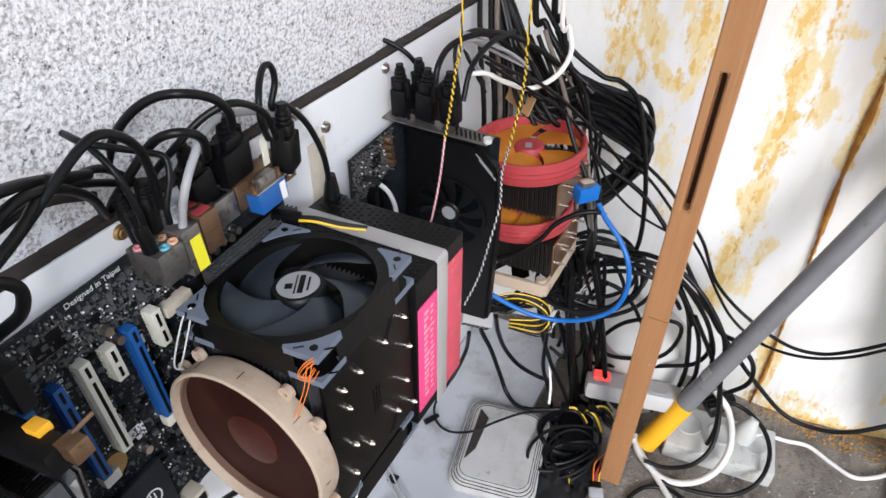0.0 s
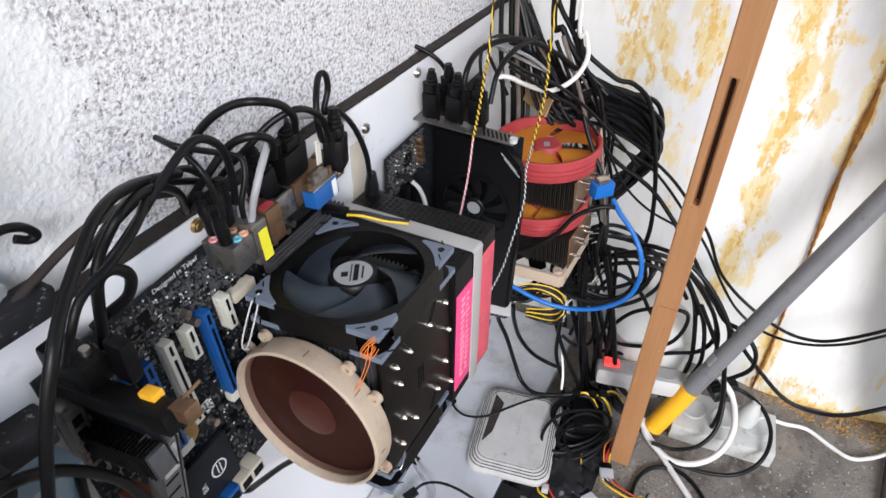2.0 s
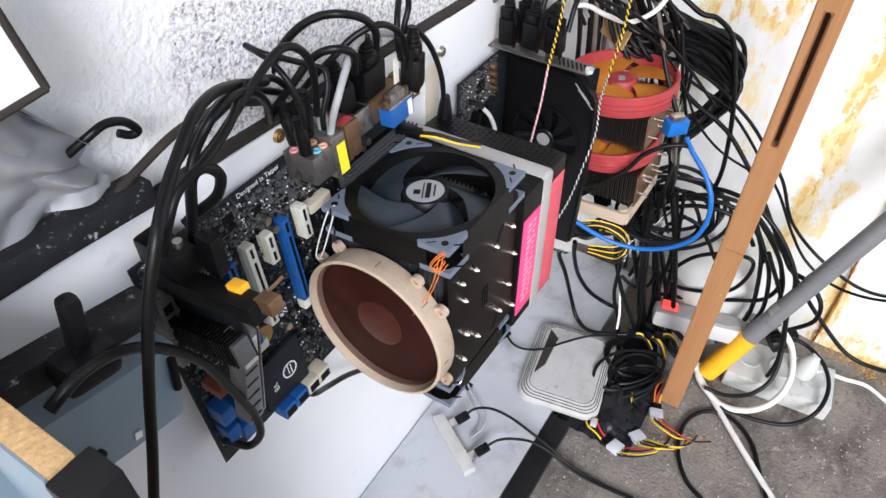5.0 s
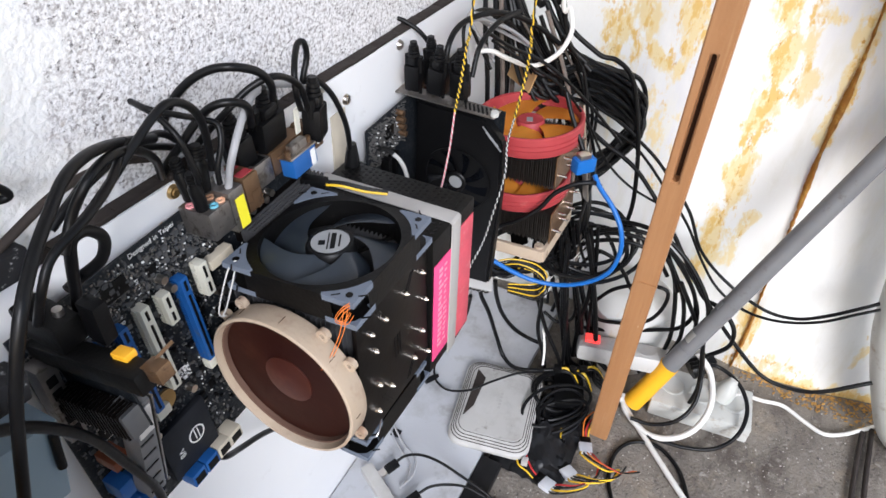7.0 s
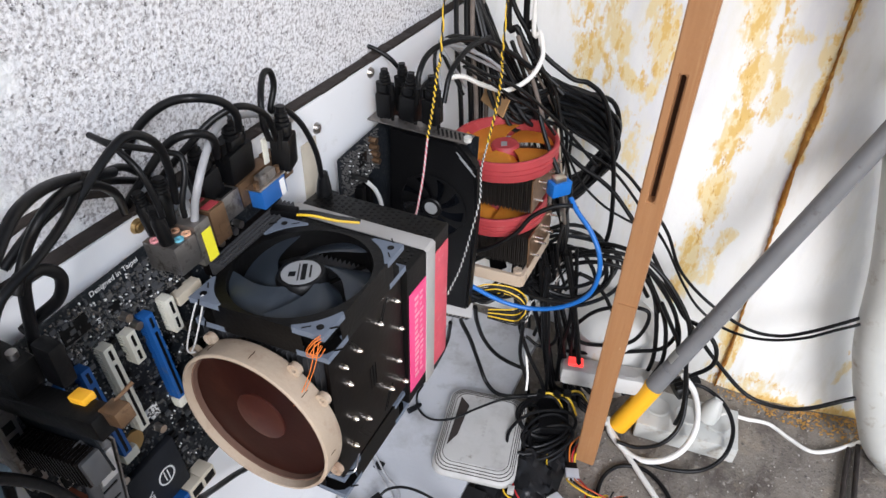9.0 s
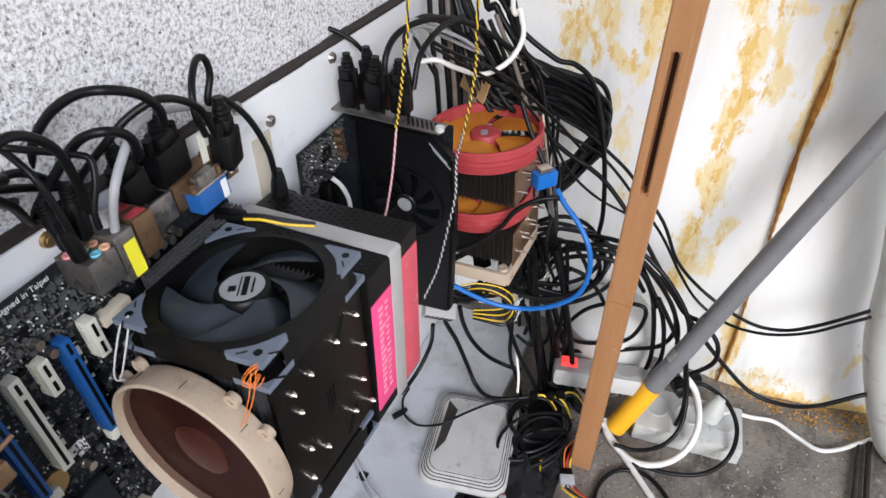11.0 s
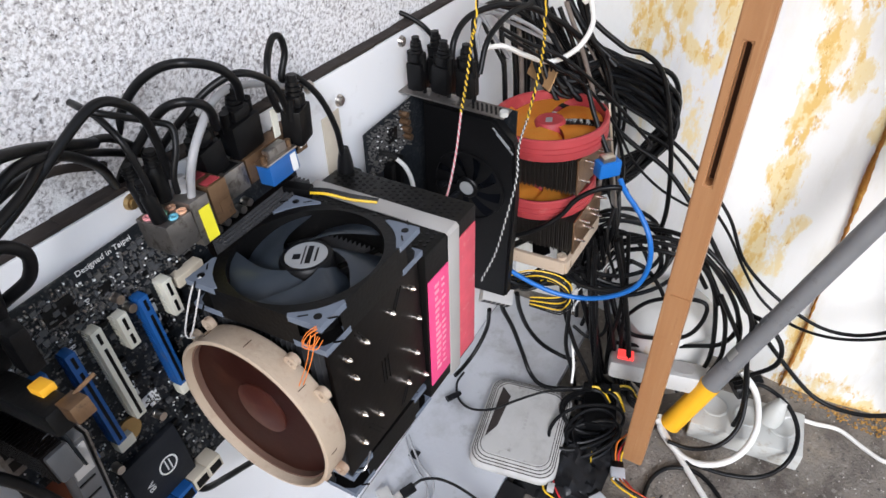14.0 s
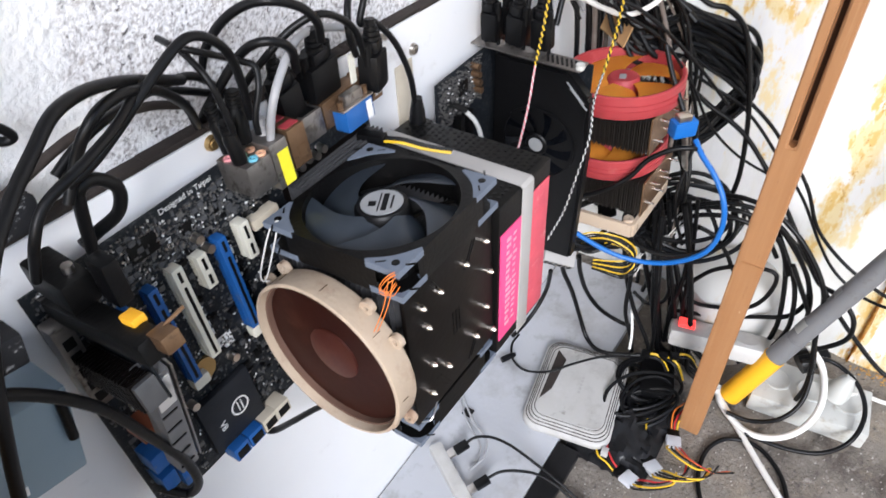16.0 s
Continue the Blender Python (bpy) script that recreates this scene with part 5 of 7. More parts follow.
for z in (0.045, -0.041):
    for k in range(36):
        f = part("cooling_fin", fin, None, cool2)
        f.location = (0.001 if k % 2 else -0.001, 0.048 - k * 0.003, z)
for z in (0.045, -0.041):
    part("end_plate", bx(-0.050, 0.050, -0.062, -0.0595, -0.024 + z, 0.024 + z, bevel=0.001), BROWN_METAL, cool2, "tarnished end plate")
    for k in range(6):
        x = -0.040 + k * 0.016
        bm = bmesh.new()
        rod(bm, (x, -0.060, z + (0.012 if k % 2 else -0.006)), (x, -0.073, z + (0.012 if k % 2 else -0.006)), 0.0026, 0.0015)
        part("pipe_end", bm, NICKEL, cool2)
frame2 = thing("old_fan", "old cream square fan under the second cooler", "fan", pose(0.480, -0.122, 0.318, -4, 3, 0))
bm = bmesh.new()
for s in (-1, 1):
    slab(bm, -0.060, 0.060, s * 0.060 - 0.003, s * 0.060 + 0.003, -0.009, 0.009, bevel=0.001)
    slab(bm, s * 0.060 - 0.003, s * 0.060 + 0.003, -0.060, 0.060, -0.009, 0.009, bevel=0.001)
    for q in (-1, 1):
        spun(bm, [(0.0022, -0.0125), (0.0065, -0.0125), (0.0065, 0.0125), (0.0022, 0.0125)], 16, pose(s * 0.052, q * 0.052, 0))
part("square_frame", bm, OLD_CREAM, frame2)
bm = bmesh.new()
spun(bm, [(0, -0.008), (0.02, -0.008), (0.02, 0.008), (0, 0.008)], 28)
rotor = part("rotor", bm, DUSTY_BLACK, frame2)
for k in range(7):
    part("blade", bx(0.018, 0.054, -0.012, 0.012, -0.001, 0.001, turn=Matrix.Rotation(2 * math.pi * k / 7, 4, 'Z') @ Matrix.Rotation(0.5, 4, 'X')), DUSTY_BLACK, rotor)
bm = bmesh.new()
slab(bm, -0.032, 0.028, -0.001, 0.001, -0.012, 0.020, turn=Matrix.Rotation(0.4, 4, 'Z'))
solid("paper_tag", bm, PAPER, "crumpled brown paper tag behind the red fan", "paper", pose(0.555, -0.075, 0.512, 20, 10, 30))

plug = thing("network_plug", "blue network plug with metal latch", "plug", pose(0.456, -0.206, 0.466, 0, 0, -40))
part("boot", bx(-0.014, 0.014, -0.008, 0.008, -0.010, 0.010, bevel=0.002), BLUE_CABLE, plug)
part("latch", bx(-0.010, 0.006, -0.006, 0.006, 0.0102, 0.017, bevel=0.001), STEEL, plug)
bm = bmesh.new()
slab(bm, -0.008, 0.008, -0.0015, 0.0015, -0.075, 0.075, bevel=0.001)
solid("metal_plate", bm, STEEL, "scratched metal bracket plate standing upright", "bracket", pose(0.545, -0.185, 0.425, -8, 10, 40))


# ---------------------------------------------------------------- on the floor sheet and the floor
RT = Matrix.Translation((0.386, -0.158, 0.0)) @ Matrix.Rotation(radians(11), 4, 'Z')
router = thing("router", "grubby white rounded router with stepped edge lines", "router", RT)


def rounded(w, h, r, n=8):
    pts = []
    for cx, cy, a0 in ((w - r, h - r, 0), (-w + r, h - r, 90), (-w + r, -h + r, 180), (w - r, -h + r, 270)):
        for k in range(n + 1):
            a = radians(a0 + 90 * k / n)
            pts.append((cx + r * math.cos(a), cy + r * math.sin(a)))
    return pts


bm = bmesh.new()
prev = None
for s, z in ((0.97, 0.000), (1.0, 0.004), (1.0, 0.010), (0.97, 0.014), (0.945, 0.0148), (0.940, 0.0142), (0.925, 0.0165), (0.900, 0.0172), (0.895, 0.0166), (0.880, 0.0188), (0.855, 0.0195), (0.850, 0.0188), (0.835, 0.0208), (0.800, 0.0215), (0.795, 0.0205), (0.780, 0.0220), (0.30, 0.0226), (0.0, 0.0226)):
    ring = [bm.verts.new((x, y, z)) for x, y in rounded(0.086 * max(s, 0.001), 0.066 * max(s, 0.001), 0.024 * max(s, 0.001))] if s > 0 else None
    if ring is None:
        bm.faces.new(prev)
        break
    if prev:
        for k in range(len(ring)):
            j = (k + 1) % len(ring)
            bm.faces.new((prev[k], prev[j], ring[j], ring[k]))
    prev = ring
bmesh.ops.recalc_face_normals(bm, faces=bm.faces)
part("housing", bm, ROUTER, router)
for k, s in enumerate((0.942, 0.897, 0.852, 0.797)):
    line = [Vector((x, y, (0.0144, 0.0168, 0.0190, 0.0207)[k] + 0.0004)) for x, y in rounded(0.086 * s, 0.066 * s, 0.024 * s)]
    part("edge_line", tube(bmesh.new(), line, 0.00075, 5, True), DARK_EDGE, router)
bm = bmesh.new()
low = [bm.verts.new((x, y, 0.0205)) for x, y in ((0.0578, 0.0458), (0.0424, 0.0295), (-0.0175, 0.036), (-0.0405, 0.0486))]
top = [bm.verts.new((v.co.x, v.co.y, 0.0236)) for v in low]
bm.faces.new(low)
bm.faces.new(top[::-1])
for k in range(4):
    bm.faces.new((low[k], top[k], top[(k + 1) % 4], low[(k + 1) % 4]))
bmesh.ops.recalc_face_normals(bm, faces=bm.faces)
part("dark_window", bm, DARK_EDGE, router, "dark grey lens window")
bm = bmesh.new()
for k in range(5):
    slab(bm, -0.012 + k * 0.007, -0.0075 + k * 0.007, -0.006, -0.002, 0.0226, 0.0230)
part("printed_bars", bm, TAPE, router)
part("corner_tab", bx(-0.090, -0.080, -0.068, -0.058, 0.0, 0.012, bevel=0.001), ROUTER, router)

hub = thing("usb_hub", "grey white usb hub strip with two plugs", "usb hub", Matrix.Translation((0.1645, -0.071, 0.0)) @ Matrix.Rotation(radians(-30), 4, 'Z'))
part("housing", bx(-0.0095, 0.0095, -0.0525, 0.0525, 0.0, 0.014, bevel=0.0015), ROUTER, hub)
for y in (-0.036, -0.012, 0.012, 0.036):
    part("port", bx(0.0092, 0.0102, y - 0.0065, y + 0.0065, 0.004, 0.012), BLACK_PLASTIC, hub)
for y in (-0.033, 0.029):
    ob = thing("usb_plug", "black usb plug with bright metal tip in the hub", "plug", Matrix.Translation((0.1645, -0.071, 0.0)) @ Matrix.Rotation(radians(-30), 4, 'Z') @ pose(0.009, y, 0.0095, 0, -14, 0), "usb plugs of the hub")
    part("metal_tip", bx(0.0, 0.012, -0.006, 0.006, -0.0025, 0.0025, bevel=0.0005), STEEL, ob)
    part("grip", bx(0.012, 0.034, -0.0065, 0.0065, -0.0045, 0.0045, bevel=0.002), BLACK_PLASTIC, ob)
ob = thing("audio_plug", "small black plug lying on the white sheet", "plug", pose(0.379, -0.028, 0.006, 90, 0, 60))
bm = bmesh.new()
spun(bm, [(0, 0), (0.005, 0), (0.005, 0.018), (0.003, 0.026), (0, 0.026)], 16)
part("grip", bm, BLACK_PLASTIC, ob)
bm = bmesh.new()
slab(bm, 0.262, 0.276, -0.040, -0.026, 0.0, 0.003, bevel=0.0006, turn=None)
solid("black_scrap", bm, BLACK_EDGE, "small black scrap of tape on the sheet", "scrap")

strip = thing("power_strip", "dirty white power strip with lit red switch on the tub", "power strip", Matrix.Translation((0.520, -0.262, 0.062)) @ Matrix.Rotation(radians(-77), 4, 'Z') @ Matrix.Rotation(radians(-16), 4, 'X'))
part("housing", bx(-0.020, 0.135, -0.024, 0.024, 0.0, 0.030, bevel=0.009), ROUTER, strip)
part("switch", bx(-0.009, 0.015, -0.011, 0.011, 0.0295, 0.0355, bevel=0.0015), RED_GLOW, strip, "lit red rocker switch")
for x in (0.05, 0.09):
    bm = bmesh.new()
    spun(bm, [(0.0, 0.026), (0.017, 0.026), (0.017, 0.0305), (0.0, 0.0308)], 28, pose(x, 0, 0))
    part("socket", bm, TAPE, strip)

strip2 = thing("socket_block", "white floor socket block with plugs on the concrete", "socket block", Matrix.Translation((0.565, -0.457, -0.018)) @ Matrix.Rotation(radians(-84), 4, 'Z'))
part("housing", bx(-0.080, 0.082, -0.042, 0.042, 0.0, 0.036, bevel=0.004), WHITE_PLASTIC, strip2)
for x in (-0.05, 0.0, 0.05):
    bm = bmesh.new()
    spun(bm, [(0.0, 0.0330), (0.021, 0.0330), (0.021, 0.0372), (0.0185, 0.0378), (0.0165, 0.0368), (0.0, 0.0366)], 30, pose(x, 0.004, 0))
    part("socket", bm, WHITE_PLASTIC, strip2)
ob = thing("mains_plug", "black mains plug lying across the socket block", "plug", pose(0.592, -0.425, 0.040, 70, 0, 40))
bm = bmesh.new()
spun(bm, [(0, 0), (0.018, 0), (0.019, 0.012), (0.014, 0.030), (0.008, 0.045), (0, 0.045)], 24)
part("body", bm, BLACK_PLASTIC, ob)
ob = thing("mains_plug", "white mains plug in the socket block", "plug", pose(0.575, -0.485, 0.020, 12, 10, 0))
bm = bmesh.new()
spun(bm, [(0, 0), (0.017, 0), (0.018, 0.014), (0.012, 0.034), (0.007, 0.046), (0, 0.046)], 24)
part("body", bm, WHITE_PLASTIC, ob)

bm = bmesh.new()
spun(bm, [(0, 0), (0.066, 0), (0.072, 0.03), (0.075, 0.10), (0.071, 0.135), (0.055, 0.150), (0.0, 0.155)], 48)
solid("white_tub", bm, TUB, "squat white tub with rust stains under cable coils", "tub", pose(0.640, -0.300, -0.019, 0, -3, 0))
# black block standing in for the deep shadow in the pit behind the post
bm = bmesh.new()
slab(bm, -0.040, 0.045, -0.026, 0.026, 0, 0.040, bevel=0.006)
solid("black_adapter", bm, BLACK_PLASTIC, "black power adapter standing behind the post", "power adapter", pose(0.478, -0.250, -0.019, 0, 0, 20))
bm = grid_sheet(26, 20, lambda u, v: (0.30 + 0.16 * u, -0.300 + 0.12 * v, -0.014 + 0.030 * math.sin(math.pi * u) * math.sin(math.pi * v) * (0.8 + 0.5 * noise.noise((u * 6, v * 6, 2))) + 0.009 * noise.noise((u * 15, v * 13, 5))))
bmesh.ops.solidify(bm, geom=list(bm.faces), thickness=0.001)
solid("plastic_bag", bm, CLEAR_BAG, "crumpled dark grey plastic bag on the floor", "bag")
drum = thing("white_pipe", "thick white plastic pipe leaning by the rusty wall", "pipe")
part("body", tube(bmesh.new(), spline([(0.642, -0.795, -0.012), (0.644, -0.772, 0.004), (0.644, -0.740, 0.045), (0.644, -0.675, 0.200), (0.642, -0.639, 0.366), (0.632, -0.563, 0.630), (0.622, -0.500, 0.880)]), 0.030, 32), WHITE_PLASTIC, drum)
RUST_HEAP = surface("rust_flakes", (0.50, 0.28, 0.075), 0.95, 0, 0.6, 70, 0.5, 90, (0.22, 0.12, 0.05), 50, 0.54)
bm = bmesh.new()
for k in range(480):
    a = rng.random()
    y = -0.50 - 0.24 * a ** 0.7
    x = east_x(y) - 0.006 - 0.050 * rng.random() ** 1.8 * (0.35 + a)
    bmesh.ops.create_icosphere(bm, subdivisions=1, radius=rng.uniform(0.0006, 0.0024),
                               matrix=pose(x, y, -0.0190, rng.random() * 40, rng.random() * 40, rng.random() * 180) @ Matrix.Diagonal((1.5, 1.0, 0.35, 1)))
for v in bm.verts:
    v.co += Vector((rng.uniform(-1, 1), rng.uniform(-1, 1), rng.uniform(-0.3, 0.3))) * 0.0008
tagged(solid("rust_crumbs", bm, RUST_HEAP, "flaked ochre rust scattered along the wall foot", "rust"), kind="stuff")
bm = bmesh.new()
for k in range(500):
    x, y = rng.uniform(0.15, 0.70), rng.uniform(-0.70, -0.20)
    s = rng.uniform(0.0004, 0.0016)
    bmesh.ops.create_icosphere(bm, subdivisions=1, radius=s, matrix=pose(x, y, -0.0185, rng.random() * 90, rng.random() * 90, 0))
tagged(solid("floor_crumbs", bm, surface("pale_crumbs", (0.45, 0.42, 0.38), 0.9), "pale crumbs scattered over the concrete", "crumbs"), kind="stuff")

# two thin dark rods side by side on the floor
for points in ([(0.643, -0.715, -0.012), (0.593, -0.71, -0.012), (0.543, -0.706, -0.012), (0.491, -0.703, -0.012)], [(0.656, -0.729, -0.012), (0.601, -0.726, -0.012), (0.552, -0.723, -0.012), (0.5, -0.721, -0.012)]):
    solid("rusty_rod", tube(bmesh.new(), spline(points), 0.0042, 10), DARK_EDGE, "dark rusty rod lying on the concrete by the pipe", "rod", group="rusty rods")

# power leads with milky connectors on the floor
def lead_end(x, y, z, turn, wires):
    ob = thing("power_connector", "milky four-way power connector with yellow and red leads", "connector", pose(x, y, z, 0, -12, turn), "loose power connectors")
    part("shell", bx(-0.010, 0.010, -0.0105, 0.0105, -0.004, 0.004, bevel=0.0012), CLEAR_PLUG, ob)
    part("collar", bx(-0.022, -0.0102, -0.009, 0.009, -0.0045, 0.0045, bevel=0.0012), BLACK_PLASTIC, ob)
    for k in range(4):
        y0 = -0.0075 + 0.005 * k
        bend = 0.02 + 0.012 * rng.random()
        bm = tube(bmesh.new(), spline([(0.009, y0, 0.0), (0.022, y0 * 1.4, 0.008), (0.040, y0 + bend * 0.6, 0.010), (0.048, y0 + bend * 1.8, 0.004), (0.036, y0 + bend * 2.8, -0.002)]), 0.0014, 7)
        part("lead", bm, wires[k], ob)
        bm = tube(bmesh.new(), spline([(-0.020, y0 * 0.8, 0.0), (-0.034, y0, 0.010), (-0.050, y0 * 2 + 0.006, 0.016), (-0.066, y0 * 2 + 0.020, 0.020)]), 0.0014, 7)
        part("lead", bm, wires[(k + 1) % 4], ob)
    return ob


W4 = (YELLOW_WIRE, BLACK_WIRE, ORANGE_WIRE, RED_WIRE)
lead_end(0.392, -0.312, -0.008, 200, W4)
lead_end(0.337, -0.302, -0.008, 235, (YELLOW_WIRE, BLACK_WIRE, BLACK_WIRE, YELLOW_WIRE))
lead_end(0.302, -0.280, -0.008, 250, (BLACK_WIRE, YELLOW_WIRE, BLACK_WIRE, RED_WIRE))
for k in range(9):
    mt = (YELLOW_WIRE, BLACK_WIRE, BLACK_WIRE)[k % 3]
    bm = tube(bmesh.new(), spline([(0.395 + 0.004 * k, -0.105, 0.272 - 0.005 * k), (0.408 + 0.003 * k, -0.130 - 0.004 * k, 0.282 - 0.004 * k), (0.422, -0.165 - 0.003 * k, 0.276 - 0.005 * k), (0.432 - 0.003 * k, -0.182, 0.252 - 0.003 * k), (0.422, -0.168, 0.238 - 0.004 * k), (0.402, -0.135, 0.240 - 0.002 * k)]), 0.0010, 7)
    solid("power_lead", bm, mt, "yellow and black power leads in a loop" if k % 3 == 0 else "black power lead in a loop", "wire", pose(0.012, -0.006, 0.020), "looped power leads")


ob = thing("board_connector", "grubby grey wide power connector hanging from black leads", "connector", pose(0.398, -0.098, 0.258, 24, -30, 20))
part("shell", bx(-0.012, 0.012, -0.022, 0.022, -0.008, 0.008, bevel=0.0012), TAPE, ob)
for k in range(6):
    part("contact_hole", bx(-0.0126, -0.0118, -0.0195 + 0.0067 * k, -0.0150 + 0.0067 * k, -0.005, 0.005), BLACK_PLASTIC, ob)
for k in range(5):
    part("lead", tube(bmesh.new(), spline([(0.010, -0.018 + 0.009 * k, 0.0), (0.030, -0.014 + 0.007 * k, 0.010), (0.050, -0.006 + 0.004 * k, 0.026), (0.060, 0.004 + 0.003 * k, 0.050)]), 0.0016, 7), BLACK_WIRE, ob)


for x, y, z, turn in ((0.47, -0.229, 0.058, -75), (0.48, -0.253, 0.058, -100), (0.485, -0.268, 0.064, -60)):
    ob = thing("lead_connector", "small yellow and black lead connector among black cables", "connector", pose(x, y, z, 0, 10, turn), "lead connectors")
    part("shell", bx(-0.009, 0.004, -0.005, 0.005, -0.004, 0.004, bevel=0.001), BLACK_PLASTIC, ob)
    for k in (-1, 1):
        part("lead", tube(bmesh.new(), spline([(0.003, 0.0026 * k, 0.0), (0.012, 0.0032 * k, 0.003), (0.024, 0.003 * k, -0.002), (0.040, 0.002 * k, -0.022)]), 0.0020, 7), YELLOW_WIRE if k > 0 else BLACK_WIRE, ob)


# black leads gathered under the graphics card
rl = random.Random(17)
for k in range(12):
    j = lambda w: rl.uniform(-w, w)
    line = [(0.392 + j(0.012), -0.050 + j(0.015), 0.370 + j(0.02)), (0.396 + j(0.012), -0.078 + j(0.012), 0.315 + j(0.012)), (0.404 + j(0.012), -0.104 + j(0.012), 0.286 + j(0.010)),
            (0.424 + j(0.010), -0.126 + j(0.010), 0.274 + j(0.010)), (0.455 + j(0.012), -0.150 + j(0.012), 0.268 + j(0.012)), (0.500 + j(0.010), -0.172 + j(0.010), 0.250 + j(0.015))]
    solid("power_lead", tube(bmesh.new(), spline(line), rl.uniform(0.0022, 0.0034), 8), RUBBER, "black power lead gathered under the graphics card", "wire", group="leads under the card")


# ---------------------------------------------------------------- coils of black cable
def coil(name, label, c, normal, r0, r1, turns, wire, mat, seed, squash=1.0):
    """Loose loops of cable, one over the other."""
    rn = random.Random(seed)
    m = Vector(normal).to_track_quat("Z", "Y").to_matrix()
    ob = thing(name, label, "cable", group="coiled cables")
    for i in range(turns):
        r, sq = rn.uniform(r0, r1), squash * rn.uniform(0.82, 1.12)
        o = Vector((rn.uniform(-1, 1), rn.uniform(-1, 1), 0)) * (r1 - r0) * 0.40
        tx, ty = rn.uniform(-0.25, 0.25), rn.uniform(-0.25, 0.25)
        p1, p2 = rn.uniform(0, 6.28), rn.uniform(0, 6.28)
        line = []
        for k in range(40):
            a = 2 * math.pi * k / 40
            w = r * (1 + 0.07 * math.sin(2 * a + p1) + 0.04 * math.sin(3 * a + p2))
            p = Vector((w * math.cos(a), w * sq * math.sin(a), 0)) + o
            p.z = tx * p.x + ty * p.y + wire * (i % 5 - 2) + 0.004 * math.sin(a + p2)
            q = Vector(c) + m @ p
            q.x = min(q.x, east_x(q.y) - 0.004)
            q.z = max(q.z, -0.012)
            line.append(q)
        part("loop", tube(bmesh.new(), line, wire, 8, True), mat, ob)
    return ob


hang = thing("cable_coil", "thick black cable bundle hung in the corner", "cable", group="coiled cables")
rn = random.Random(3)
for k in range(26):
    j = lambda s: rn.uniform(-s, s)
    d = k / 25
    pts = [(0.600 + j(0.02), -0.020 + j(0.008), 0.620 + j(0.03)), (0.552 + j(0.012), -0.105 + j(0.02), 0.546 - 0.05 * d + j(0.008)), (0.590 + j(0.01), -0.148 + j(0.010), 0.542 - 0.055 * d + j(0.008)),
           (0.632 + j(0.01), -0.200 - 0.020 * (1 - d) + j(0.008), 0.505 - 0.055 * d + j(0.01)), (0.645 + j(0.008), -0.226 - 0.012 * (1 - d) + j(0.008), 0.452 - 0.03 * d + j(0.012)),
           (0.640 + j(0.01), -0.228 + j(0.012), 0.412 + j(0.014)), (0.615 + j(0.012), -0.195 + j(0.012), 0.372 + j(0.014)), (0.580 + j(0.015), -0.160 + j(0.012), 0.360 + j(0.02)), (0.575 + j(0.01), -0.110 + j(0.02), 0.330 + j(0.02))]
    part("loop", tube(bmesh.new(), spline(pts), rn.uniform(0.0030, 0.0040), 8), RUBBER, hang)
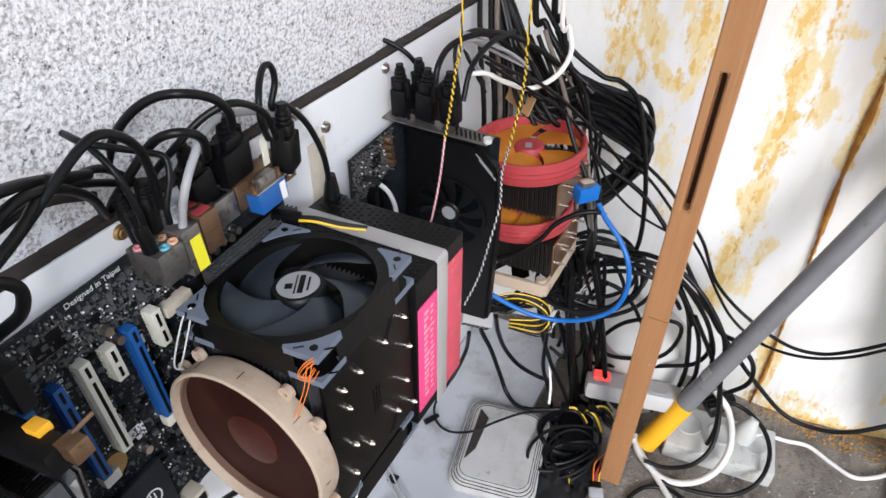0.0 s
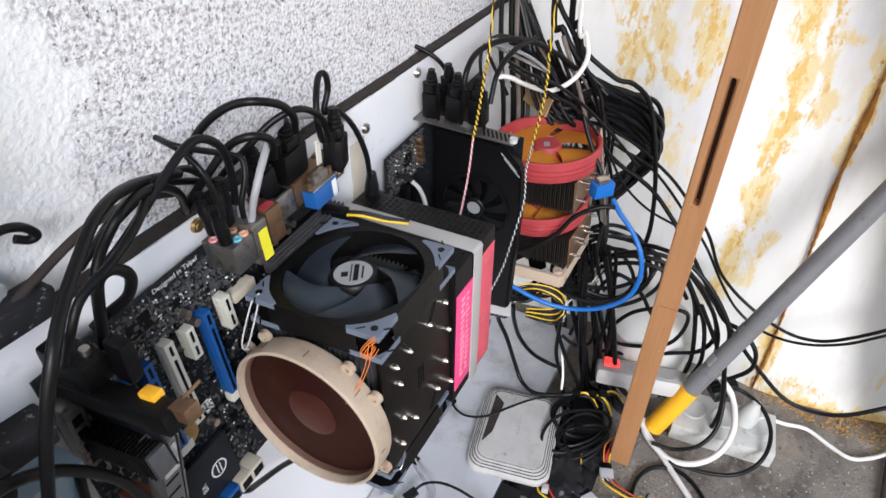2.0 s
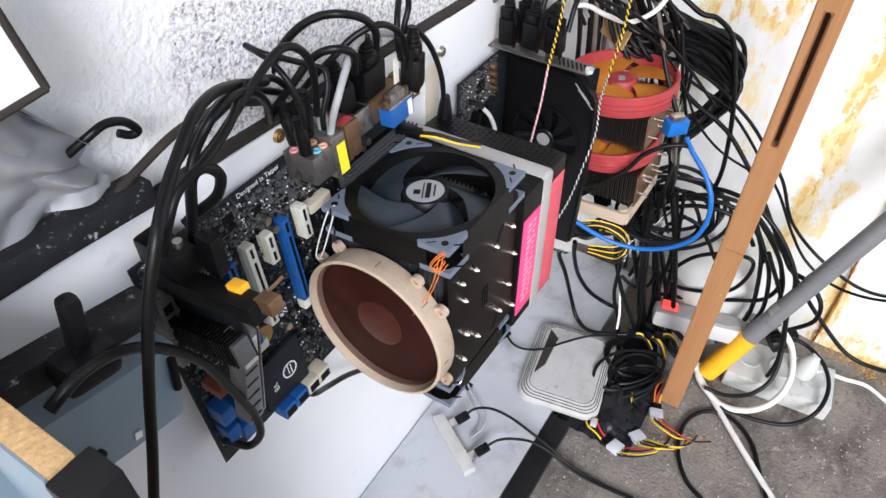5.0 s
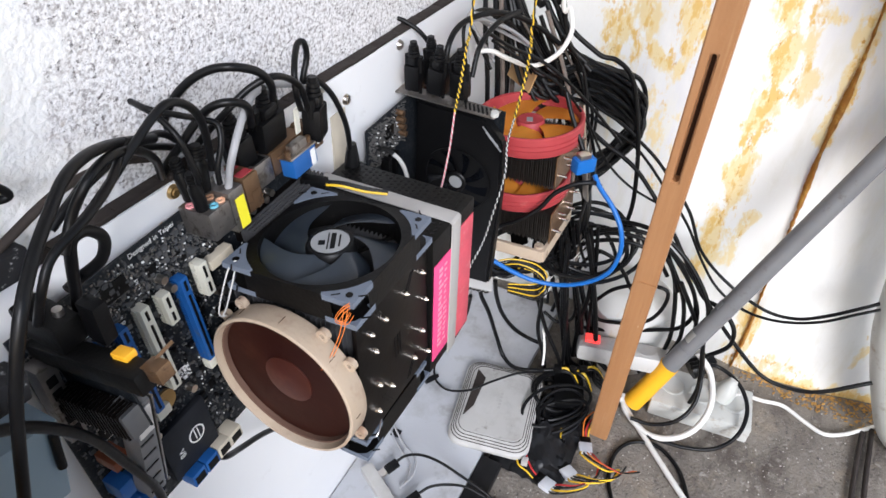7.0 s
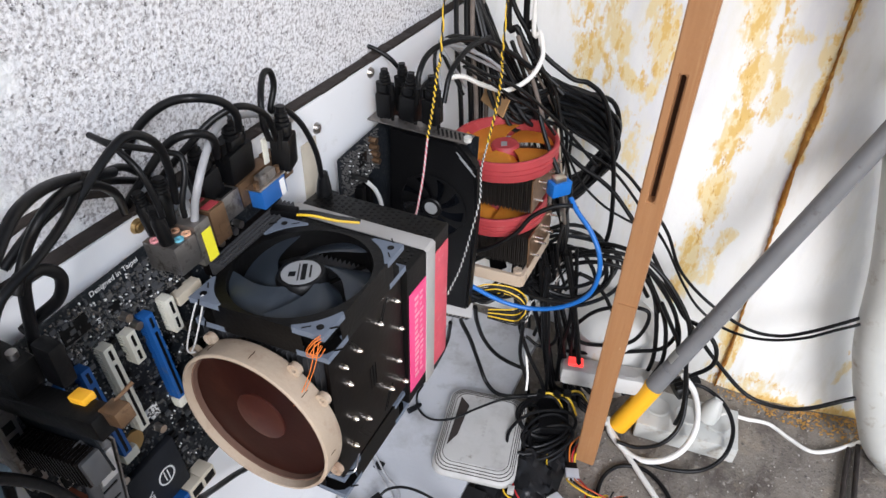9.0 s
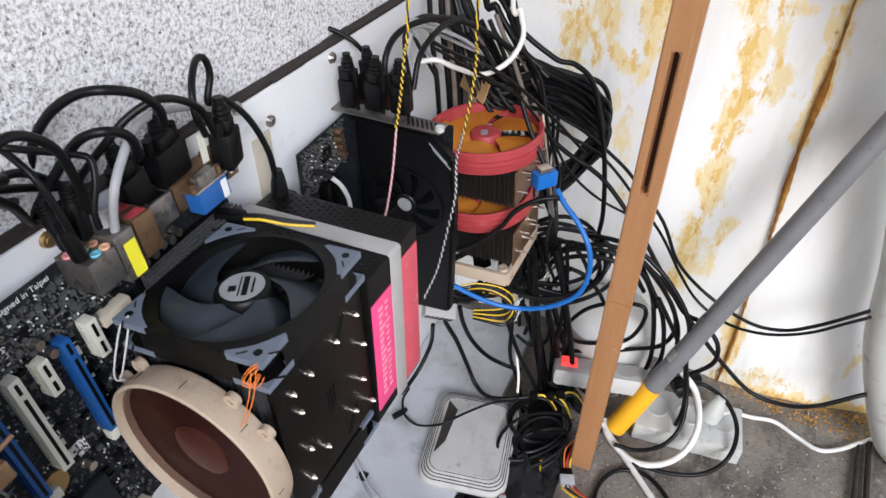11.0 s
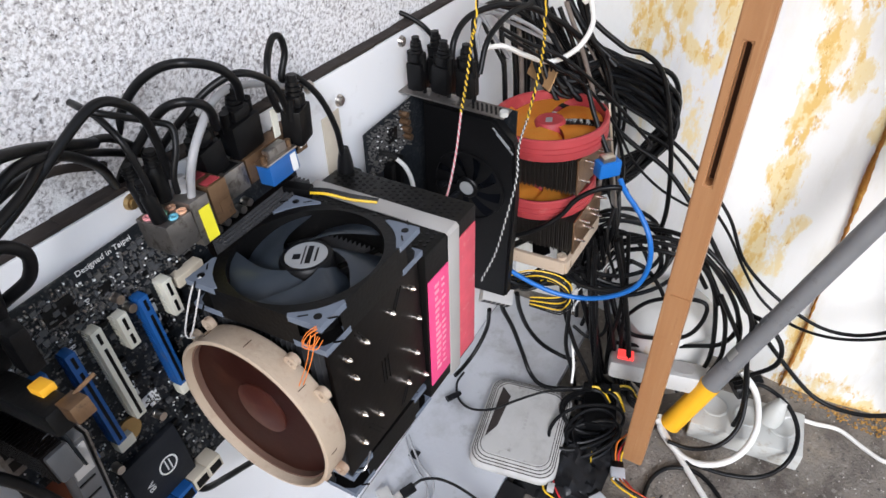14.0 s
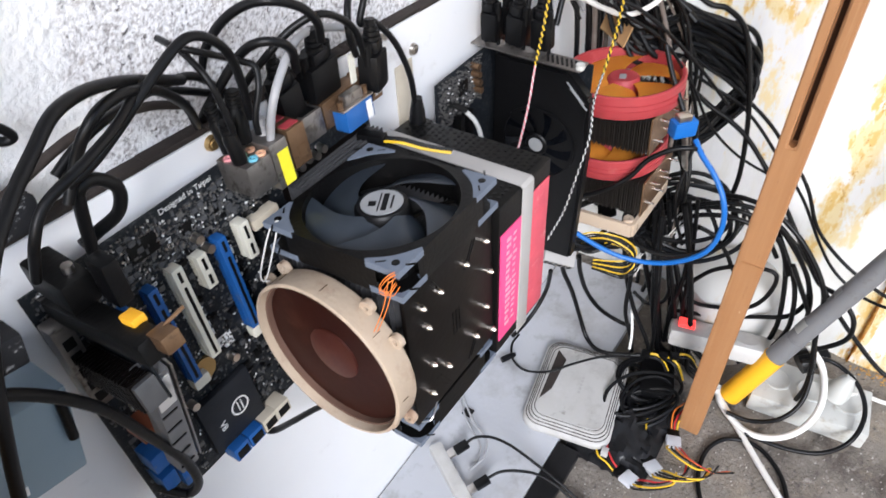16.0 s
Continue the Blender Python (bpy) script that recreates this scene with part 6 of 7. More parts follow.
# loops of black cable thrown over the tub
for r, points in (
        (0.0032, ((0.56, -0.24, 0.134), (0.56, -0.271, 0.185), (0.56, -0.312, 0.213), (0.56, -0.35, 0.218), (0.56, -0.35, 0.175), (0.56, -0.328, 0.137), (0.56, -0.269, 0.11), (0.56, -0.242, 0.12))),
        (0.0034, ((0.565, -0.239, 0.074), (0.569, -0.287, 0.087), (0.574, -0.35, 0.117), (0.578, -0.385, 0.136), (0.583, -0.399, 0.169), (0.587, -0.391, 0.202), (0.591, -0.372, 0.229), (0.596, -0.342, 0.259), (0.6, -0.32, 0.272))),
        (0.0036, ((0.6, -0.326, 0.267), (0.591, -0.356, 0.214), (0.582, -0.374, 0.137), (0.572, -0.376, 0.092), (0.563, -0.364, 0.063), (0.554, -0.339, 0.038), (0.545, -0.3, 0.016))),
        (0.0034, ((0.59, -0.336, 0.258), (0.58, -0.375, 0.198), (0.57, -0.39, 0.143), (0.56, -0.389, 0.113), (0.55, -0.375, 0.073), (0.54, -0.347, 0.044))),
        (0.0036, ((0.61, -0.326, 0.263), (0.606, -0.377, 0.224), (0.602, -0.405, 0.193), (0.599, -0.429, 0.187), (0.595, -0.455, 0.169), (0.591, -0.466, 0.148), (0.587, -0.464, 0.122), (0.584, -0.44, 0.091), (0.58, -0.407, 0.059))),
        (0.0034, ((0.545, -0.158, 0.132), (0.55, -0.153, 0.187), (0.555, -0.17, 0.235), (0.56, -0.202, 0.266), (0.565, -0.242, 0.288), (0.57, -0.284, 0.293), (0.575, -0.314, 0.281), (0.58, -0.342, 0.252), (0.585, -0.364, 0.202))),
        (0.0034, ((0.55, -0.171, 0.115), (0.556, -0.165, 0.176), (0.561, -0.18, 0.221), (0.567, -0.21, 0.252), (0.573, -0.247, 0.27), (0.579, -0.286, 0.272), (0.584, -0.318, 0.258), (0.59, -0.342, 0.222))),
        (0.0032, ((0.54, -0.15, 0.164), (0.545, -0.16, 0.226), (0.55, -0.189, 0.265), (0.555, -0.225, 0.291), (0.56, -0.265, 0.308), (0.565, -0.306, 0.307), (0.57, -0.343, 0.282), (0.575, -0.375, 0.239), (0.58, -0.401, 0.184), (0.585, -0.41, 0.129))),
        (0.0032, ((0.545, -0.183, 0.106), (0.549, -0.194, 0.177), (0.552, -0.195, 0.221), (0.556, -0.216, 0.252), (0.559, -0.255, 0.249), (0.563, -0.28, 0.222), (0.566, -0.294, 0.197), (0.57, -0.314, 0.168))),
        (0.0034, ((0.545, -0.217, 0.302), (0.542, -0.231, 0.245), (0.54, -0.238, 0.174), (0.538, -0.233, 0.106), (0.535, -0.236, 0.028))),
        (0.0036, ((0.59, -0.246, 0.295), (0.584, -0.278, 0.305), (0.578, -0.311, 0.306), (0.572, -0.339, 0.297), (0.566, -0.376, 0.268), (0.56, -0.413, 0.215), (0.554, -0.426, 0.145), (0.548, -0.44, 0.082), (0.542, -0.443, 0.036), (0.536, -0.429, -0.025), (0.53, -0.391, -0.071))),
        (0.003, ((0.54, -0.171, 0.102), (0.543, -0.196, 0.087), (0.545, -0.219, 0.105), (0.548, -0.22, 0.148), (0.55, -0.21, 0.189), (0.552, -0.218, 0.231), (0.555, -0.239, 0.258))),
        (0.0034, ((0.5, -0.15, 0.245), (0.5, -0.166, 0.168), (0.5, -0.19, 0.103), (0.5, -0.22, 0.046), (0.5, -0.236, -0.021))),
        (0.0032, ((0.495, -0.163, 0.264), (0.494, -0.174, 0.181), (0.493, -0.177, 0.106), (0.493, -0.195, 0.047), (0.492, -0.209, -0.021))),
):
    solid("looped_cable", tube(bmesh.new(), spline(points), r, 10), RUBBER, "black cable looped loosely over the white tub", "cable", group="loops over the tub")

coil("cable_coil", "flat bundle of black cable beside the second rig", (0.565, -0.215, 0.260), (-0.45, -0.30, 0.84), 0.050, 0.085, 6, 0.0033, RUBBER, 33, squash=0.7)
coil("cable_coil", "coil of dark cable in a grey bag beside the router", (0.420, -0.250, 0.012), (-0.15, -0.20, 0.95), 0.030, 0.060, 6, 0.0028, RUBBER, 63, squash=0.62)
coil("cable_coil", "small coil of dark cable on the floor", (0.455, -0.235, 0.01), (-0.1, -0.1, 1), 0.020, 0.045, 4, 0.0030, RUBBER, 41)
# dark strands falling behind the router
for k in range(15):
    rk = random.Random(100 + k)
    x, y = rk.uniform(0.500, 0.560), rk.uniform(-0.222, -0.160)
    sway, turn = rk.uniform(0.006, 0.018), rk.uniform(0, 6.28)
    line = []
    for i in range(7):
        d = i / 6
        line.append((x + sway * math.sin(2.6 * d + turn) + 0.018 * d, y - 0.055 * d + sway * math.cos(2.2 * d + turn), 0.305 - 0.295 * d))
    ex, ey = line[-1][0] + rk.uniform(-0.05, 0.03), line[-1][1] - rk.uniform(0.01, 0.06)
    line.append((ex, ey, -0.008 if ey < -0.20 else 0.006))
    solid("power_cable", tube(bmesh.new(), spline(line), rk.uniform(0.0028, 0.0042), 8), RUBBER, "black cable running down behind the router", "cable", group="cables of the rig")
for k in range(12):
    a, b = rng.uniform(-0.02, 0.02), rng.uniform(-0.015, 0.015)
    bm = tube(bmesh.new(), spline([(0.54 + b, -0.206 + a * 0.7, 0.26 + b), (0.53, -0.187 + a * 0.9, 0.23 + b), (0.52 + b, -0.175 + a * 0.6, 0.198), (0.51, -0.17 + b * 0.5, 0.165 + a)]), 0.0010, 6)
    solid("ribbon_wire", bm, WHITE_WIRE, "thin white wires in a loose bunch", "wire", group="thin white wires")


def twisted(name, label, points, r, mats):
    """Two or more wires twisted round each other."""
    ob = thing(name, label, "wire", group="hanging twisted wires")
    line = spline(points, 60)
    for s, mt in enumerate(mats):
        pts = []
        for i, p in enumerate(line):
            a = i * 0.62 + math.pi * 2 * s / len(mats)
            pts.append(p + Vector((math.cos(a) * 0.4, math.sin(a), 0)) * r)
        part("strand", tube(bmesh.new(), pts, r, 6), mt, ob)
    return ob


# loose strands between the red fans and the hung bundle
for k in range(12):
    rk = random.Random(300 + k)
    j = lambda s: rk.uniform(-s, s)
    x, y = 0.568 + j(0.022), -0.120 + j(0.03)
    line = [(x - 0.01, y + 0.02, 0.600 + j(0.02)), (x + j(0.01), y - 0.01, 0.540), (x + 0.012 + j(0.012), y - 0.035 + j(0.01), 0.470), (x + 0.010 + j(0.015), y - 0.050 + j(0.012), 0.390), (x - 0.01 + j(0.02), y - 0.065 + j(0.02), 0.310), (x - 0.03 + j(0.02), y - 0.070 + j(0.02), 0.230)]
    solid("thin_cable", tube(bmesh.new(), spline(line), rk.uniform(0.0016, 0.0030), 8), RUBBER if k % 4 else BROWN_CABLE, "thin cable hanging beside the red fan", "cable", group="cables of the rig")
# bundle in the corner behind the second rig
for k in range(7):
    x, y = 0.560 + 0.012 * k + rn.uniform(-0.004, 0.004), -0.008 - 0.006 * (k % 3)
    bm = tube(bmesh.new(), spline([(x, y, 1.05), (x + 0.004, y - 0.004, 0.80), (x - 0.006, y - 0.006, 0.66), (x - 0.020, y - 0.016, 0.58), (x - 0.03, y - 0.03, 0.50), (x - 0.03, y - 0.035, 0.38)]), 0.0034, 8)
    solid("corner_cable", bm, (RUBBER, RUBBER, BROWN_CABLE)[k % 3], "cable running down in the corner of the walls", "cable", group="corner cables")
for k in range(5):
    pts = [(0.40 + 0.02 * k + rn.uniform(-0.01, 0.01), -0.05 + rn.uniform(-0.02, 0.02), 0.560), (0.45 + rn.uniform(-0.02, 0.02), -0.04, 0.610 + rn.uniform(-0.02, 0.02)), (0.51, -0.05 + rn.uniform(-0.02, 0.02), 0.600 + rn.uniform(-0.02, 0.02)), (0.555, -0.09, 0.555)]
    solid("thin_cable", tube(bmesh.new(), spline(pts), 0.0022, 8), RUBBER if k % 2 else GREY_CABLE, "thin cable arching behind the red fan", "cable", group="cables of the rig")

# ---------------------------------------------------------------- single cables
cable("video_cable", 0.0042, RUBBER, [(0.086, -0.035, 0.688), (0.080, -0.040, 0.705), (0.068, -0.040, 0.720), (0.050, -0.035, 0.730), (0.040, -0.020, 0.728), (0.030, -0.005, 0.717), (0.023, 0.010, 0.697), (0.016, 0.018, 0.672), (0.005, 0.020, 0.648)])
cable("video_cable", 0.0036, RUBBER, [(0.135, -0.030, 0.651), (0.122, -0.035, 0.680), (0.101, -0.040, 0.700), (0.081, -0.040, 0.710), (0.065, -0.030, 0.704), (0.049, -0.020, 0.690), (0.041, 0.000, 0.667), (0.033, 0.015, 0.645)])
cable("video_cable", 0.0036, RUBBER, [(0.125, -0.030, 0.658), (0.115, -0.035, 0.681), (0.123, -0.030, 0.699), (0.142, -0.020, 0.707), (0.151, -0.020, 0.705), (0.153, -0.020, 0.691), (0.145, -0.020, 0.673), (0.160, -0.020, 0.669), (0.179, -0.025, 0.644), (0.190, -0.030, 0.610), (0.195, -0.030, 0.577)])
cable("video_cable", 0.0042, RUBBER, [(0.063, -0.030, 0.675), (0.052, -0.040, 0.698), (0.039, -0.040, 0.709), (0.030, -0.030, 0.708), (0.024, -0.020, 0.699), (0.013, -0.010, 0.682), (0.005, 0.005, 0.660), (0.004, 0.015, 0.643)])
cable("usb_cable", 0.003, RUBBER, [(-0.014, 0.000, 0.724), (-0.017, -0.020, 0.725), (-0.005, -0.030, 0.718), (0.017, -0.030, 0.703), (0.024, -0.035, 0.697), (0.019, -0.040, 0.686), (0.011, -0.040, 0.669), (0.010, -0.040, 0.656)])
cable("audio_cable", 0.003, RUBBER, [(-0.009, -0.040, 0.668), (-0.010, -0.040, 0.680), (-0.012, -0.035, 0.704), (-0.012, -0.020, 0.717), (-0.012, -0.010, 0.720), (-0.013, 0.000, 0.723)])
cable("power_cable", 0.0038, RUBBER, [(0.015, -0.030, 0.663), (0.007, -0.040, 0.695), (0.000, -0.045, 0.718), (-0.012, -0.050, 0.734), (-0.024, -0.050, 0.742), (-0.037, -0.050, 0.741), (-0.059, -0.050, 0.730), (-0.082, -0.050, 0.717), (-0.103, -0.050, 0.707), (-0.120, -0.050, 0.703)])
cable("power_cable", 0.004, RUBBER, [(-0.006, 0.000, 0.658), (-0.023, -0.020, 0.689), (-0.049, -0.040, 0.718), (-0.072, -0.050, 0.732), (-0.090, -0.055, 0.734), (-0.102, -0.055, 0.727), (-0.111, -0.050, 0.712), (-0.123, -0.050, 0.694)])
cable("power_cable", 0.0036, RUBBER, [(0.036, 0.010, 0.652), (0.017, 0.000, 0.676), (-0.006, -0.010, 0.698), (-0.032, -0.020, 0.708), (-0.061, -0.030, 0.714), (-0.086, -0.040, 0.718), (-0.103, -0.040, 0.713), (-0.119, -0.040, 0.705)])
cable("video_cable", 0.0036, RUBBER, [(0.026, 0.010, 0.662), (-0.002, 0.000, 0.682), (-0.033, -0.010, 0.701), (-0.057, -0.020, 0.711), (-0.078, -0.030, 0.715), (-0.097, -0.035, 0.711), (-0.115, -0.035, 0.701)])
cable("network_cable", 0.004, GREY_CABLE, [(0.025, -0.030, 0.630), (0.026, -0.035, 0.654), (0.030, -0.040, 0.674), (0.046, -0.035, 0.685), (0.070, -0.025, 0.691), (0.098, -0.015, 0.686), (0.140, -0.005, 0.668), (0.183, 0.000, 0.643)])
cable("power_cable", 0.0044, RUBBER, [(-0.020, -0.020, 0.705), (-0.078, -0.050, 0.740), (-0.115, -0.070, 0.752), (-0.139, -0.080, 0.744), (-0.161, -0.090, 0.734), (-0.181, -0.100, 0.720), (-0.198, -0.100, 0.685), (-0.215, -0.100, 0.636), (-0.228, -0.100, 0.594), (-0.243, -0.100, 0.549)])
cable("power_cable", 0.0036, RUBBER, [(-0.056, -0.040, 0.729), (-0.088, -0.060, 0.725), (-0.116, -0.070, 0.722), (-0.140, -0.070, 0.714), (-0.152, -0.070, 0.700), (-0.157, -0.060, 0.674)])
cable("power_cable", 0.005, RUBBER, [(-0.117, -0.030, 0.636), (-0.115, -0.040, 0.679), (-0.113, -0.045, 0.695), (-0.103, -0.045, 0.695), (-0.094, -0.045, 0.683), (-0.097, -0.040, 0.666), (-0.108, -0.030, 0.655), (-0.119, -0.030, 0.653)])
cable("power_cable", 0.0045, RUBBER, [(-0.259, -0.100, 0.677), (-0.238, -0.100, 0.683), (-0.213, -0.090, 0.665), (-0.191, -0.085, 0.639), (-0.169, -0.080, 0.597), (-0.154, -0.075, 0.546), (-0.140, -0.070, 0.491), (-0.137, -0.065, 0.453), (-0.142, -0.050, 0.428), (-0.154, -0.040, 0.445)])
cable("wall_cable", 0.004, RUBBER, [(-0.149, 0.020, 0.798), (-0.147, 0.020, 0.782), (-0.143, 0.020, 0.762), (-0.138, 0.020, 0.747)])
cable("wall_cable", 0.0040, DARK_EDGE, [(-0.168, -0.014, 0.680), (-0.150, -0.012, 0.686), (-0.126, -0.010, 0.693), (-0.084, -0.006, 0.699), (-0.040, 0.000, 0.690), (-0.005, 0.006, 0.672)])
cable("wall_cable", 0.0036, RUBBER, [(-0.165, 0.004, 0.715), (-0.147, -0.010, 0.730), (-0.135, -0.012, 0.733), (-0.124, -0.012, 0.728), (-0.118, -0.012, 0.719), (-0.122, -0.010, 0.717), (-0.128, -0.008, 0.721)])
cable("sata_cable", 0.004, RUBBER, [(-0.060, -0.035, 0.397), (-0.053, -0.040, 0.386), (-0.027, -0.030, 0.357), (0.013, -0.020, 0.322), (0.058, -0.010, 0.277)])
cable("usb_cable", 0.0028, RUBBER, [(0.212, -0.064, 0.018), (0.225, -0.074, 0.026), (0.233, -0.096, 0.034), (0.237, -0.126, 0.032), (0.236, -0.168, 0.022), (0.235, -0.204, 0.010), (0.235, -0.235, -0.006), (0.238, -0.290, -0.014), (0.250, -0.400, -0.014), (0.285, -0.560, -0.014)])
cable("usb_cable", 0.0028, RUBBER, [(0.183, -0.119, 0.018), (0.197, -0.131, 0.026), (0.209, -0.151, 0.030), (0.223, -0.174, 0.022), (0.229, -0.203, 0.010), (0.230, -0.232, -0.006), (0.234, -0.290, -0.014), (0.252, -0.390, -0.014), (0.310, -0.550, -0.014)])
cable("thin_cable", 0.002, GREY_CABLE, [(0.285, -0.007, 0.006), (0.262, -0.030, 0.006), (0.244, -0.055, 0.006), (0.227, -0.081, 0.006), (0.205, -0.089, 0.006), (0.186, -0.090, 0.008)])
cable("thin_cable", 0.002, GREY_CABLE, [(0.290, -0.010, 0.008), (0.268, -0.034, 0.010), (0.252, -0.056, 0.010), (0.238, -0.084, 0.010), (0.212, -0.095, 0.009), (0.184, -0.088, 0.009)])
cable("audio_cable", 0.0026, RUBBER, [(0.438, -0.027, 0.010), (0.413, -0.028, 0.010), (0.390, -0.043, 0.006), (0.380, -0.071, 0.008), (0.382, -0.110, 0.030), (0.410, -0.135, 0.035), (0.447, -0.167, 0.035), (0.452, -0.209, 0.060)])
cable("power_cable", 0.0046, RUBBER, [(0.42, -0.101, 0.232), (0.43, -0.094, 0.203), (0.455, -0.102, 0.142), (0.48, -0.112, 0.064), (0.475, -0.13, 0.03), (0.46, -0.158, 0.031), (0.47, -0.192, 0.033), (0.49, -0.227, 0.035)])
cable("power_cable", 0.0046, RUBBER, [(0.43, -0.115, 0.241), (0.455, -0.111, 0.186), (0.49, -0.113, 0.115), (0.515, -0.13, 0.062), (0.53, -0.158, 0.035), (0.53, -0.188, 0.035)])
cable("power_cable", 0.0040, RUBBER, [(0.38, -0.097, 0.245), (0.4, -0.085, 0.185), (0.385, -0.078, 0.153), (0.36, -0.072, 0.138), (0.33, -0.071, 0.144)])
cable("audio_cable", 0.0028, WHITE_CABLE, [(0.506, -0.183, 0.100), (0.489, -0.195, 0.070), (0.472, -0.201, 0.050)])
cable("network_cable", 0.0043, BLUE_CABLE, [(0.460, -0.222, 0.452), (0.450, -0.235, 0.442), (0.440, -0.258, 0.425), (0.430, -0.276, 0.401), (0.430, -0.281, 0.364), (0.430, -0.272, 0.327), (0.430, -0.244, 0.296), (0.430, -0.208, 0.276), (0.420, -0.173, 0.278), (0.410, -0.143, 0.291), (0.400, -0.114, 0.309)])
cable("power_cable", 0.0035, RUBBER, [(0.570, -0.080, 0.520), (0.585, -0.140, 0.500), (0.600, -0.184, 0.468), (0.610, -0.211, 0.451), (0.620, -0.241, 0.426), (0.630, -0.276, 0.394), (0.640, -0.311, 0.351), (0.640, -0.344, 0.312), (0.640, -0.378, 0.250), (0.640, -0.432, 0.205), (0.630, -0.495, 0.185), (0.630, -0.541, 0.188), (0.630, -0.577, 0.212), (0.632, -0.619, 0.251), (0.665, -0.700, 0.300), (0.690, -0.780, 0.300)])
cable("power_cable", 0.003, RUBBER, [(0.570, -0.080, 0.490), (0.585, -0.150, 0.470), (0.600, -0.200, 0.442), (0.610, -0.232, 0.424), (0.620, -0.262, 0.395), (0.630, -0.303, 0.345), (0.640, -0.345, 0.291), (0.640, -0.385, 0.230), (0.640, -0.421, 0.188), (0.630, -0.468, 0.171), (0.620, -0.521, 0.181), (0.620, -0.572, 0.206), (0.625, -0.619, 0.245), (0.660, -0.700, 0.280), (0.685, -0.780, 0.270)])
cable("power_cable", 0.0045, RUBBER, [(0.570, -0.090, 0.500), (0.580, -0.150, 0.462), (0.590, -0.202, 0.422), (0.595, -0.232, 0.405), (0.600, -0.263, 0.379), (0.600, -0.315, 0.319), (0.600, -0.362, 0.253), (0.610, -0.423, 0.167), (0.610, -0.480, 0.108), (0.610, -0.534, 0.065), (0.610, -0.584, 0.061), (0.612, -0.625, 0.079), (0.630, -0.678, 0.112), (0.670, -0.750, 0.130), (0.695, -0.820, 0.120)])
cable("power_cable", 0.0045, RUBBER, [(0.552, -0.365, 0.250), (0.582, -0.409, 0.150), (0.569, -0.435, 0.100), (0.524, -0.447, 0.050), (0.494, -0.431, 0.020), (0.482, -0.396, 0.000), (0.478, -0.361, 0.000)])
cable("power_cable", 0.0045, RUBBER, [(0.558, -0.425, 0.080), (0.591, -0.460, 0.070), (0.580, -0.502, 0.060), (0.551, -0.526, 0.040), (0.510, -0.523, 0.020), (0.487, -0.497, -0.005), (0.470, -0.452, -0.010), (0.463, -0.394, -0.010)])
cable("power_cable", 0.0065, WHITE_CABLE, [(0.576, -0.425, 0.100), (0.570, -0.455, 0.070), (0.525, -0.470, 0.050), (0.493, -0.461, 0.020), (0.471, -0.432, 0.000), (0.468, -0.392, -0.010), (0.493, -0.349, -0.005), (0.519, -0.337, 0.000)])
cable("power_cable", 0.006, WHITE_CABLE, [(0.509, -0.335, 0.000), (0.491, -0.359, -0.010), (0.460, -0.392, -0.012), (0.418, -0.434, -0.012), (0.376, -0.478, -0.012), (0.300, -0.560, -0.012), (0.190, -0.680, -0.012)])
cable("power_cable", 0.0045, RUBBER, [(0.291, -0.427, -0.014), (0.31, -0.391, -0.014), (0.348, -0.365, -0.014), (0.389, -0.356, -0.014), (0.422, -0.361, -0.014), (0.447, -0.381, -0.014), (0.454, -0.418, -0.014), (0.428, -0.455, -0.014), (0.386, -0.478, -0.014), (0.346, -0.499, -0.014)])
cable("power_cable", 0.0044, WHITE_CABLE, [(0.590, -0.504, 0.020), (0.608, -0.526, 0.010), (0.620, -0.553, 0.000), (0.633, -0.588, -0.008), (0.620, -0.624, -0.012), (0.609, -0.657, -0.012), (0.625, -0.688, -0.012), (0.653, -0.719, -0.012), (0.685, -0.760, -0.012), (0.690, -0.820, -0.012)])
cable("hanging_cable", 0.0055, RUBBER, [(0.560, -0.082, 1.111), (0.560, -0.082, 0.661), (0.560, -0.098, 0.616), (0.560, -0.115, 0.591), (0.560, -0.133, 0.569), (0.560, -0.161, 0.550)])
cable("hanging_cable", 0.0055, RUBBER, [(0.570, -0.103, 1.111), (0.570, -0.103, 0.661), (0.570, -0.115, 0.623), (0.570, -0.123, 0.589), (0.570, -0.134, 0.562), (0.570, -0.167, 0.535)])
cable("hanging_cable", 0.004, WHITE_CABLE, [(0.540, -0.123, 1.117), (0.540, -0.123, 0.667), (0.540, -0.135, 0.623), (0.530, -0.143, 0.598), (0.510, -0.135, 0.576), (0.490, -0.112, 0.563), (0.470, -0.087, 0.574), (0.450, -0.070, 0.589), (0.440, -0.054, 0.588)])
cable("power_cable", 0.0045, RUBBER, [(0.360, -0.052, 0.590), (0.370, -0.050, 0.623), (0.400, -0.051, 0.637), (0.440, -0.065, 0.638), (0.480, -0.083, 0.626), (0.520, -0.104, 0.600), (0.540, -0.128, 0.576)])
cable("power_cable", 0.004, RUBBER, [(0.360, -0.085, 0.598), (0.380, -0.084, 0.627), (0.420, -0.088, 0.640), (0.460, -0.097, 0.640)])
cable("thin_cable", 0.003, RUBBER, [(0.420, -0.075, 0.625), (0.460, -0.094, 0.594), (0.480, -0.122, 0.578), (0.500, -0.152, 0.551), (0.540, -0.190, 0.496), (0.580, -0.226, 0.435)])
cable("thin_cable", 0.0025, RUBBER, [(0.430, -0.078, 0.612), (0.470, -0.112, 0.573), (0.500, -0.154, 0.537), (0.530, -0.189, 0.477), (0.560, -0.213, 0.415), (0.600, -0.251, 0.356), (0.620, -0.310, 0.323)])
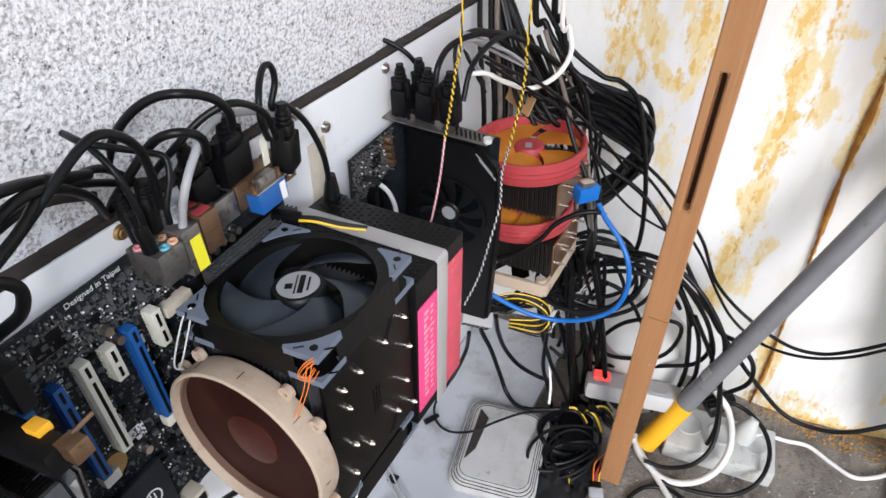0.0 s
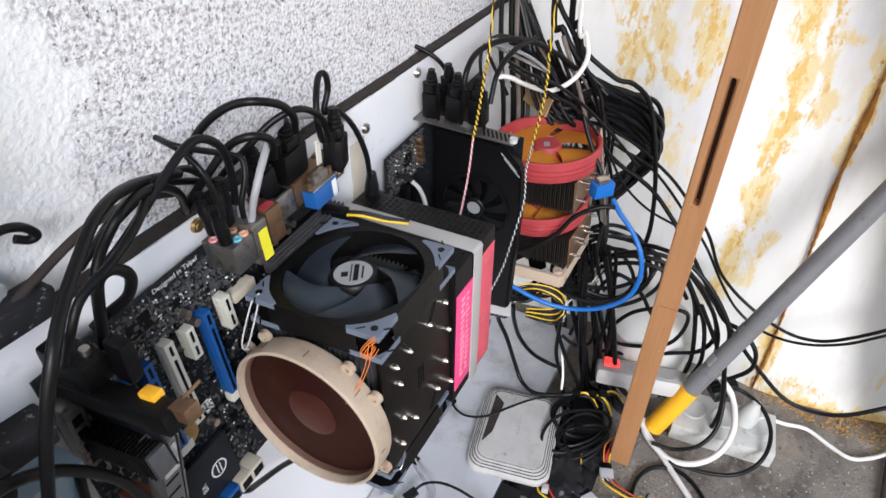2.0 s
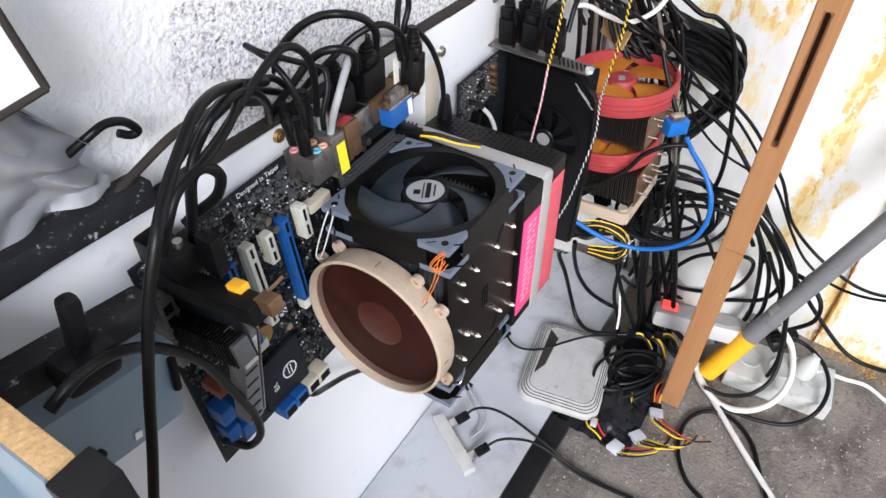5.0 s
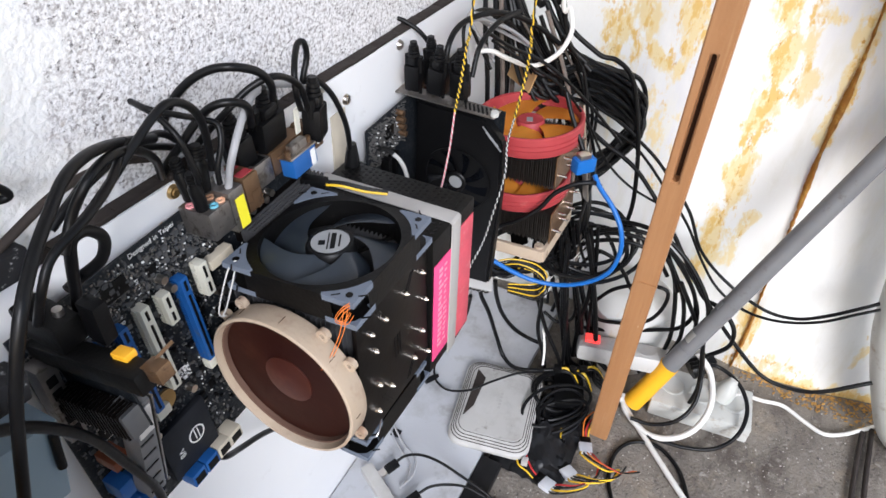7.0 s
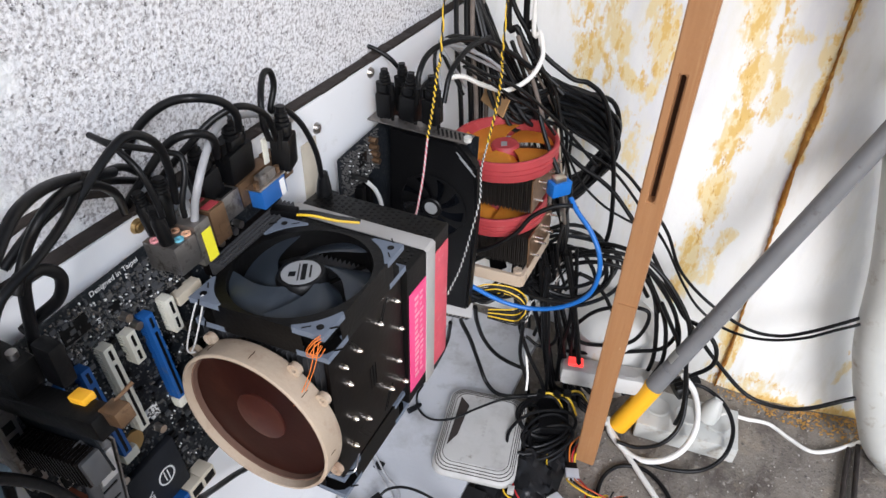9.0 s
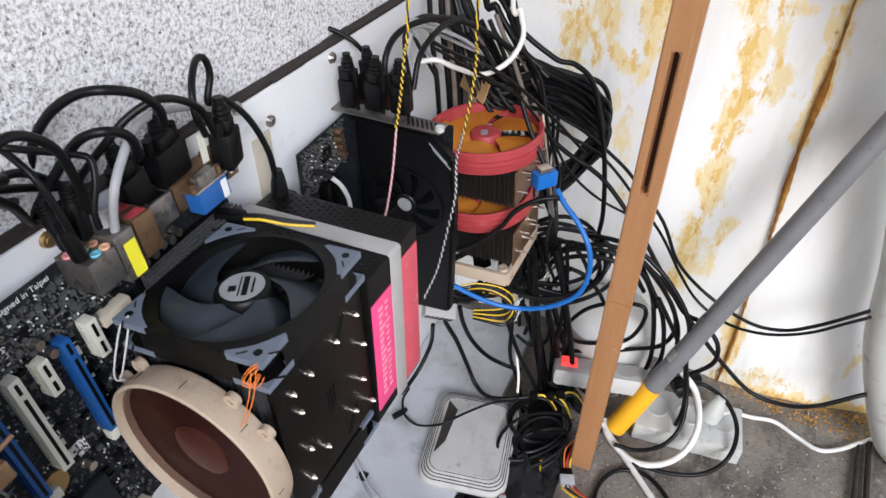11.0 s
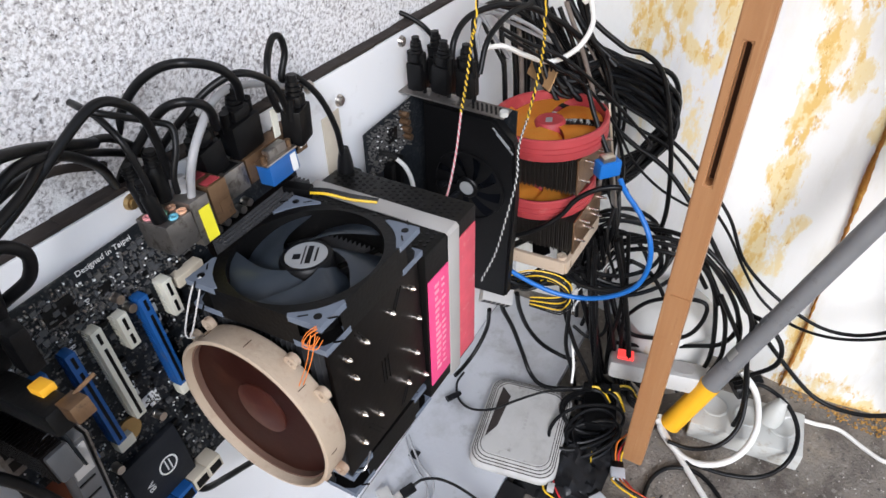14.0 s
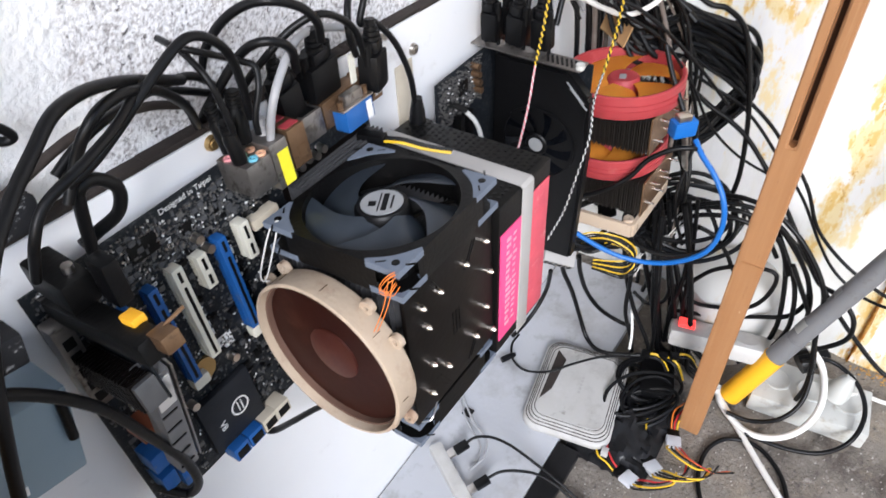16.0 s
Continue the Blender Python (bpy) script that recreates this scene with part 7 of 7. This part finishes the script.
cable("power_cable", 0.0035, RUBBER, [(0.370, -0.030, 0.600), (0.382, -0.020, 0.612), (0.376, -0.010, 0.628), (0.372, 0.005, 0.637), (0.367, 0.015, 0.642)])
cable("power_cable", 0.0045, RUBBER, [(0.566, -0.060, 1.1), (0.566, -0.070, 0.72), (0.568, -0.110, 0.610), (0.580, -0.168, 0.558), (0.590, -0.195, 0.549), (0.600, -0.219, 0.523), (0.600, -0.239, 0.462), (0.600, -0.252, 0.404), (0.600, -0.261, 0.329), (0.600, -0.258, 0.276)])
cable("power_cable", 0.004, RUBBER, [(0.490, -0.160, 0.539), (0.480, -0.176, 0.512), (0.470, -0.199, 0.478), (0.460, -0.211, 0.464)])
cable("power_cable", 0.004, RUBBER, [(0.400, -0.090, 0.350), (0.408, -0.140, 0.380), (0.420, -0.167, 0.404), (0.430, -0.182, 0.428), (0.440, -0.204, 0.444), (0.450, -0.224, 0.447), (0.460, -0.232, 0.439)])
twisted("twisted_wire", "yellow and black twisted wire hanging before the card", [(0.380, -0.081, 0.959), (0.360, -0.081, 0.679), (0.350, -0.081, 0.639), (0.340, -0.081, 0.601), (0.330, -0.080, 0.568)], 0.0009, (YELLOW_WIRE, BLACK_WIRE))
twisted("twisted_wire", "red and white twisted wire hanging before the card", [(0.330, -0.080, 0.568), (0.310, -0.085, 0.533), (0.290, -0.088, 0.503), (0.270, -0.093, 0.495)], 0.0007, (PALE_RED_WIRE, WHITE_WIRE))
twisted("twisted_wire", "yellow and black twisted wire hanging down", [(0.440, -0.128, 0.948), (0.420, -0.128, 0.668), (0.420, -0.129, 0.621), (0.400, -0.133, 0.587), (0.380, -0.133, 0.550)], 0.0009, (YELLOW_WIRE, BLACK_WIRE))
twisted("twisted_wire", "black and white twisted wire hanging down", [(0.380, -0.133, 0.550), (0.340, -0.142, 0.540), (0.320, -0.150, 0.513), (0.310, -0.145, 0.467), (0.300, -0.139, 0.424), (0.280, -0.132, 0.395)], 0.0007, (BLACK_WIRE, WHITE_WIRE))
